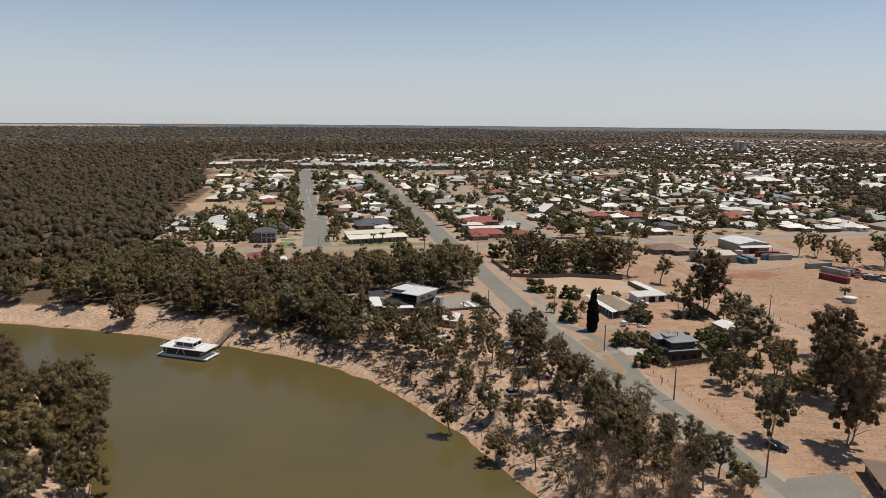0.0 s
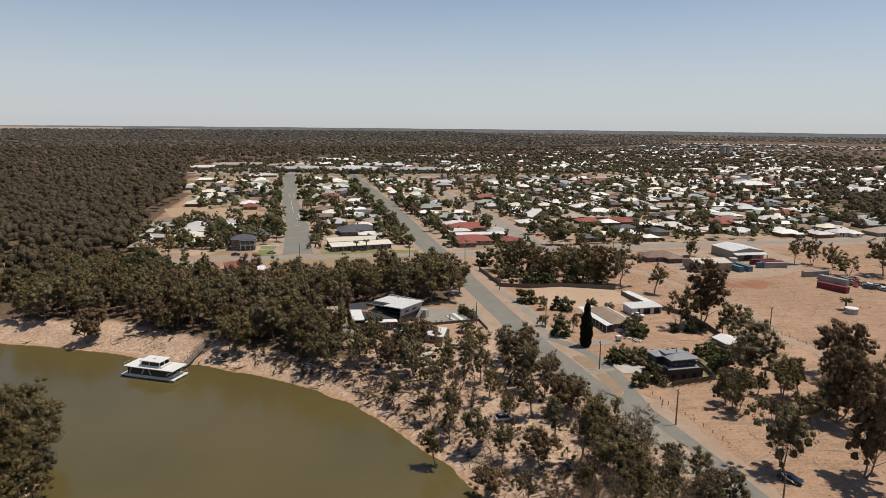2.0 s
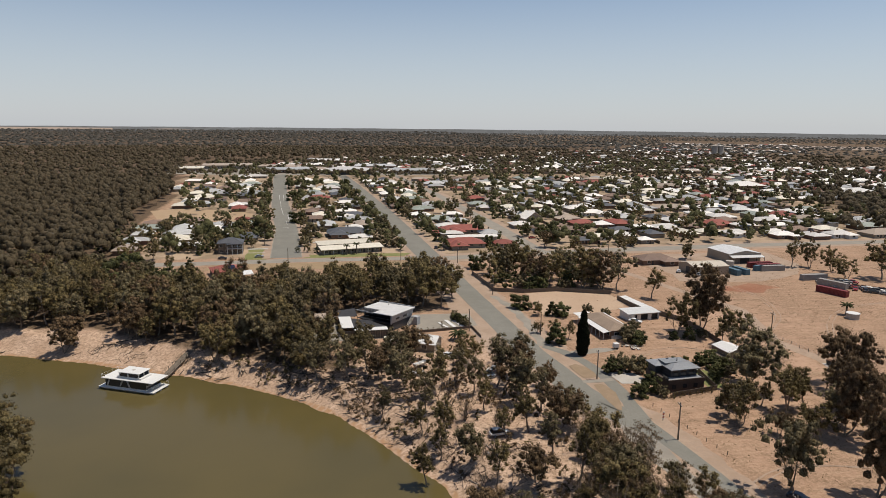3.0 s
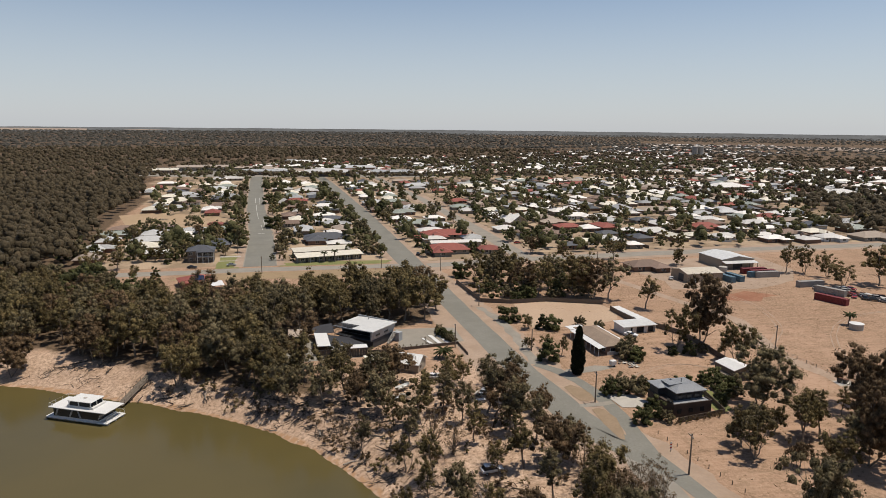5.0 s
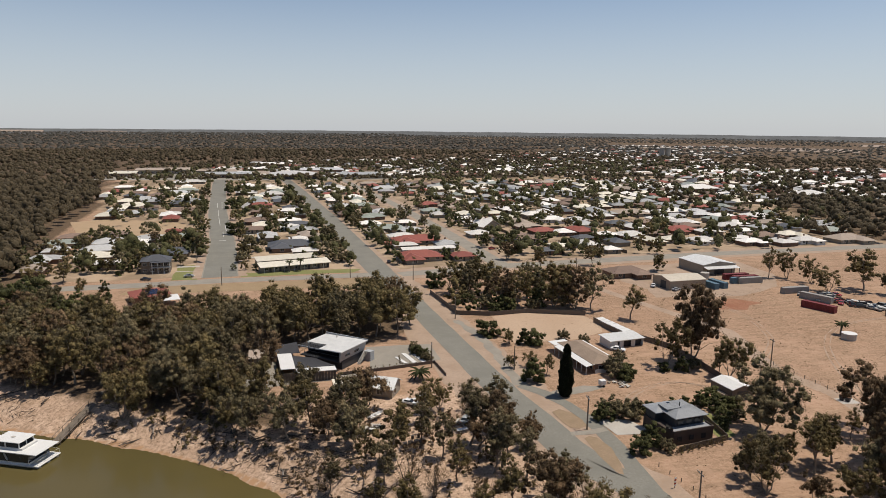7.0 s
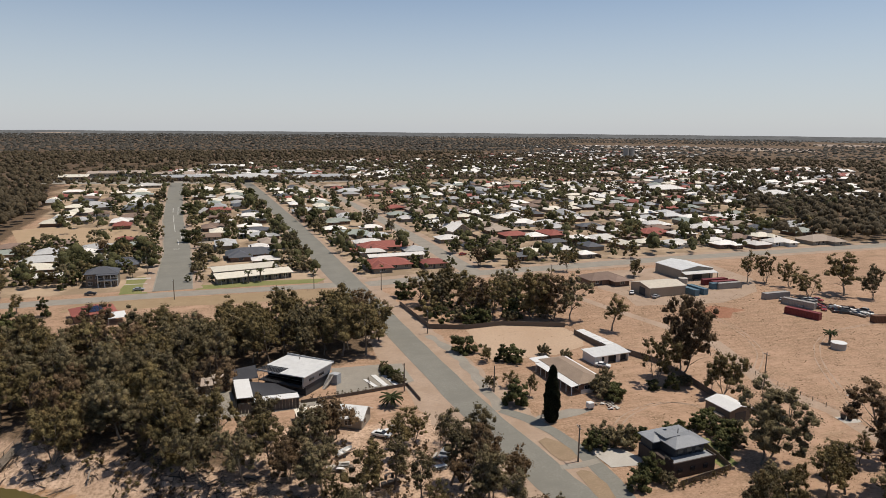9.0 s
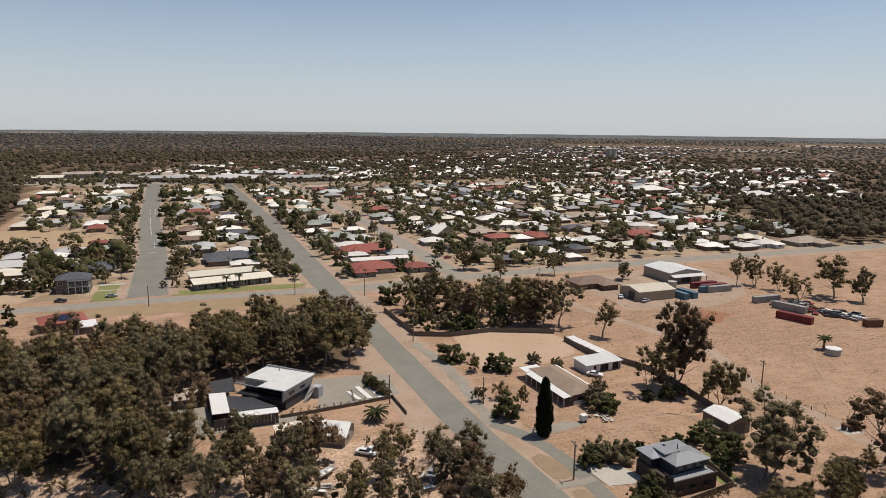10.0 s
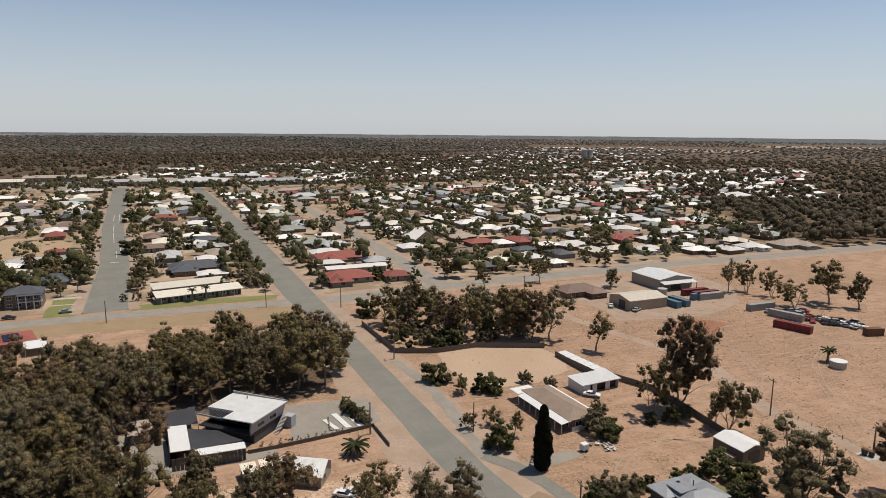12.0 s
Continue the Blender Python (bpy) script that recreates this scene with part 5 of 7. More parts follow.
M_CARDARK = surface("dark_car_paint", (0.03, 0.033, 0.04), (0.04, 0.04, 0.045), 0.4, 3, 0.25, relief=0, spec=0.5)
M_LINE = surface("worn_white_road_paint", (0.62, 0.60, 0.56), (0.40, 0.38, 0.35), 0.8, 5, 0.8, relief=0)
M_PALM = leaf_mat("palm_frond", (0.025, 0.032, 0.012), (0.075, 0.08, 0.03), (0.09, 0.075, 0.035))


def slab(corners, thick):
    """A roof sheet through four (x, y, z) corners, with thickness below it."""
    top = [Vector(c) for c in corners]
    low = [c - Vector((0, 0, thick)) for c in top]
    n = len(top)
    return Geo().add([*top, *low], [tuple(range(n)), tuple(range(2 * n - 1, n - 1, -1))] + [(i, n + i, n + (i + 1) % n, (i + 1) % n) for i in range(n)])


def rails(parent, pts, z, h, gap=1.6, r=0.03, material=None):
    """A hand rail with posts along a line."""
    m = material or M_WHITE
    part("rail", Geo().tube([(x, y, z + h) for x, y in pts], [r] * len(pts), 5), m, parent)
    post = Geo().tube([(0, 0, 0), (0, 0, h)], [r, r], 5).mesh("rail_post", m)
    for (ax, ay), (bx, by) in zip(pts[:-1], pts[1:]):
        n = max(1, int(math.hypot(bx - ax, by - ay) / gap))
        for k in range(n):
            part("rail_post", post, None, parent).location = (ax + (bx - ax) * k / n, ay + (by - ay) * k / n, z)


# ---- houseboat and jetty ----
boat = thing("houseboat", -40.4, 186.6, WATER_Z, -23.4, "white two-deck houseboat with dark windows moored at the bank", "houseboat")
for sy in (-2.5, 0, 2.5):
    part("pontoon", Geo().tube([(-8.6, sy, 0.15), (-7.6, sy, 0.05), (7.6, sy, 0.05), (8.3, sy, 0.15)], [0.2, 0.42, 0.42, 0.3], 10), M_CONC, boat, smooth=True)
part("deck", bevel_geo(Geo().box(-8.7, 8.4, -3.3, 3.3, 0.36, 0.62), 0.06), M_WHITE, boat)
part("cabin", bevel_geo(Geo().box(-6.9, 5.9, -2.9, 2.9, 0.62, 3.05), 0.05), M_GLASS, boat, "dark tinted cabin glazing")
part("skirt", Geo().box(-6.95, 5.95, -2.95, 2.95, 0.62, 0.98), M_WHITE, boat)
for sy in (-2.97, 2.97):
    for x0, x1 in ((-6.4, -5.6), (-2.4, -1.4), (0.6, -0.2)):
        part("strut", slab([(x0, sy - 0.05, 1.2), (x0 + 0.45, sy - 0.05, 1.2), (x1 + 0.45, sy - 0.05, 3.1), (x1, sy - 0.05, 3.1)], 0.0).add([(x0, sy + 0.05, 1.2), (x0 + 0.45, sy + 0.05, 1.2), (x1 + 0.45, sy + 0.05, 3.1), (x1, sy + 0.05, 3.1)], [(0, 1, 2, 3)]), M_WHITE, boat)
part("upper_deck", bevel_geo(slab([(-8.0, -3.3, 3.2), (8.2, -3.3, 3.2), (8.2, 3.3, 3.2), (-8.0, 3.3, 3.2)], 0.22), 0.05), M_WHITE, boat)
g = Geo().add([(-3.4, -2.0, 3.2), (3.4, -2.0, 3.2), (3.4, 2.0, 3.2), (-3.4, 2.0, 3.2), (-2.6, -1.8, 4.75), (2.7, -1.8, 4.75), (2.7, 1.8, 4.75), (-2.6, 1.8, 4.75)], [(0, 1, 5, 4), (1, 2, 6, 5), (2, 3, 7, 6), (3, 0, 4, 7), (4, 5, 6, 7)])
part("wheelhouse", g, M_GLASS, boat, "dark glazed wheelhouse")
part("wheelhouse_skirt", Geo().box(-3.6, 3.9, -2.15, 2.15, 3.2, 3.62), M_WHITE, boat)
for xx, yy in ((-3.0, -1.95), (-0.3, -1.95), (3.05, -1.95), (-3.0, 1.95), (3.05, 1.95), (3.1, 0)):
    part("wheelhouse_post", Geo().box(xx - 0.12, xx + 0.12, yy - 0.06, yy + 0.06, 3.5, 4.75), M_WHITE, boat)
part("wheelhouse_roof", bevel_geo(slab([(-3.3, -2.3, 4.95), (3.5, -2.3, 4.95), (3.5, 2.3, 4.95), (-3.3, 2.3, 4.95)], 0.18), 0.06), M_WHITE, boat)
part("roof_hatch", bevel_geo(Geo().box(-0.4, 0.4, -0.3, 0.3, 4.95, 5.08), 0.03), M_CONC, boat)
rails(boat, [(6.1, -3.1), (8.2, -3.1), (8.2, 3.1), (6.1, 3.1)], 0.78, 0.95)
rails(boat, [(-4.0, 3.1), (-7.8, 3.1), (-7.8, -3.1), (-6.0, -3.1)], 3.2, 0.85)
part("mast", Geo().tube([(-7.4, -2.4, 3.2), (-8.1, -2.6, 5.2)], [0.05, 0.03], 5), M_DARK, boat)
part("bow_step", bevel_geo(Geo().box(-9.4, -8.6, -2.8, 2.8, 0.25, 0.45), 0.04), M_WHITE, boat)

jetty = thing("jetty", 0, 0, 0, 0, "weathered timber gangway from the bank to the houseboat", "jetty")
a, b = Vector((-34.2, 190.8, -4.3)), Vector((-28.2, 210.5, -0.3))
d = (b - a).normalized()
side = Vector((-d.y, d.x, 0)).normalized()
for s in (-0.85, 0.85):
    part("bearer", Geo().tube([a + side * s - Vector((0, 0, 0.15)), b + side * s - Vector((0, 0, 0.15))], [0.12, 0.12], 6), M_TIMBER, jetty)
    part("handrail", Geo().tube([a + side * s + Vector((0, 0, 1)), b + side * s + Vector((0, 0, 1))], [0.05, 0.05], 5), M_TIMBER, jetty)
    for k in range(6):
        p = a.lerp(b, (k + 0.3) / 6) + side * s
        part("pile", Geo().tube([(p.x, p.y, min(-5.4, gz(p.x, p.y) - 0.3)), (p.x, p.y, p.z + 1.0)], [0.1, 0.08], 6), M_TIMBER, jetty)
n = 60
for k in range(n):
    p, q = a.lerp(b, k / n), a.lerp(b, (k + 0.86) / n)
    part("plank", slab([p - side, p + side, q + side, q - side][::-1], 0.06), M_TIMBER, jetty)

# ---- modern grey house with shade sails ----
U, V = Vector((0.755, -0.655, 0)), Vector((0.655, 0.755, 0))
mod = thing("modern_house", 29.5, 221.2, 0, math.degrees(math.atan2(U.y, U.x)), "two-storey grey metal-clad modern house with pale sloping roof", "house")
part("lower_wall", Geo().box(-6.4, 6.6, -4.6, 5.6, -0.3, 2.6), M_DARK, mod)
g = Geo().add([(-6.9, -2.6, 2.6), (6.6, -2.6, 2.6), (6.6, 5.8, 2.6), (-6.9, 5.8, 2.6), (-7.1, -2.6, 5.0), (7.4, -2.6, 5.3), (7.4, 6.0, 5.3), (-7.1, 6.0, 5.0)],
              [(0, 1, 5, 4), (1, 2, 6, 5), (2, 3, 7, 6), (3, 0, 4, 7), (4, 5, 6, 7), (3, 2, 1, 0)])
part("upper_wall", g, M_CLAD, mod)
part("side_wall", Geo().add([(6.1, -5.6, 2.2), (6.5, -5.6, 2.2), (6.5, -2.6, 2.2), (6.1, -2.6, 2.2), (6.9, -6.2, 5.3), (7.4, -6.2, 5.3), (7.4, -2.6, 5.3), (6.9, -2.6, 5.3)],
                            [(0, 1, 5, 4), (1, 2, 6, 5), (2, 3, 7, 6), (3, 0, 4, 7), (4, 5, 6, 7), (3, 2, 1, 0)]), M_CLAD, mod)
part("glazing", Geo().box(-6.6, 6.2, -2.68, -2.6, 2.75, 4.85), M_GLASS, mod, "dark balcony glazing")
for i in range(7):
    part("mullion", Geo().box(-6.4 + i * 2.05, -6.3 + i * 2.05, -2.75, -2.66, 2.7, 4.95), M_DARK, mod)
part("balcony", bevel_geo(Geo().box(-7.0, 6.6, -6.0, -2.6, 2.35, 2.6), 0.04), M_DARK, mod)
rails(mod, [(-6.9, -2.7), (-6.9, -5.9), (6.3, -5.9)], 2.6, 1.0, 1.3, 0.03, M_DARK)
part("roof", slab([(-7.4, -2.4, 5.25), (-0.2, -2.4, 5.42), (-0.2, -6.3, 5.42), (7.6, -6.3, 5.62), (7.6, 6.2, 5.62), (-7.4, 6.2, 5.25)], 0.22), M_PALEROOF, mod)
for i in range(12):
    part("louvre", slab([(-7.3 + i * 0.6, -6.2, 5.27 + i * 0.013), (-6.95 + i * 0.6, -6.2, 5.32 + i * 0.013), (-6.95 + i * 0.6, -2.5, 5.32 + i * 0.013), (-7.3 + i * 0.6, -2.5, 5.27 + i * 0.013)], 0.05), M_DARK, mod)
part("roof_edge", Geo().box(-7.4, 7.6, 6.2, 6.4, 5.2, 5.8), M_CLAD, mod)
part("louvre_beam", Geo().box(-7.45, -0.2, -6.4, -6.25, 5.05, 5.4), M_CLAD, mod)
for y0 in (-3.6, 0.6):
    part("side_window", Geo().box(7.0, 7.16, y0, y0 + 1.9, 3.6, 4.2), M_GLASS, mod)
part("stair_wall", Geo().add([(7.3, 1.0, -0.2), (7.3, 5.6, -0.2), (7.3, 5.6, 2.9), (7.3, 4.6, 2.9), (7.5, 1.0, -0.2), (7.5, 5.6, -0.2), (7.5, 5.6, 2.9), (7.5, 4.6, 2.9)],
                             [(0, 1, 2, 3), (7, 6, 5, 4), (0, 3, 7, 4), (3, 2, 6, 7), (1, 5, 6, 2)]), M_CLAD, mod)
for i in range(14):
    part("stair_tread", Geo().box(7.5, 8.6, 0.9 + i * 0.27, 1.22 + i * 0.27, 0.1 + i * 0.19, 0.16 + i * 0.19), M_CONC, mod)
part("landing", Geo().box(7.4, 9.6, 4.7, 6.6, -0.2, 2.8), M_CLAD, mod)
part("roof_flue", Geo().tube([(-2, 4.5, 5.3), (-2, 4.5, 6.1)], [0.15, 0.15], 8), M_CONC, mod)

cp = thing("carport", 0, 0, 0, 0, "white flat-roofed L-shaped carport with dark timber screen", "carport")
part("roof", bevel_geo(slab([(13.9, 221, 3.1), (15.1, 208.6, 3.0), (18.9, 208.6, 3.0), (17.8, 220.9, 3.1)], 0.18), 0.04), M_WHITE, cp)
part("roof", bevel_geo(slab([(18.95, 208.5, 3.0), (19.1, 205.6, 2.9), (29.5, 206.1, 2.9), (29.2, 208.9, 3.0)], 0.18), 0.04), M_WHITE, cp)
for k in range(18):
    xa = 15.4 + k * 0.78
    part("screen_board", Geo().box(xa, xa + 0.7, 206.0 + 0.03 * (k % 2) + k * 0.03, 206.1 + 0.03 * (k % 2) + k * 0.03, -0.2, 2.65), M_SCREEN, cp)
for k in range(14):
    ya = 208.8 + k * 0.85
    part("screen_board", Geo().box(14.9 - k * 0.075, 15.0 - k * 0.075, ya, ya + 0.78, -0.2, 2.8), M_SCREEN, cp)
for x, y in ((18.3, 209.2), (17.4, 220.2), (29.0, 206.5), (28.8, 208.4), (23.5, 208.2)):
    part("post", Geo().box(x - 0.08, x + 0.08, y - 0.08, y + 0.08, -0.2, 2.85), M_DARK, cp)


def sail(corners, dip, label):
    e = thing("shade_sail", 0, 0, 0, 0, label, "shade sail", "shade sails")
    g, n = Geo(), 8
    p = [Vector(c) for c in corners]
    for j in range(n + 1):
        for i in range(n + 1):
            u, v = i / n, j / n
            q = p[0].lerp(p[1], u).lerp(p[3].lerp(p[2], u), v)
            q.z -= dip * 16 * u * (1 - u) * v * (1 - v) * 0.7 + dip * (abs(u - 0.5) * 0 + 4 * u * (1 - u) * 0.3)
            g.v.append(q[:])
    for j in range(n):
        for i in range(n):
            k = j * (n + 1) + i
            g.f.append((k, k + 1, k + n + 2, k + n + 1))
    part("cloth", g, M_SAIL, e, smooth=True)
    for q in p:
        part("post", Geo().tube([(q.x, q.y, -0.2), (q.x, q.y, q.z + 0.1)], [0.07, 0.06], 6), M_DARK, e)


sail([(17.6, 219.4, 2.9), (19.0, 209.0, 2.6), (29.2, 210.2, 2.7), (24.2, 215.6, 3.2)], 0.5, "charcoal shade sail over the courtyard")
sail([(11.7, 228.4, 2.9), (14.2, 221.3, 2.7), (20.2, 220.7, 3.1), (19.4, 230.2, 3.3)], 0.35, "charcoal shade sail beside the house")
annex = thing("lean_to", 9.4, 223.8, 0, 2, "long low shed with faded tan flat roof", "shed")
part("wall", Geo().box(-3.0, 3.0, -3.0, 3.2, -0.2, 2.3), M_FENCE, annex)
part("roof", bevel_geo(slab([(-3.4, -3.5, 2.4), (3.4, -3.5, 2.4), (3.4, 3.6, 2.7), (-3.4, 3.6, 2.7)], 0.14), 0.03), R_TAN, annex)
part("door", Geo().box(-1.2, 1.2, -3.06, -3.0, 0, 2.1), M_DARK, annex)


def fence(name, line, h, material, label, board=2.4, thick=0.06, cap=False):
    """Fence panels between posts along a line."""
    e = thing(name, 0, 0, 0, 0, label, "fence")
    for (ax, ay), (bx, by) in zip(line[:-1], line[1:]):
        L = math.hypot(bx - ax, by - ay)
        n = max(1, round(L / board))
        yaw = math.degrees(math.atan2(by - ay, bx - ax))
        w = L / n
        me = Geo().box(0.03, w - 0.03, -thick / 2, thick / 2, -0.1, h).box(0.03, w - 0.03, -thick, thick, h - 0.08, h).mesh("fence_panel", material)
        pm = Geo().box(-0.06, 0.06, -0.07, 0.07, -0.3, h + 0.08).mesh("fence_post", material)
        for k in range(n):
            x, y = ax + (bx - ax) * k / n, ay + (by - ay) * k / n
            for nm, m in (("fence_panel", me), ("fence_post", pm)):
                part(nm, m, None, e).matrix_basis = pose(x, y, gz(x, y), 0, 0, yaw)
    return e


fence("low_wall", [(30, 209), (36, 209.6), (46, 211.2), (57.5, 213.5), (58.5, 203)], 0.9, M_FENCE, "low dark retaining wall with planting along the court")
fence("sheet_fence", [(72.5, 293), (75.8, 261), (87, 257.4), (101, 258.5), (121, 251.5)], 1.6, M_FENCE, "brown sheet-metal boundary fence along the trees")
fence("sheet_fence", [(120.4, 243.5), (122, 223)], 1.7, M_FENCE, "dark brown boundary fence beside long white sheds")
fence("sheet_fence", [(126.5, 222), (131.2, 212), (131.4, 200), (130.4, 182)], 1.7, M_FENCE, "brown sheet-metal fence along the back lane")
fence("garden_fence", [(96.5, 151.5), (110, 154.5), (112, 170)], 1.3, M_FENCE, "dark paling fence round the brick house")

# ---- garden strips, hedge and row of shrubs by the court ----
for i, (x0, x1) in enumerate(((46.9, 48.1), (49.4, 50.9), (52.2, 53.7))):
    y1 = (220.6, 223.2, 223.0)[i]
    e = thing("garden_bed", 0, 0, 0, 0, "narrow bed of white gravel beside the court", "garden bed", "white gravel beds")
    part("edging", slab([(x0, y1, 0.16), (x0 + 2.0, 214.6, 0.16), (x1 + 2.0, 214.6, 0.16), (x1, y1, 0.16)], 0.2), M_CONC, e)
    part("gravel", slab([(x0 + 0.1, y1 - 0.1, 0.2), (x0 + 2.08, 214.7, 0.2), (x1 + 1.9, 214.7, 0.2), (x1 - 0.1, y1 - 0.1, 0.2)], 0.05), M_WHITE, e)
for i in range(9):
    tree("W", 53.6 + i * 0.3, 226.5 - i * 1.35, 2.4, "clipped dark green hedge bush beside white beds", "hedge_bush", 0.5, "court hedge")
for i in range(11):
    tree("H", 33 + i * 1.9, 211.4 + 0.12 * i, rnd.uniform(0.9, 1.5), "small dark shrub in a row along the wall", "wall_shrub", 0.5, "wall planting")
for i in range(8):
    tree("H", 48.5 - i * 0.1, 221.0 - i * 0.9, 0.6, "low green plant between gravel beds", "bed_plant", 0.3, "bed plants")


def palm(x, y, h, fronds, reach, label):
    e = thing("palm_tree", x, y, 0, 0, label, "palm")
    part("trunk", Geo().tube([(0, 0, -0.3), (0.05, 0, h * 0.5), (0, 0.05, h)], [0.42, 0.3, 0.34], 9), M_BARK, e)
    for k in range(fronds):
        w = k * 2.4
        up = 0.9 - 1.2 * (k / fronds)
        g, n = Geo(), 7
        for i in range(n + 1):
            s = i / n
            r = reach * s
            z = h + up * r * 0.8 - 0.16 * r * r
            wd = 0.34 * math.sin(math.pi * (0.12 + 0.84 * s))
            for sgn, drop in ((-1, 0.25), (0, 0), (1, 0.25)):
                g.v.append((r * math.cos(w) - sgn * wd * math.sin(w), r * math.sin(w) + sgn * wd * math.cos(w), z - drop))
            if i:
                for q in range(2):
                    g.f.append((3 * i - 3 + q, 3 * i + q, 3 * i + 1 + q, 3 * i - 2 + q))
        part("frond", g, M_PALM, e)


palm(50.9, 201.7, 2.6, 26, 3.0, "short thick date palm with arching fronds")
palm(194.8, 214.3, 3.9, 22, 2.2, "lone palm beside a water tank in the paddock")
palm(17.0, 338.0 + 6, 5, 14, 1.8, "slim palm in front of the motel")
palm(22.0, 344.0 + 1, 5.5, 14, 1.8, "slim palm in front of the motel")

# small timber house with a skylit gable roof and its sheds
e = thing("cottage", 40.6, 195.0, 0, -28, "small cottage with pale gable roof and skylight sheets", "house")
part("wall", wall_geo(6.4, 6.2, 2.5, 1.9), M_RENDER, e)
part("roof", roof_geo(6.4, 6.2, 2.5, 1.9, False, 0.5), M_PALEROOF, e)
for k in range(3):
    part("skylight", slab([(-2.6 + 1.6 * k, -3.2, 2.7), (-1.8 + 1.6 * k, -3.2, 2.7), (-1.8 + 1.6 * k, -0.5, 4.3), (-2.6 + 1.6 * k, -0.5, 4.3)], 0.05), M_WHITE, e)
window(e, 3.2, -1, 1.4, 90, 0.7)
window(e, 0, -3.1, 1.4, 0, 0.9)
TAKEN.append((40.6, 195, 5))
for x, y, w, d in ((29.5, 199.0, 2.6, 3.4), (33.0, 199.8, 2.6, 3.0), (36.4, 200.2, 2.2, 2.4)):
    e = thing("garden_shed", x, y, 0, 6, "small garden shed with cream sheet roof", "shed", "garden sheds")
    part("wall", Geo().box(-w / 2, w / 2, -d / 2, d / 2, -0.2, 2.0), M_TANWALL, e)
    part("roof", bevel_geo(slab([(-w / 2 - 0.2, -d / 2 - 0.2, 2.1), (w / 2 + 0.2, -d / 2 - 0.2, 2.1), (w / 2 + 0.2, d / 2 + 0.2, 2.35), (-w / 2 - 0.2, d / 2 + 0.2, 2.35)], 0.08), 0.02), R_CREAM, e)
    part("door", Geo().box(-0.45, 0.45, -d / 2 - 0.04, -d / 2, 0, 1.9), M_WHITE, e)

# ---- long verandah house and garage by the road ----
e = thing("verandah_house", 101.2, 207.4, 0, 6.4, "long low house with brown roof and white verandahs", "house")
TAKEN.append((101.2, 212, 5)), TAKEN.append((101.2, 203, 5))
part("wall", Geo().box(-3.3, 3.6, -9.6, 9.8, -0.3, 2.6), M_BRICK, e)
part("roof", roof_geo(7.4, 19.4, 2.75, 1.35, True, 0.4), M_OLDROOF, e)
part("verandah_roof", bevel_geo(slab([(-6.2, -10.2, 2.35), (-3.6, -10.2, 2.72), (-3.6, 8.2, 2.72), (-6.2, 8.2, 2.35)], 0.1), 0.02), M_WHITE, e)
part("verandah_roof", bevel_geo(slab([(3.7, -10.4, 2.75), (5.0, -10.4, 2.5), (5.0, 10.2, 2.5), (3.7, 10.2, 2.75)], 0.1), 0.02), M_WHITE, e)
part("verandah_roof", bevel_geo(slab([(-6.0, 8.3, 2.6), (-0.4, 8.3, 2.72), (-0.4, 12.2, 2.72), (-6.0, 12.2, 2.6)], 0.12), 0.02), M_WHITE, e)
for k in range(8):
    part("verandah_post", Geo().box(-6.1, -5.95, -10 + k * 2.55, -9.85 + k * 2.55, -0.2, 2.3), M_WHITE, e)
for k in range(5):
    window(e, -3.3, -8 + k * 3.8, 1.4, -90, 0.9)
for k in range(2):
    window(e, -1.2 + k * 3, -9.6, 1.4, 0, 0.9)
part("front_screen", Geo().box(-3.2, 3.6, -10.1, -9.9, -0.1, 1.1), M_WHITE, e)

e = thing("garage", 118.2, 218.9, 0, 7.5, "low white garage with three dark openings and pale roof", "garage")
TAKEN.append((118, 219, 7))
part("wall", Geo().box(-6.0, 6.0, 2.7, 2.9, -0.2, 2.5).box(-6.0, -5.8, -2.9, 2.7, -0.2, 2.5).box(5.8, 6.0, -2.9, 2.7, -0.2, 2.5).box(-5.8, -3.4, -2.9, -2.7, -0.2, 2.5).box(-2.6, -1.2, -2.9, -2.7, -0.2, 2.5)
     .box(1.6, 3.0, -2.9, -2.7, -0.2, 2.5).box(-3.4, -2.6, -2.9, -2.7, 2.1, 2.5).box(-1.2, 1.6, -2.9, -2.7, 2.15, 2.5).box(3.0, 5.8, -2.9, -2.7, 2.15, 2.5), M_WHITE, e)
# charcoal sheet added close behind the openings for the shade inside
part("opening_shade", Geo().box(-5.8, 5.8, -1.9, -1.8, 0, 2.4), M_DARK, e)
part("roof", bevel_geo(slab([(-6.4, -3.4, 2.6), (6.4, -3.4, 2.6), (6.4, 3.3, 3.0), (-6.4, 3.3, 3.0)], 0.16), 0.03), M_PALEROOF, e)
for k in range(7):
    e = thing("narrow_shed", 125.0, 225.5 + k * 2.7, 0, 4.9, "narrow white-roofed kennel shed in a row", "shed", "kennel sheds")
    e.location.x = 125.0 - (225.5 + k * 2.7 - 223) * 0.16
    part("wall", Geo().box(-1.2, 1.4, -1.25, 1.25, -0.1, 1.5), M_RENDER, e)
    part("roof", bevel_geo(slab([(-1.4, -1.32, 1.55), (1.7, -1.32, 1.7), (1.7, 1.32, 1.7), (-1.4, 1.32, 1.55)], 0.08), 0.02), M_WHITE, e)

e = thing("steel_shed", 126.6, 176.4, 0, 6, "brown steel shed with white gable roof", "shed")
TAKEN.append((126.6, 176.4, 5))
part("wall", wall_geo(6.4, 7.6, 3.2, 0.9), M_FENCE, e)
part("roof", roof_geo(6.4, 7.6, 3.2, 0.9, False, 0.15), M_WHITE, e)
part("roller_door", Geo().box(-1.6, 1.6, -3.86, -3.8, 0, 2.6), M_DARK, e)
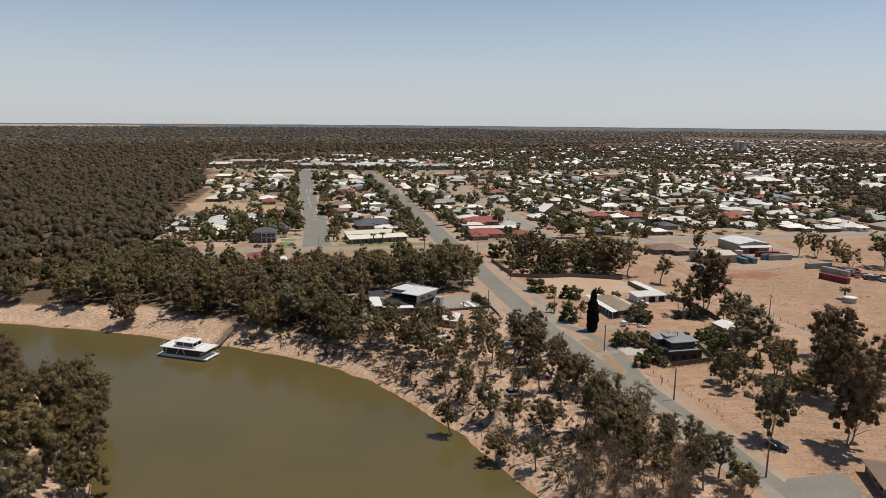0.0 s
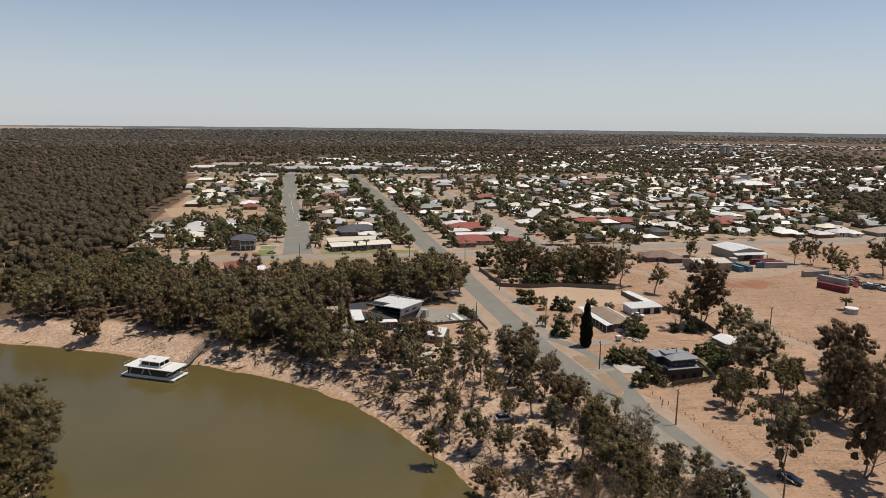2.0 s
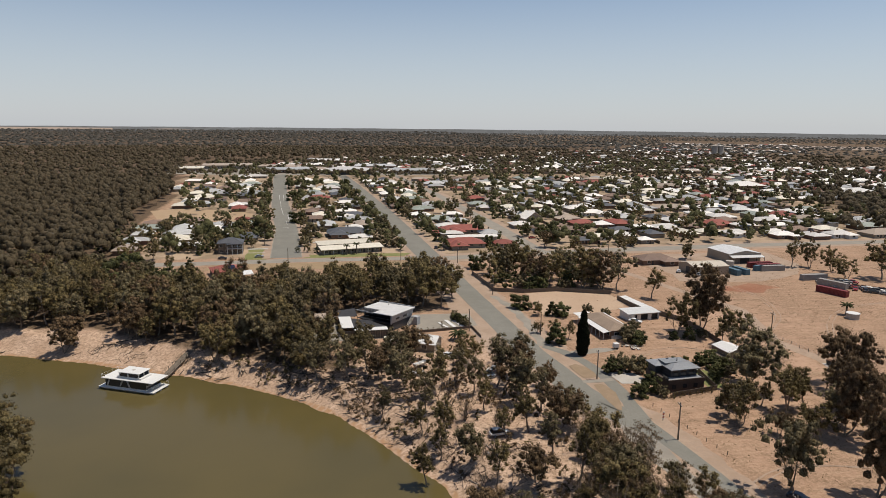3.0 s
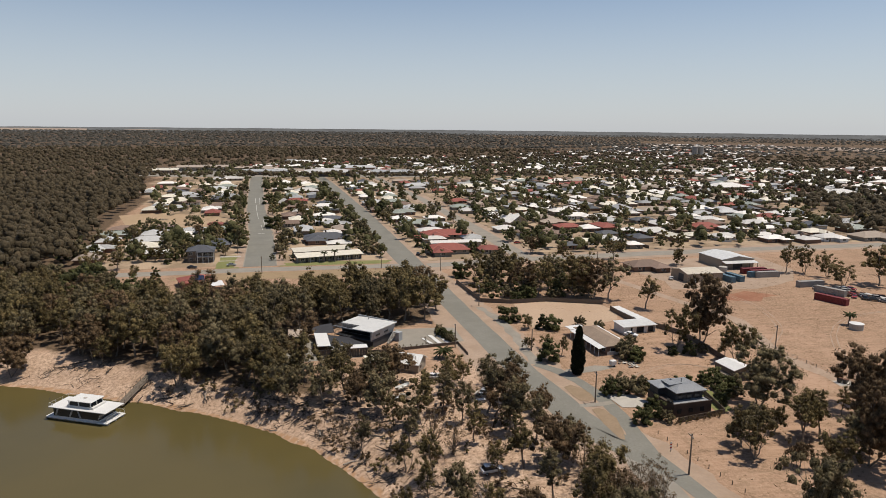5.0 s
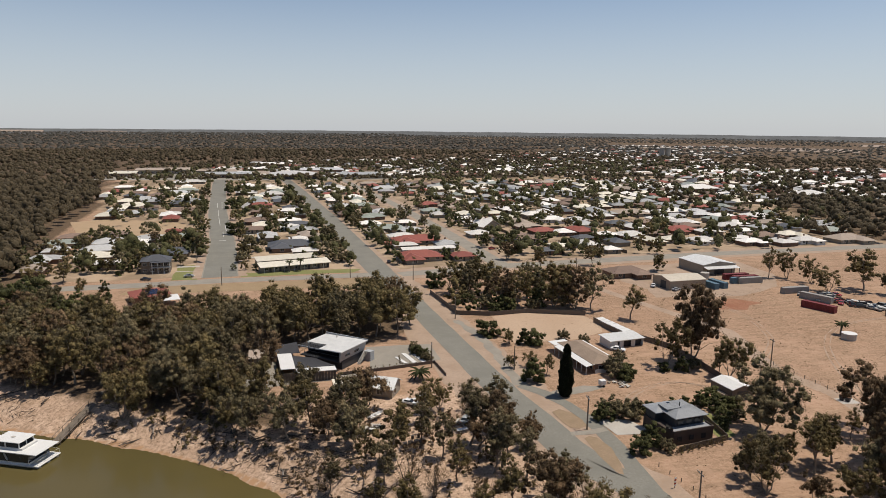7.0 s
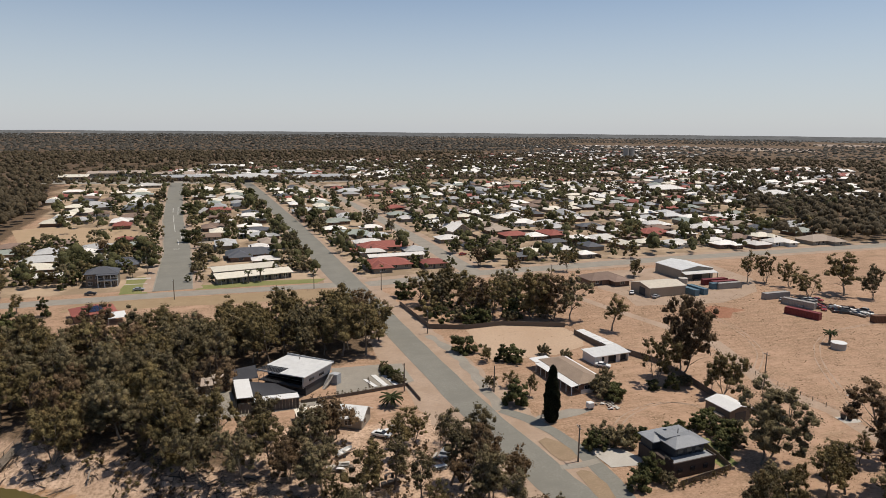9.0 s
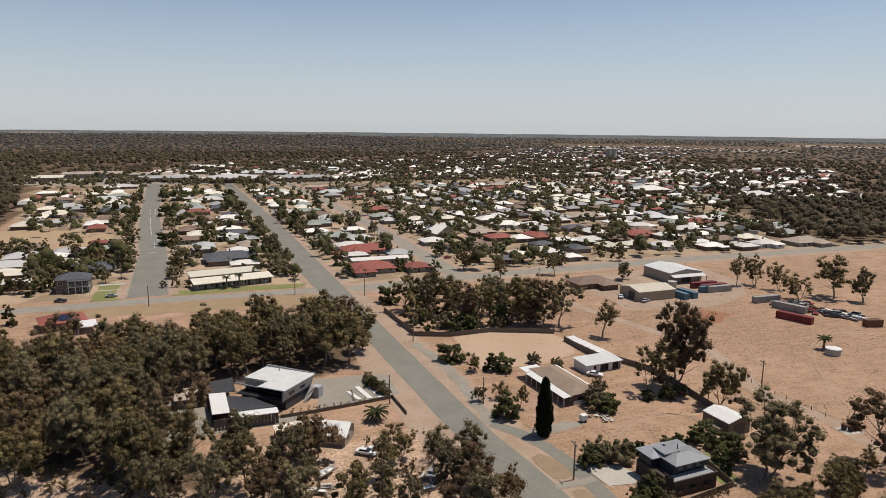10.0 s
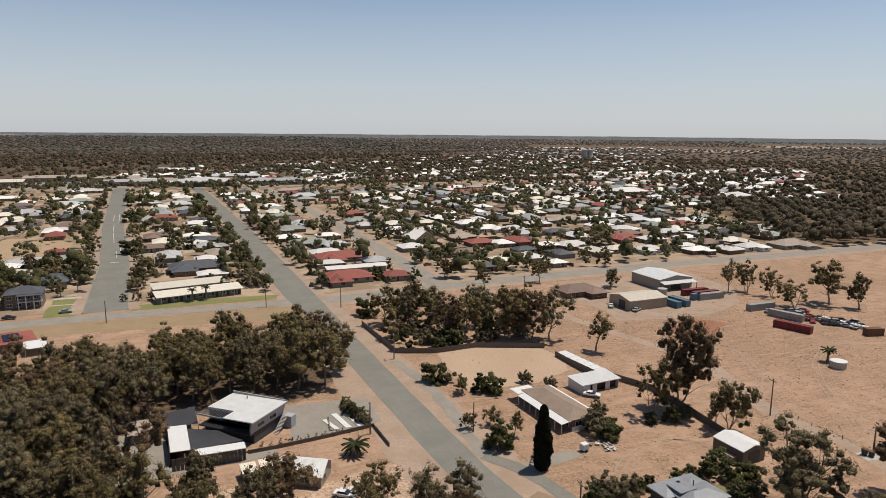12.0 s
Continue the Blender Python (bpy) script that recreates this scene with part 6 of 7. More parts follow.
part("side_tank", Geo().box(-4.3, -3.25, -2.4, 1.6, -0.1, 1.5), M_TANWALL, e)

# ---- dark brick two-storey house ----
e = thing("brick_house", 101.2, 160.2, 0, 6.5, "dark two-storey brick house with stepped grey metal roofs", "house")
e.scale = (0.86, 0.9, 1.0)
TAKEN.append((101.5, 159.8, 8))
part("lower_wall", Geo().box(-6.0, 6.0, -6.0, 5.6, -0.3, 2.9), M_BROWNBRICK, e)
part("parapet", Geo().box(-6.1, 6.1, -6.15, -5.85, 2.4, 3.3).box(5.9, 6.15, -5.85, -3.2, 2.4, 3.3).box(-6.1, -5.85, -5.85, -3.2, 2.4, 3.3), M_BROWNBRICK, e)
part("terrace", Geo().box(-5.9, 5.9, -5.8, -3.0, 2.9, 2.98), M_COLOURROOF, e)
part("upper_wall", Geo().box(-3.4, 5.2, -3.2, 1.6, 2.9, 5.2), M_DARK, e)
part("upper_wall", Geo().box(-5.6, 1.2, 1.6, 5.4, 2.9, 5.0), M_DARK, e)
part("upper_wall", Geo().box(1.2, 5.4, 1.6, 5.2, 2.9, 4.8), M_DARK, e)
for rx, ry, rw_, rd, rz, rr in ((0.9, -1.0, 9.0, 5.4, 5.2, 0.75), (-2.3, 3.2, 7.0, 4.4, 5.05, 0.6), (3.4, 3.4, 4.6, 4.4, 4.85, 0.5)):
    hipped = roof_geo(rw_, rd, rz, rr, True, 0.55, 0.16)
    hipped.v = [(px + rx, py + ry, pz) for px, py, pz in hipped.v]
    part("roof", hipped, M_COLOURROOF, e)
part("link_roof", slab([(-3.6, -0.4, 5.9), (0.6, -0.4, 6.0), (0.6, 3.4, 6.0), (-3.6, 3.4, 5.9)], 0.2), M_COLOURROOF, e)
part("rear_block", Geo().box(5.6, 8.2, 0.5, 5.6, -0.3, 2.9), M_BROWNBRICK, e)
part("rear_roof", bevel_geo(slab([(5.4, 0.2, 3.1), (8.6, 0.2, 3.0), (8.6, 6.0, 3.0), (5.4, 6.0, 3.1)], 0.15), 0.03), M_COLOURROOF, e)
part("flue", Geo().tube([(1.4, 1.2, 5.6), (1.4, 1.2, 6.6)], [0.12, 0.12], 8), M_DARK, e)
part("skylight", Geo().box(-1.2, -0.4, 2.6, 3.4, 5.8, 5.98), M_GLASS, e)
for k in range(3):
    part("window", Geo().box(-2.6 + 2.6 * k, -1.0 + 2.6 * k, -3.26, -3.2, 3.2, 4.6), M_GLASS, e)
    part("window", Geo().box(-4.9 + 3.6 * k, -3.6 + 3.6 * k, -6.22, -6.15, 0.9, 2.0), M_GLASS, e)
for k in range(2):
    part("rail_panel", Geo().box(-5.9, -5.84, -5.6 + k * 1.4, -4.3 + k * 1.4, 3.3, 3.9), M_GLASS, e)
patch("drive_brick", [(86.6, 170), (93.5, 167.5), (95.2, 163), (93, 160.5), (87.8, 161.5)], M_CONC, "pale brick-paved driveway", 0.09)
patch("lawn_brick", [(108.5, 155), (113, 156), (115, 168), (110, 170)], M_LAWN, "small watered green lawn", 0.05)
for i in range(12):
    tree("H", 95.5 + i * 1.15, 151.0 + i * 0.22, 1.3, "dark clipped hedge bush along the house front", "hedge_bush", 0.4, "front hedge")
for x, y, h in ((112, 160, 2), (115, 163, 2.6), (117, 168, 3), (114, 171, 2.5), (118, 173, 3), (110, 172, 2), (121, 168, 2.6), (119, 163, 2.2), (106, 170, 2), (101, 171, 1.8), (98, 171, 1.6)):
    tree("W", x, y, h * 1.25, "dense dark shrub in a watered garden", "garden_shrub", 0.8)

# ---- tall dark cypress ----
rng = np.random.default_rng(5)
n = 7600
t = rng.random(n)
prof = np.interp(t, [0, 0.08, 0.35, 0.6, 0.78, 0.86, 0.95, 1], [1.0, 1.45, 1.75, 1.45, 0.85, 0.75, 0.6, 0.15])
w = rng.uniform(0, 2 * np.pi, n)
prof = prof * (1 + 0.10 * np.sin(t * 31 + 2 * w) + 0.08 * np.sin(3 * w + 9 * t))
cen = np.stack([prof * np.cos(w) * rng.uniform(0.75, 1.05, n), prof * np.sin(w) * rng.uniform(0.75, 1.05, n), 0.2 + 13.2 * t], 1)
a_ = rng.normal(size=(n, 3)) * [0.5, 0.5, 0.6] + [0, 0, 1.2]
a_ /= np.linalg.norm(a_, axis=1)[:, None]
b_ = np.cross(a_, rng.normal(size=(n, 3)))
b_ /= np.linalg.norm(b_, axis=1)[:, None]
s_ = rng.uniform(0.22, 0.45, n)[:, None]
cy = tris_mesh("crown", leaf_tris(cen, a_, b_, s_ * 1.2), M_CYP)
trunk_c = Geo().tube([(0, 0, -0.3), (0, 0, 12)], [0.8, 0.25], 8).mesh("trunk", M_BARK)
plant("cypress", (trunk_c, cy), 84.9, 184.2, 1.0, 0.0, "tall narrow dark pencil cypress beside the road", "tree")
patch("drive_cypress", [(80.5, 184), (83, 187.5), (92, 190), (98, 188), (93, 185.5), (86, 184.5)], M_GRAVEL, "faint gravel driveway to the yard", 0.04)

# ---- sheds, containers and wrecks across the paddock ----


def big_shed(x, y, w, d, h, rise, yaw, walls, roof, label):
    e = thing("farm_shed", x, y, 0, yaw, label, "shed", "big sheds")
    TAKEN.append((x, y, 10))
    part("wall", wall_geo(w, d, h, rise), walls, e)
    part("roof", roof_geo(w, d, h, rise, False, 0.25), roof, e)
    return e


e = big_shed(180.3, 287, 17.5, 12.5, 3.9, 1.3, 4, M_TANWALL, M_CREAMROOF, "tan steel shed with cream gable roof and dark doorway")
part("roller_door", Geo().box(-8.82, -8.75, -3.4, 0.4, 0, 3.3), M_DARK, e)
part("side_door", Geo().box(2.0, 4.6, -6.32, -6.25, 0, 2.6), M_TANWALL, e)
e = big_shed(212, 314.5, 17.5, 18.5, 4.6, 1.5, 3, M_RENDER, M_PALEROOF, "large pale grey steel shed with skillion verandah")
part("verandah_roof", slab([(-8.9, -12.6, 3.2), (8.9, -12.6, 3.2), (8.9, -9.3, 3.9), (-8.9, -9.3, 3.9)], 0.1), M_PALEROOF, e)
for k in range(5):
    part("verandah_post", Geo().box(-8.7 + 4.3 * k, -8.5 + 4.3 * k, -12.5, -12.3, -0.2, 3.1), M_DARK, e)
part("roller_door", Geo().box(-2.5, 2.5, -9.32, -9.25, 0, 3.2), M_DARK, e)


def container(x, y, yaw, L, mat, label):
    e = thing("shipping_container", x, y, 0, yaw, label, "container", "containers")
    n = int(L / 0.28)
    for s in (-1, 1):
        g = Geo()
        for k in range(2 * n + 2):
            xx = -L / 2 + 0.1 + (L - 0.2) * (k // 2 + (k % 2) * 0.3) / (n + 0.3)
            yy = s * (1.18 if (k // 2) % 2 else 1.12)
            g.v += [(xx, yy, 0.15), (xx, yy, 2.45)]
            if k:
                g.f.append((2 * k - 2, 2 * k, 2 * k + 1, 2 * k - 1)[:: -s])
        part("side_panel", g, mat, e)
    part("roof", Geo().box(-L / 2 + 0.05, L / 2 - 0.05, -1.17, 1.17, 2.44, 2.52), mat, e)
    part("floor", Geo().box(-L / 2, L / 2, -1.2, 1.2, 0.0, 0.16), mat, e)
    for sx in (-1, 1):
        part("end_door", Geo().box(*sorted((sx * (L / 2 - 0.06), sx * (L / 2 - 0.02))), -1.15, 1.15, 0.15, 2.5), mat, e)
        for sy in (-1, 1):
            part("corner_post", Geo().box(*sorted((sx * (L / 2 - 0.15), sx * L / 2)), *sorted((sy * 1.07, sy * 1.22)), 0, 2.59), mat, e)
    for sy in (-1, 1):
        part("top_rail", Geo().box(-L / 2, L / 2, *sorted((sy * 1.1, sy * 1.22)), 2.46, 2.59), mat, e)
    TAKEN.append((x, y, L / 2))


container(211.3, 242.5, -68, 12.2, M_CONT_R, "long oxide-red shipping container in the paddock")
container(220.8, 254.5, -68, 12.2, M_CONT_G, "long dull white shipping container by the wrecks")
container(221.5, 267.2, 3, 12.2, M_CONT_G, "weathered grey shipping container with open end")
container(191.9, 282.5, 98, 9.5, M_CONT_B, "faded blue shipping container beside the tan shed")
container(196.6, 283.2, 98, 9.5, M_CONT_B, "faded blue shipping container beside the tan shed")
container(215, 290.2, 2, 12.2, M_CONT_R, "red shipping container in the yard")
container(213.5, 294.6, 2, 12.2, M_CONT_R, "rusty red shipping container with pale roof cover")
container(214.5, 286.6, 2, 12.2, M_CONT_G, "blue-grey open-top container in the yard")
container(208.0, 287.2, 2, 4.0, M_CONT_B, "small blue container in the yard")
container(232.5, 229.5, -12, 6.0, M_RUST, "rusty brown container box in the paddock")
e = thing("water_tank", 193.6, 209.7, 0, 0, "round pale concrete water tank in the paddock", "tank")
part("shell", Geo().tube([(0, 0, -0.2), (0, 0, 2.0)], [2.15, 2.15], 28), M_CONC, e, smooth=False)
part("lid", Geo().tube([(0, 0, 2.0), (0, 0, 2.1), (0, 0, 2.3)], [2.28, 2.28, 0.4], 28), M_WHITE, e)
e = thing("water_tank", 200.5, 298.5, 0, 0, "round pale water tank behind the blue containers", "tank")
part("shell", Geo().tube([(0, 0, -0.2), (0, 0, 2.6)], [1.9, 1.9], 20), M_CONC, e)
part("lid", Geo().tube([(0, 0, 2.6), (0, 0, 2.9)], [2.0, 0.5], 20), M_CONC, e)


def car(x, y, yaw, paint, label, suv=False, z=0.05, name="car"):
    e = thing(name, x, y, z, yaw, label, "car")
    hh, L = (1.75, 4.6) if suv else (1.42, 4.4)
    sect = [(-L / 2, 0.45), (-L / 2, 0.95), (-L / 2 + 0.9 if not suv else -L / 2 + 0.15, 1.02), (L / 2 - 1.2, 1.0), (L / 2 - 0.1, 0.82), (L / 2, 0.45)]
    g = Geo()
    for s in (-0.88, 0.88):
        g.v += [(px, s, pz) for px, pz in sect]
    n = len(sect)
    g.f = [tuple(range(n)), tuple(range(2 * n - 1, n - 1, -1))] + [(i, n + i, n + (i + 1) % n, (i + 1) % n) for i in range(n)]
    part("body", bevel_geo(g, 0.06), paint, e)
    x0 = -L / 2 + (0.2 if suv else 0.7)
    cab = Geo().add([(x0, -0.8, 0.98), (L / 2 - 1.25, -0.8, 0.98), (L / 2 - 1.25, 0.8, 0.98), (x0, 0.8, 0.98), (x0 + 0.4, -0.68, hh), (L / 2 - 2.1, -0.68, hh), (L / 2 - 2.1, 0.68, hh), (x0 + 0.4, 0.68, hh)],
                    [(0, 1, 5, 4), (1, 2, 6, 5), (2, 3, 7, 6), (3, 0, 4, 7), (4, 5, 6, 7)])
    part("glasshouse", cab, M_GLASS, e)
    part("roof", bevel_geo(Geo().box(x0 + 0.35, L / 2 - 2.05, -0.7, 0.7, hh - 0.04, hh + 0.04), 0.03), paint, e)
    for sx in (-L / 2 + 0.85, L / 2 - 0.9):
        for sy in (-0.86, 0.86):
            wh = part("wheel", Geo().tube([(sx, sy - 0.1, 0.33), (sx, sy + 0.1, 0.33)], [0.33, 0.33], 12), M_RUBBER, e)
            part("rim", Geo().tube([(sx, sy + (0.1 if sy > 0 else -0.1), 0.33), (sx, sy + (0.13 if sy > 0 else -0.13), 0.33)], [0.2, 0.16], 8), M_CARGREY, wh)
    for sy in (-0.62, 0.62):
        part("headlight", Geo().box(L / 2 - 0.08, L / 2 + 0.01, sy - 0.2, sy + 0.2, 0.6, 0.75), M_WHITE, e)
        part("tail_light", Geo().box(-L / 2 - 0.02, -L / 2 + 0.05, sy - 0.15, sy + 0.15, 0.7, 0.9), M_CARRED, e)
    return e


car(49.4, 137.4, 8, M_CARWHITE, "white four-wheel drive parked among the bank trees", True, gz(49.4, 137.4))
car(45.7, 186.3, -35, M_CARWHITE, "white sedan parked on bare dirt")
car(56.6, 174.5, 60, M_CARGREY, "silver utility parked among the roadside trees")
car(97.0, 104.5, -50, M_CARDARK, "dark car parked in the shade of a gum tree")
car(126, 384, 20, M_CARRED, "red hatchback parked in the side street")
car(64.8, 357, 80, M_CARDARK, "dark car parked beside the main road")
car(-43, 337, 3, M_CARDARK, "dark sedan parked on the cross street")
car(-26, 340.5, 5, M_CARGREY, "silver car parked outside the corner house")
car(174.5, 279.5, 30, M_CARGREY, "silver car parked beside the tan shed")
car(168.5, 287.5, 60, M_CARWHITE, "white car parked beside the tan shed")
car(114.2, 213.2, -40, M_CARWHITE, "white buggy parked in front of the garage")
paints = [M_CONT_G, M_RUST, M_RUST, M_CARDARK, M_CARRED, M_RUST, M_CARDARK, M_CARGREY]
for i in range(20):
    k, j = i % 7, i // 7
    x = 222.5 + k * 1.9 + j * 3.2 + rnd.uniform(-0.5, 0.5)
    y = 252.5 - k * 2.6 + j * 1.4 + rnd.uniform(-0.5, 0.5)
    car(x, y, rnd.uniform(0, 360), rnd.choice(paints), "derelict car wreck in a scrap row", rnd.random() < 0.4, -0.05, "wrecked_car")
for i in range(7):
    car(221 + i * 2.3, 262.5 - i * 0.5 + rnd.uniform(-1, 1), rnd.uniform(0, 360), rnd.choice(paints), "derelict car wreck under the trees", False, -0.05, "wrecked_car")
g0 = None
for i in range(16):
    e = thing("drum_trailer", 232.6 + 0.28 * i, 251 - i * 1.25, 0, -65, "low white trough in a long row", "trough", "trough row")
    if g0 is None:
        g0 = bevel_geo(Geo().box(-0.5, 0.5, -0.9, 0.9, 0, 1.15), 0.08).mesh("shell", M_WHITE)
    part("shell", g0, None, e)
TAKEN += [(228, 245, 12), (222, 262, 8)]

# ---- poles, fences, signs ----


def pole(x, y, h, yaw, arm=True, lamp=False, label="tall brown timber power pole with a crossarm"):
    e = thing("power_pole", x, y, gz(x, y), yaw, label, "pole", "power poles")
    part("shaft", Geo().tube([(0, 0, -0.5), (0, 0, h)], [0.19, 0.12], 8), M_TIMBER, e)
    if arm:
        part("crossarm", Geo().box(-1.1, 1.1, 0.1, 0.22, h - 0.6, h - 0.45), M_TIMBER, e)
        for k in (-1.0, -0.4, 0.4, 1.0):
            part("insulator", Geo().tube([(k, 0.16, h - 0.45), (k, 0.16, h - 0.25)], [0.06, 0.04], 6), M_WHITE, e)
    if lamp:
        part("lamp_arm", Geo().tube([(0, 0, h - 0.9), (-1.0, 0, h - 0.4), (-1.8, 0, h - 0.35)], [0.05, 0.04, 0.04], 5), M_CONC, e)
        part("lamp_head", bevel_geo(Geo().box(-2.4, -1.7, -0.13, 0.13, h - 0.42, h - 0.27), 0.03), M_CONC, e)


for x, y, h in ((148.7, 189.9, 9.3), (56.0, 210.2, 7.5), (82.2, 165.4, 8), (86.8, 130, 8.5), (88.1, 94, 8), (78.1, 204, 7), (73.9, 256, 8), (43.3, 326.8, 8), (145.3, 315.2, 8), (70, 318, 8), (-10.5, 322, 8), (-27, 372, 8)):
    pole(x, y, h, 85, h > 7.2, abs(x - 88.1) < 0.1 or abs(x - 43.3) < 0.1)
pole(154.9, 168.3, 6, 0, False, True, "thin street light pole beside rubbish bins")
for (x, y), h in (((152.0, 168.0), 1.4), ((152.8, 167.0), 1.2)):
    e = thing("rubbish_bin", x, y, 0, 20, "dark rubbish bin on a concrete pad", "bin", "rubbish bins")
    part("bin_body", bevel_geo(Geo().add([(-0.4, -0.4, 0), (0.4, -0.4, 0), (0.4, 0.4, 0), (-0.4, 0.4, 0), (-0.55, -0.55, h), (0.55, -0.55, h), (0.55, 0.55, h), (-0.55, 0.55, h)], [(3, 2, 1, 0), (0, 1, 5, 4), (1, 2, 6, 5), (2, 3, 7, 6), (3, 0, 4, 7), (4, 5, 6, 7)]), 0.05), M_DARK, e)
    part("bin_lid", bevel_geo(Geo().box(-0.6, 0.6, -0.6, 0.6, h, h + 0.1), 0.03), M_RUST, e)
patch("pad_bins", [(150.6, 166), (155, 165.6), (155.6, 169), (151, 169.6)], M_CONC, "pale concrete pad", 0.05)
e = thing("wire_fence", 0, 0, 0, 0, "post and wire fence along the back lane", "fence")
post = Geo().tube([(0, 0, -0.3), (0, 0, 1.15)], [0.09, 0.08], 6).mesh("fence_post", M_TIMBER)
LINE = [(150.5, 214), (152.3, 201.4), (152.6, 189.3), (153.6, 178.7), (154.2, 171)]
for (ax, ay), (bx, by) in zip(LINE[:-1], LINE[1:]):
    n = round(math.hypot(bx - ax, by - ay) / 4.0)
    for k in range(n):
        part("fence_post", post, None, e).location = (ax + (bx - ax) * k / n, ay + (by - ay) * k / n, 0)
for z in (0.4, 0.75, 1.05):
    part("wire", Geo().tube([(x, y, z) for x, y in LINE], [0.02] * len(LINE), 4), M_CONC, e)
e = thing("post_row", 0, 0, 0, 0, "row of short timber bollards along the lane", "bollards")
for k in range(9):
    part("bollard", post, None, e).location = (89.2 + 0.55 * k, 147 - 3.1 * k, -0.3)
e = thing("marker_post", 87.9, 139.1, 0, 20, "red and white striped hazard marker on posts", "sign")
for k in range(5):
    part("stripe", Geo().box(-0.25, 0.25, -0.03, 0.03, 0.4 + 0.36 * k, 0.4 + 0.36 * (k + 1)), M_WHITE if k % 2 == 0 else M_CARRED, e)
part("post", Geo().box(-0.05, 0.05, 0.03, 0.1, -0.3, 2.2), M_TIMBER, e)
e = thing("caravan", 96.9, 188.2, 0, 10, "small white box trailer standing among yard clutter", "trailer")
part("body", bevel_geo(Geo().box(-0.8, 0.8, -0.7, 0.7, 0.45, 1.8), 0.08), M_WHITE, e)
for s in (-0.75, 0.75):
    part("wheel", Geo().tube([(0, s - 0.1, 0.3), (0, s + 0.1, 0.3)], [0.3, 0.3], 10), M_RUBBER, e)
for i in range(14):
    x, y = 99 + rnd.uniform(0, 5), 186.5 + rnd.uniform(0, 4)
    e = thing("scrap_heap", x, y, 0, rnd.uniform(0, 180), "broken pale sheet and timber scrap on the dirt", "scrap", "yard scrap")
    part("sheet", slab([(-0.8, -0.3, 0.3), (0.8, -0.4, 0.15), (0.7, 0.4, 0.3), (-0.7, 0.3, 0.5)], 0.05), rnd.choice([M_WHITE, M_TIMBER, M_CONC, M_RUST]), e)
    part("base", bevel_geo(Geo().box(-0.5, 0.4, -0.3, 0.3, 0, 0.25), 0.04), M_RUST, e)

# ---- town pieces near the cross street ----
for cx, cy, w, d in ((15.3, 364.5, 28, 6.8), (19.4, 350.0, 32, 6.8)):
    e = thing("motel_wing", cx, cy, 0, GRID_YAW + 9, "long low motel wing with cream metal roof", "motel", "motel wings")
    TAKEN.append((cx - 8, cy, 8)), TAKEN.append((cx + 8, cy, 8))
    part("wall", Geo().box(-w / 2, w / 2, -d / 2 + 1.2, d / 2, -0.3, 2.7), M_RENDER, e)
    part("roof", bevel_geo(slab([(-w / 2 - 0.6, -d / 2 - 0.6, 2.75), (w / 2 + 0.6, -d / 2 - 0.6, 2.75), (w / 2 + 0.6, d / 2 + 0.6, 3.7), (-w / 2 - 0.6, d / 2 + 0.6, 3.7)], 0.2), 0.04), R_CREAM, e)
    for k in range(7):
        window(e, -w / 2 + 2.3 + k * 4.5, -d / 2 + 1.2, 1.5)
        p = part("door", DOOR, None, e)
        p.location = (-w / 2 + 4.3 + k * 4.5, -d / 2 + 1.2, 0)
        part("post", Geo().box(-0.07, 0.07, -0.07, 0.07, -0.2, 2.7), M_WHITE, e).location = (-w / 2 + 1.2 + k * 4.6, -d / 2 - 0.3, 0)
e = thing("corner_house", -42, 356, 0, GRID_YAW, "two-storey brown house with slate roof and front balcony", "house")
TAKEN.append((-42, 356, 8))
part("wall", Geo().box(-6, 6, -4.5, 5, -0.3, 5.6), M_TIMBER, e)
part("roof", roof_geo(12, 9.5, 5.6, 2.2, True, 0.6), R_SLATE, e)
part("balcony", bevel_geo(Geo().box(-1.5, 6.2, -6.6, -4.5, 2.7, 2.95), 0.04), M_WHITE, e)
part("balcony_roof", bevel_geo(slab([(-1.9, -7.0, 5.3), (6.5, -7.0, 5.3), (6.5, -4.4, 5.6), (-1.9, -4.4, 5.6)], 0.2), 0.04), R_SLATE, e)
rails(e, [(-1.4, -4.6), (-1.4, -6.5), (6.1, -6.5), (6.1, -4.6)], 2.95, 1.0, 1.2)
for k in range(4):
    part("column", Geo().box(-1.5 + 2.45 * k, -1.2 + 2.45 * k, -6.6, -6.3, -0.2, 5.2), M_WHITE, e)
    window(e, -4.4 + 2.9 * k, -4.5, 4.2, 0, 0.9)
    window(e, -4.4 + 2.9 * k, -4.5, 1.5, 0, 0.9)
e = thing("solar_house", -35, 302.5, 0, GRID_YAW + 14, "single-storey house with red roof and solar panels", "house")
TAKEN.append((-33, 301, 9))
part("wall", Geo().box(-6.5, 6.5, -5.5, 5.5, -0.3, 2.7), M_BRICK, e)
part("roof", roof_geo(13, 11, 2.7, 2.0, True, 0.6), R_RED, e)
for i in range(4):
    for j in range(2):
        x0, y0 = -1.6 + i * 1.1, -4.9 + j * 1.75
        part("solar_panel", slab([(x0, y0, 3.1 + 0.36 * (y0 + 5.5) - 0.0), (x0 + 1.0, y0, 3.1 + 0.36 * (y0 + 5.5)), (x0 + 1.0, y0 + 1.65, 3.1 + 0.36 * (y0 + 7.15)), (x0, y0 + 1.65, 3.1 + 0.36 * (y0 + 7.15))], 0.05), M_SOLAR, e)
e = thing("carport", -26.2, 294.8, 0, 15, "white sheet-roofed carport beside the red roof", "carport")
part("roof", bevel_geo(slab([(-3, -4, 2.5), (3, -4, 2.5), (3, 4, 2.7), (-3, 4, 2.7)], 0.12), 0.03), M_WHITE, e)
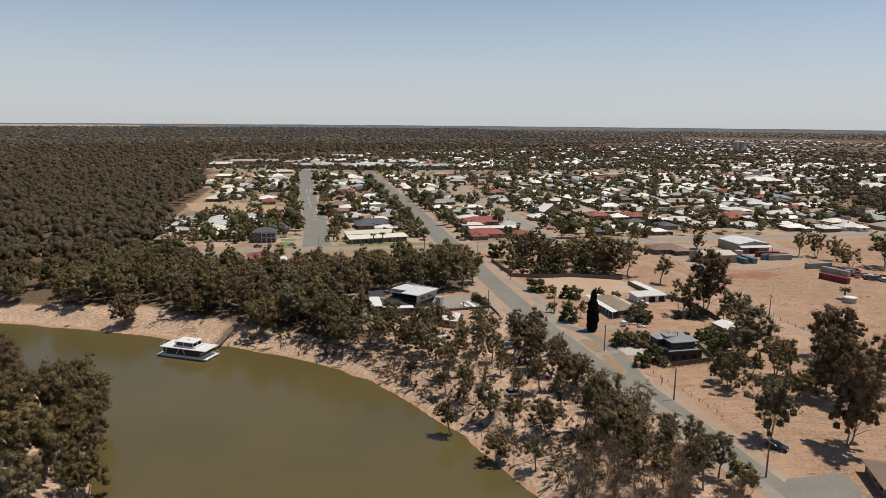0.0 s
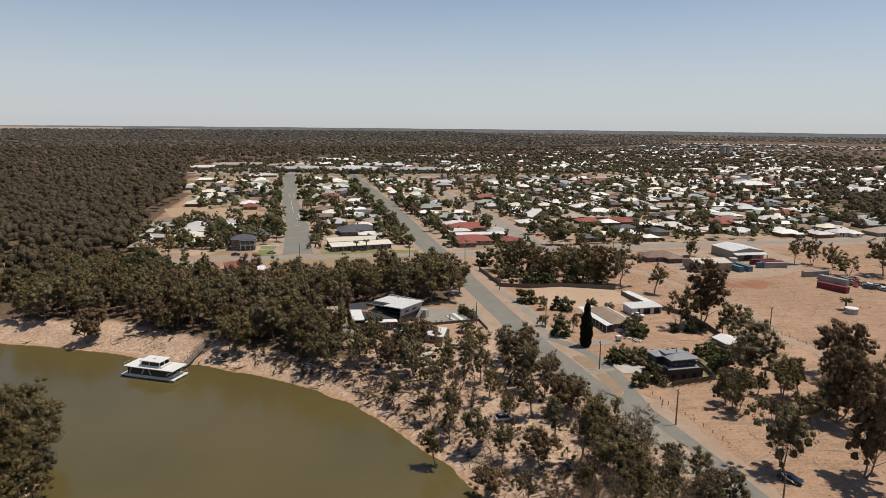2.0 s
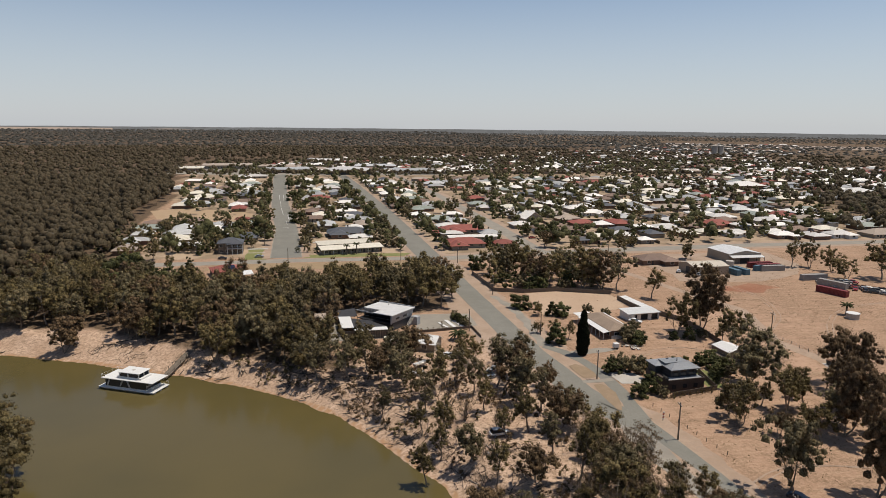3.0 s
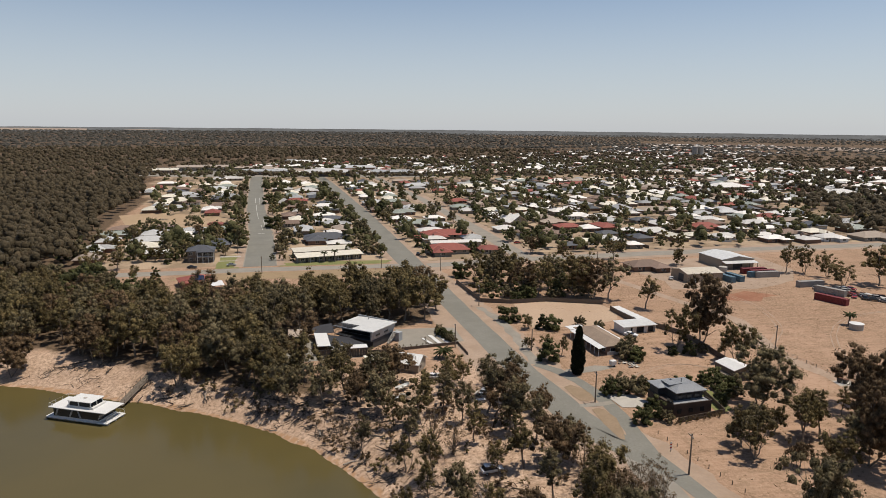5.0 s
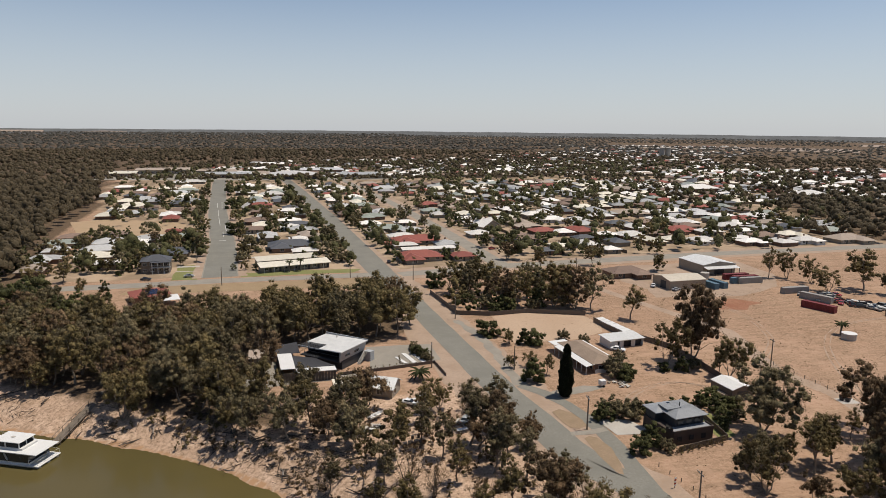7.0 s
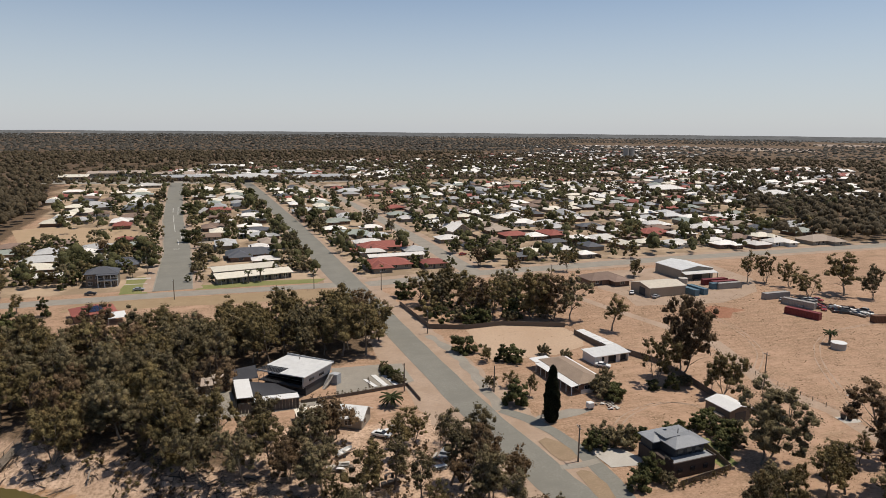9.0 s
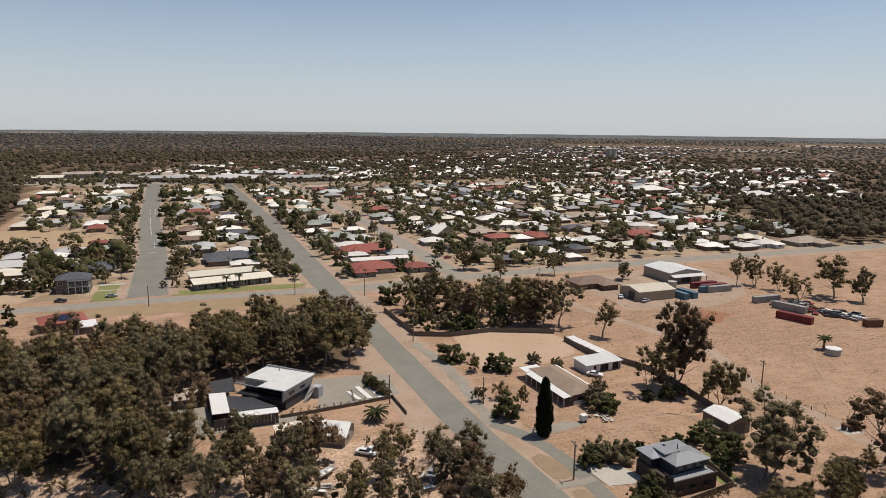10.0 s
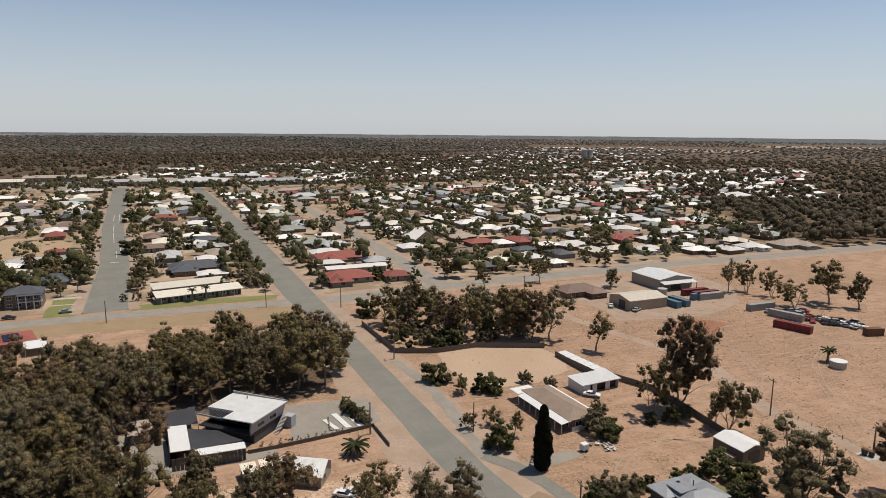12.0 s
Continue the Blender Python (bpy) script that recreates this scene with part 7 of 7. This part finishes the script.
for sx in (-2.7, 2.7):
    for sy in (-3.7, 3.7):
        part("post", Geo().box(sx - 0.06, sx + 0.06, sy - 0.06, sy + 0.06, -0.3, 2.5), M_WHITE, e)
e = thing("flat_house", -64, 366, 0, GRID_YAW, "low white house with flat bright metal roof", "house")
TAKEN.append((-64, 366, 7))
part("wall", Geo().box(-6, 6, -4, 4, -0.3, 2.8), M_RENDER, e)
part("roof", bevel_geo(slab([(-6.6, -4.8, 2.9), (6.6, -4.8, 2.9), (6.6, 4.6, 3.3), (-6.6, 4.6, 3.3)], 0.2), 0.04), R_WHITE, e)
for k in range(3):
    window(e, -4 + 4 * k, -4, 1.5)
e = thing("tiled_house", 112.0, 87.0, 0, -20, "brown tiled hip-roofed house beside an asphalt court", "house")
part("wall", Geo().box(-6, 6, -5, 5, -0.3, 2.6), M_BRICK, e)
part("roof", roof_geo(12, 10, 2.6, 2.2, True, 0.7), R_BROWN, e)
for k in range(3):
    window(e, -4 + 4 * k, 5, 1.5, 180)
    window(e, -6, -3.2 + 3.0 * k, 1.5, -90, 0.7)
patch("drive_court_east", [(88, 88), (92, 93.5), (104, 94), (103, 88), (96, 80), (90, 78)], M_ASPH, "wide asphalt court beside the lane", 0.07)

# kerbs, centre marks and paths of the wide street
for line, off in ((STREET, -6.9), (STREET, 6.9)):
    g = Geo()
    pts = [Vector(p) for p in line]
    for i, p in enumerate(pts):
        d = (pts[min(i + 1, len(pts) - 1)] - pts[max(i - 1, 0)]).normalized()
        s = Vector((d.y, -d.x))
        for o, z in ((off - 0.25, 0.0), (off - 0.25, 0.17), (off + 0.25, 0.17), (off + 0.25, 0.0)):
            q = p + s * (o + (0.7 if i == 0 else 0) * (1 if off > 0 else -1))
            g.v.append((q.x, q.y, z))
        if i:
            for k in range(3):
                g.f.append((4 * i - 4 + k, 4 * i + k, 4 * i + 1 + k, 4 * i - 3 + k))
    tagged(new("kerb", g.mesh("kerb", M_GRAVEL)), "pale concrete kerb along the street", "kerb", kind="structure")
for i, (y0, y1, o) in enumerate(((436, 437, 0), (450, 470, 1.2), (500, 540, 0.3), (548, 585, 0.3), (600, 635, -0.4), (470, 496, 3.4), (590, 640, 3.2))):
    xa = np.interp([y0, y1], [p[1] for p in STREET], [p[0] for p in STREET])
    wd = 0.16 if y1 - y0 > 2 else 1.8
    g = slab([(xa[0] + o - wd, y0, 0.075), (xa[0] + o + wd, y0, 0.075), (xa[1] + o + wd, y1, 0.075), (xa[1] + o - wd, y1, 0.075)], 0.01)
    tagged(new("road_marking", g.mesh("road_marking", M_LINE)), "worn white paint line on asphalt", "road marking", kind="structure")
for i, (x0, y0, w, L) in enumerate(((-29, 352, 1.4, 9), (-29.5, 362, 3.2, 10), (-3, 380, 3, 9), (-6, 420, 3, 9), (-33, 400, 3, 8), (-37, 445, 3, 8), (-8, 455, 3, 8))):
    tagged(new("driveway", slab([(x0 - L / 2, y0, 0.06), (x0 + L / 2, y0 + 0.4, 0.06), (x0 + L / 2, y0 + w, 0.06), (x0 - L / 2, y0 + w, 0.06)], 0.05).mesh("driveway", M_CONC)), "pale concrete driveway strip", "driveway", kind="structure")

# ---- clutter on the dirt below the cottage ----
SHEETS = ((47.3, 187.7), (35.2, 173.6), (36.3, 175.6), (55.3, 174.5), (54.7, 169.6), (48.9, 189.2), (33.8, 174.8), (56.6, 171.8))
for i, (x, y) in enumerate(SHEETS):
    e = thing("scrap_heap", x, y, gz(x, y) - 0.02, rnd.uniform(0, 180), "pile of pale sheet iron and timber under the trees", "scrap", "bank scrap")
    for j in range(4):
        w, d, zz = rnd.uniform(0.5, 1.3), rnd.uniform(0.3, 0.7), 0.12 + 0.22 * j
        ox, oy = rnd.uniform(-0.5, 0.5), rnd.uniform(-0.4, 0.4)
        part("sheet", slab([(ox - w, oy - d, zz), (ox + w, oy - d, zz + rnd.uniform(-0.1, 0.25)), (ox + w, oy + d, zz + 0.1), (ox - w, oy + d, zz + rnd.uniform(0, 0.2))], 0.08), (M_WHITE, M_CONC, M_TIMBER, M_WHITE)[(i + j) % 4], e)
    part("base", bevel_geo(Geo().box(-0.9, 0.8, -0.6, 0.6, 0, 0.2), 0.04), M_TIMBER, e)
for i in range(4):
    x, y = 41.0 + 1.3 * i, 165.4 + 0.25 * i
    e = thing("timber_crate", x, y, gz(x, y), rnd.uniform(-15, 15), "brown slatted timber crate on the sandy ground", "crate", "crates")
    for k in range(4):
        part("slat", Geo().box(-0.5, 0.5, -0.45, 0.45, 0.02 + 0.27 * k, 0.22 + 0.27 * k), M_TIMBER, e)
    part("core", Geo().box(-0.44, 0.44, -0.39, 0.39, 0, 1.02), M_RUST, e)

# ---- driftwood and fallen branches on the bank ----
M_BRANCH = surface("dark_weathered_branch", (0.07, 0.052, 0.04), (0.14, 0.115, 0.092), 0.9, 6, 0.95)
LOG_LABELS = ("grey fallen log with broken branches on the bank", "tangle of dark fallen branches on the bank")


def fallen(x, y, L, r0, twigs, material, label):
    e = thing("fallen_log", x, y, max(gz(x, y), WATER_Z - 0.1), rnd.uniform(0, 360), label, "log", "fallen logs")
    part("stem", Geo().tube([(-L / 2, 0, r0 * 0.6), (-L * 0.1, 0.2, r0 * 0.9), (L / 2, -0.1, r0 * 0.7 + 0.15)], [r0, r0 * 0.85, r0 * 0.35], 6), material, e)
    for _ in range(twigs):
        x0, sy = rnd.uniform(-L / 3, L / 2), rnd.choice((-1, 1))
        w = rnd.uniform(0.6, 2.2)
        part("branch", Geo().tube([(x0, 0, r0 * 0.8), (x0 + 0.4 * w, sy * 0.5 * w, 0.35), (x0 + w, sy * rnd.uniform(0.6, 1.1) * w, rnd.uniform(0.1, 0.9))], [r0 * 0.45, r0 * 0.28, 0.02], 4), material, e)


for i in range(96):
    k = rnd.choice([3, 4, 5, 5, 6, 6, 6, 7, 7, 7, 8, 8, 8, 9, 9, 10, 10, 11, 12, 13, 14])
    s = rnd.random()
    (ax, ay), (bx, by) = FAR_BANK[k], FAR_BANK[k + 1]
    nrm = Vector((by - ay, -(bx - ax))).normalized() * -1
    o = rnd.uniform(0.3, 3.0) if i % 5 == 0 else rnd.uniform(4, 15)
    big = i % 2 == 0
    fallen(ax + (bx - ax) * s + nrm.x * o, ay + (by - ay) * s + nrm.y * o, rnd.uniform(2, 6.5), rnd.uniform(0.09, 0.22), rnd.randrange(1, 4) if big else rnd.randrange(4, 9), M_DEAD if i % 4 == 0 else M_BRANCH, LOG_LABELS[0 if big else 1])

# matted twigs and bark shed over the bank
rt2 = np.random.default_rng(33)
twig = Geo()
for i in range(120):
    k = int(rt2.integers(4, 10)) if i % 3 else int(rt2.integers(9, 15))
    (ax, ay), (bx, by) = FAR_BANK[k], FAR_BANK[k + 1]
    ln, s, o = math.hypot(bx - ax, by - ay), rt2.random(), rt2.uniform(4.0, 17)
    cx, cy = ax + (bx - ax) * s - (by - ay) / ln * o, ay + (by - ay) * s + (bx - ax) / ln * o
    wide, high = rt2.uniform(0.8, 2.6), rt2.uniform(0.3, 1.3)
    for _ in range(int(rt2.integers(8, 22))):
        x, y = cx + rt2.normal() * wide, cy + rt2.normal() * wide * 0.6
        z, w, ln = gz(x, y), rt2.uniform(0, 6.28), rt2.uniform(0.8, 3.0)
        dx, dy, r0 = math.cos(w) * ln / 2, math.sin(w) * ln / 2, rt2.uniform(0.03, 0.09)
        twig.tube([(x - dx, y - dy, gz(x - dx, y - dy) + 0.03), (x, y, z + rt2.uniform(0.1, 0.5) * high), (x + dx, y + dy, gz(x + dx, y + dy) + rt2.uniform(0.05, 1.0) * high)], [r0, r0 * 0.8, r0 * 0.3], 4)
tagged(new("branch_litter", twig.mesh("branch_litter", M_BRANCH)), "matted dark fallen twigs and bark on the bank", "branches", kind="stuff")

# a small boat on its trailer and two drums among the bank trees
z0 = gz(36.7, 180)
e = thing("dinghy", 36.7, 180, z0, 35, "small white dinghy on a trailer under the trees", "boat")
hull = Geo()
for i in range(9):
    u = i / 8
    w, zt = 0.85 * math.sin(math.pi * (0.16 + 0.5 * (1 - u))) * (1 if u < 0.95 else 0.3), 1.15 + 0.3 * u * u
    for a, b in ((-w, zt), (-w * 0.7, 0.7 + 0.2 * u * u), (0, 0.55 + 0.35 * u * u), (w * 0.7, 0.7 + 0.2 * u * u), (w, zt)):
        hull.v.append((-2.2 + 4.4 * u, a, b))
    if i:
        hull.f += [(5 * i - 5 + k, 5 * i - 4 + k, 5 * i + 1 + k, 5 * i + k) for k in range(4)]
hull.f.append((4, 3, 2, 1, 0))
part("hull", hull, M_WHITE, e)
for xx in (-1.2, 0.2):
    part("thwart", bevel_geo(Geo().box(xx - 0.18, xx + 0.18, -0.62, 0.62, 0.95, 1.02), 0.015), M_CONC, e)
part("trailer_frame", Geo().box(-2.0, 3.2, -0.06, 0.06, 0.42, 0.52).box(-0.7, -0.6, -0.8, 0.8, 0.36, 0.46), M_DARK, e)
for sy in (-0.85, 0.85):
    part("wheel", Geo().tube([(-0.65, sy - 0.09, 0.3), (-0.65, sy + 0.09, 0.3)], [0.3, 0.3], 12), M_DARK, e)
DRUM = Geo().tube([(0, 0, 0), (0, 0, 0.28), (0, 0, 0.30), (0, 0, 0.58), (0, 0, 0.60), (0, 0, 0.88)], [0.29, 0.29, 0.305, 0.305, 0.29, 0.29], 12).mesh("drum", M_DARK)
for x, y in ((43.2, 168.6), (44.6, 169.0)):
    tagged(new("drum", DRUM), "dark rusty steel drum on sandy ground", "drum", "drums").matrix_basis = pose(x, y, gz(x, y) - 0.03)
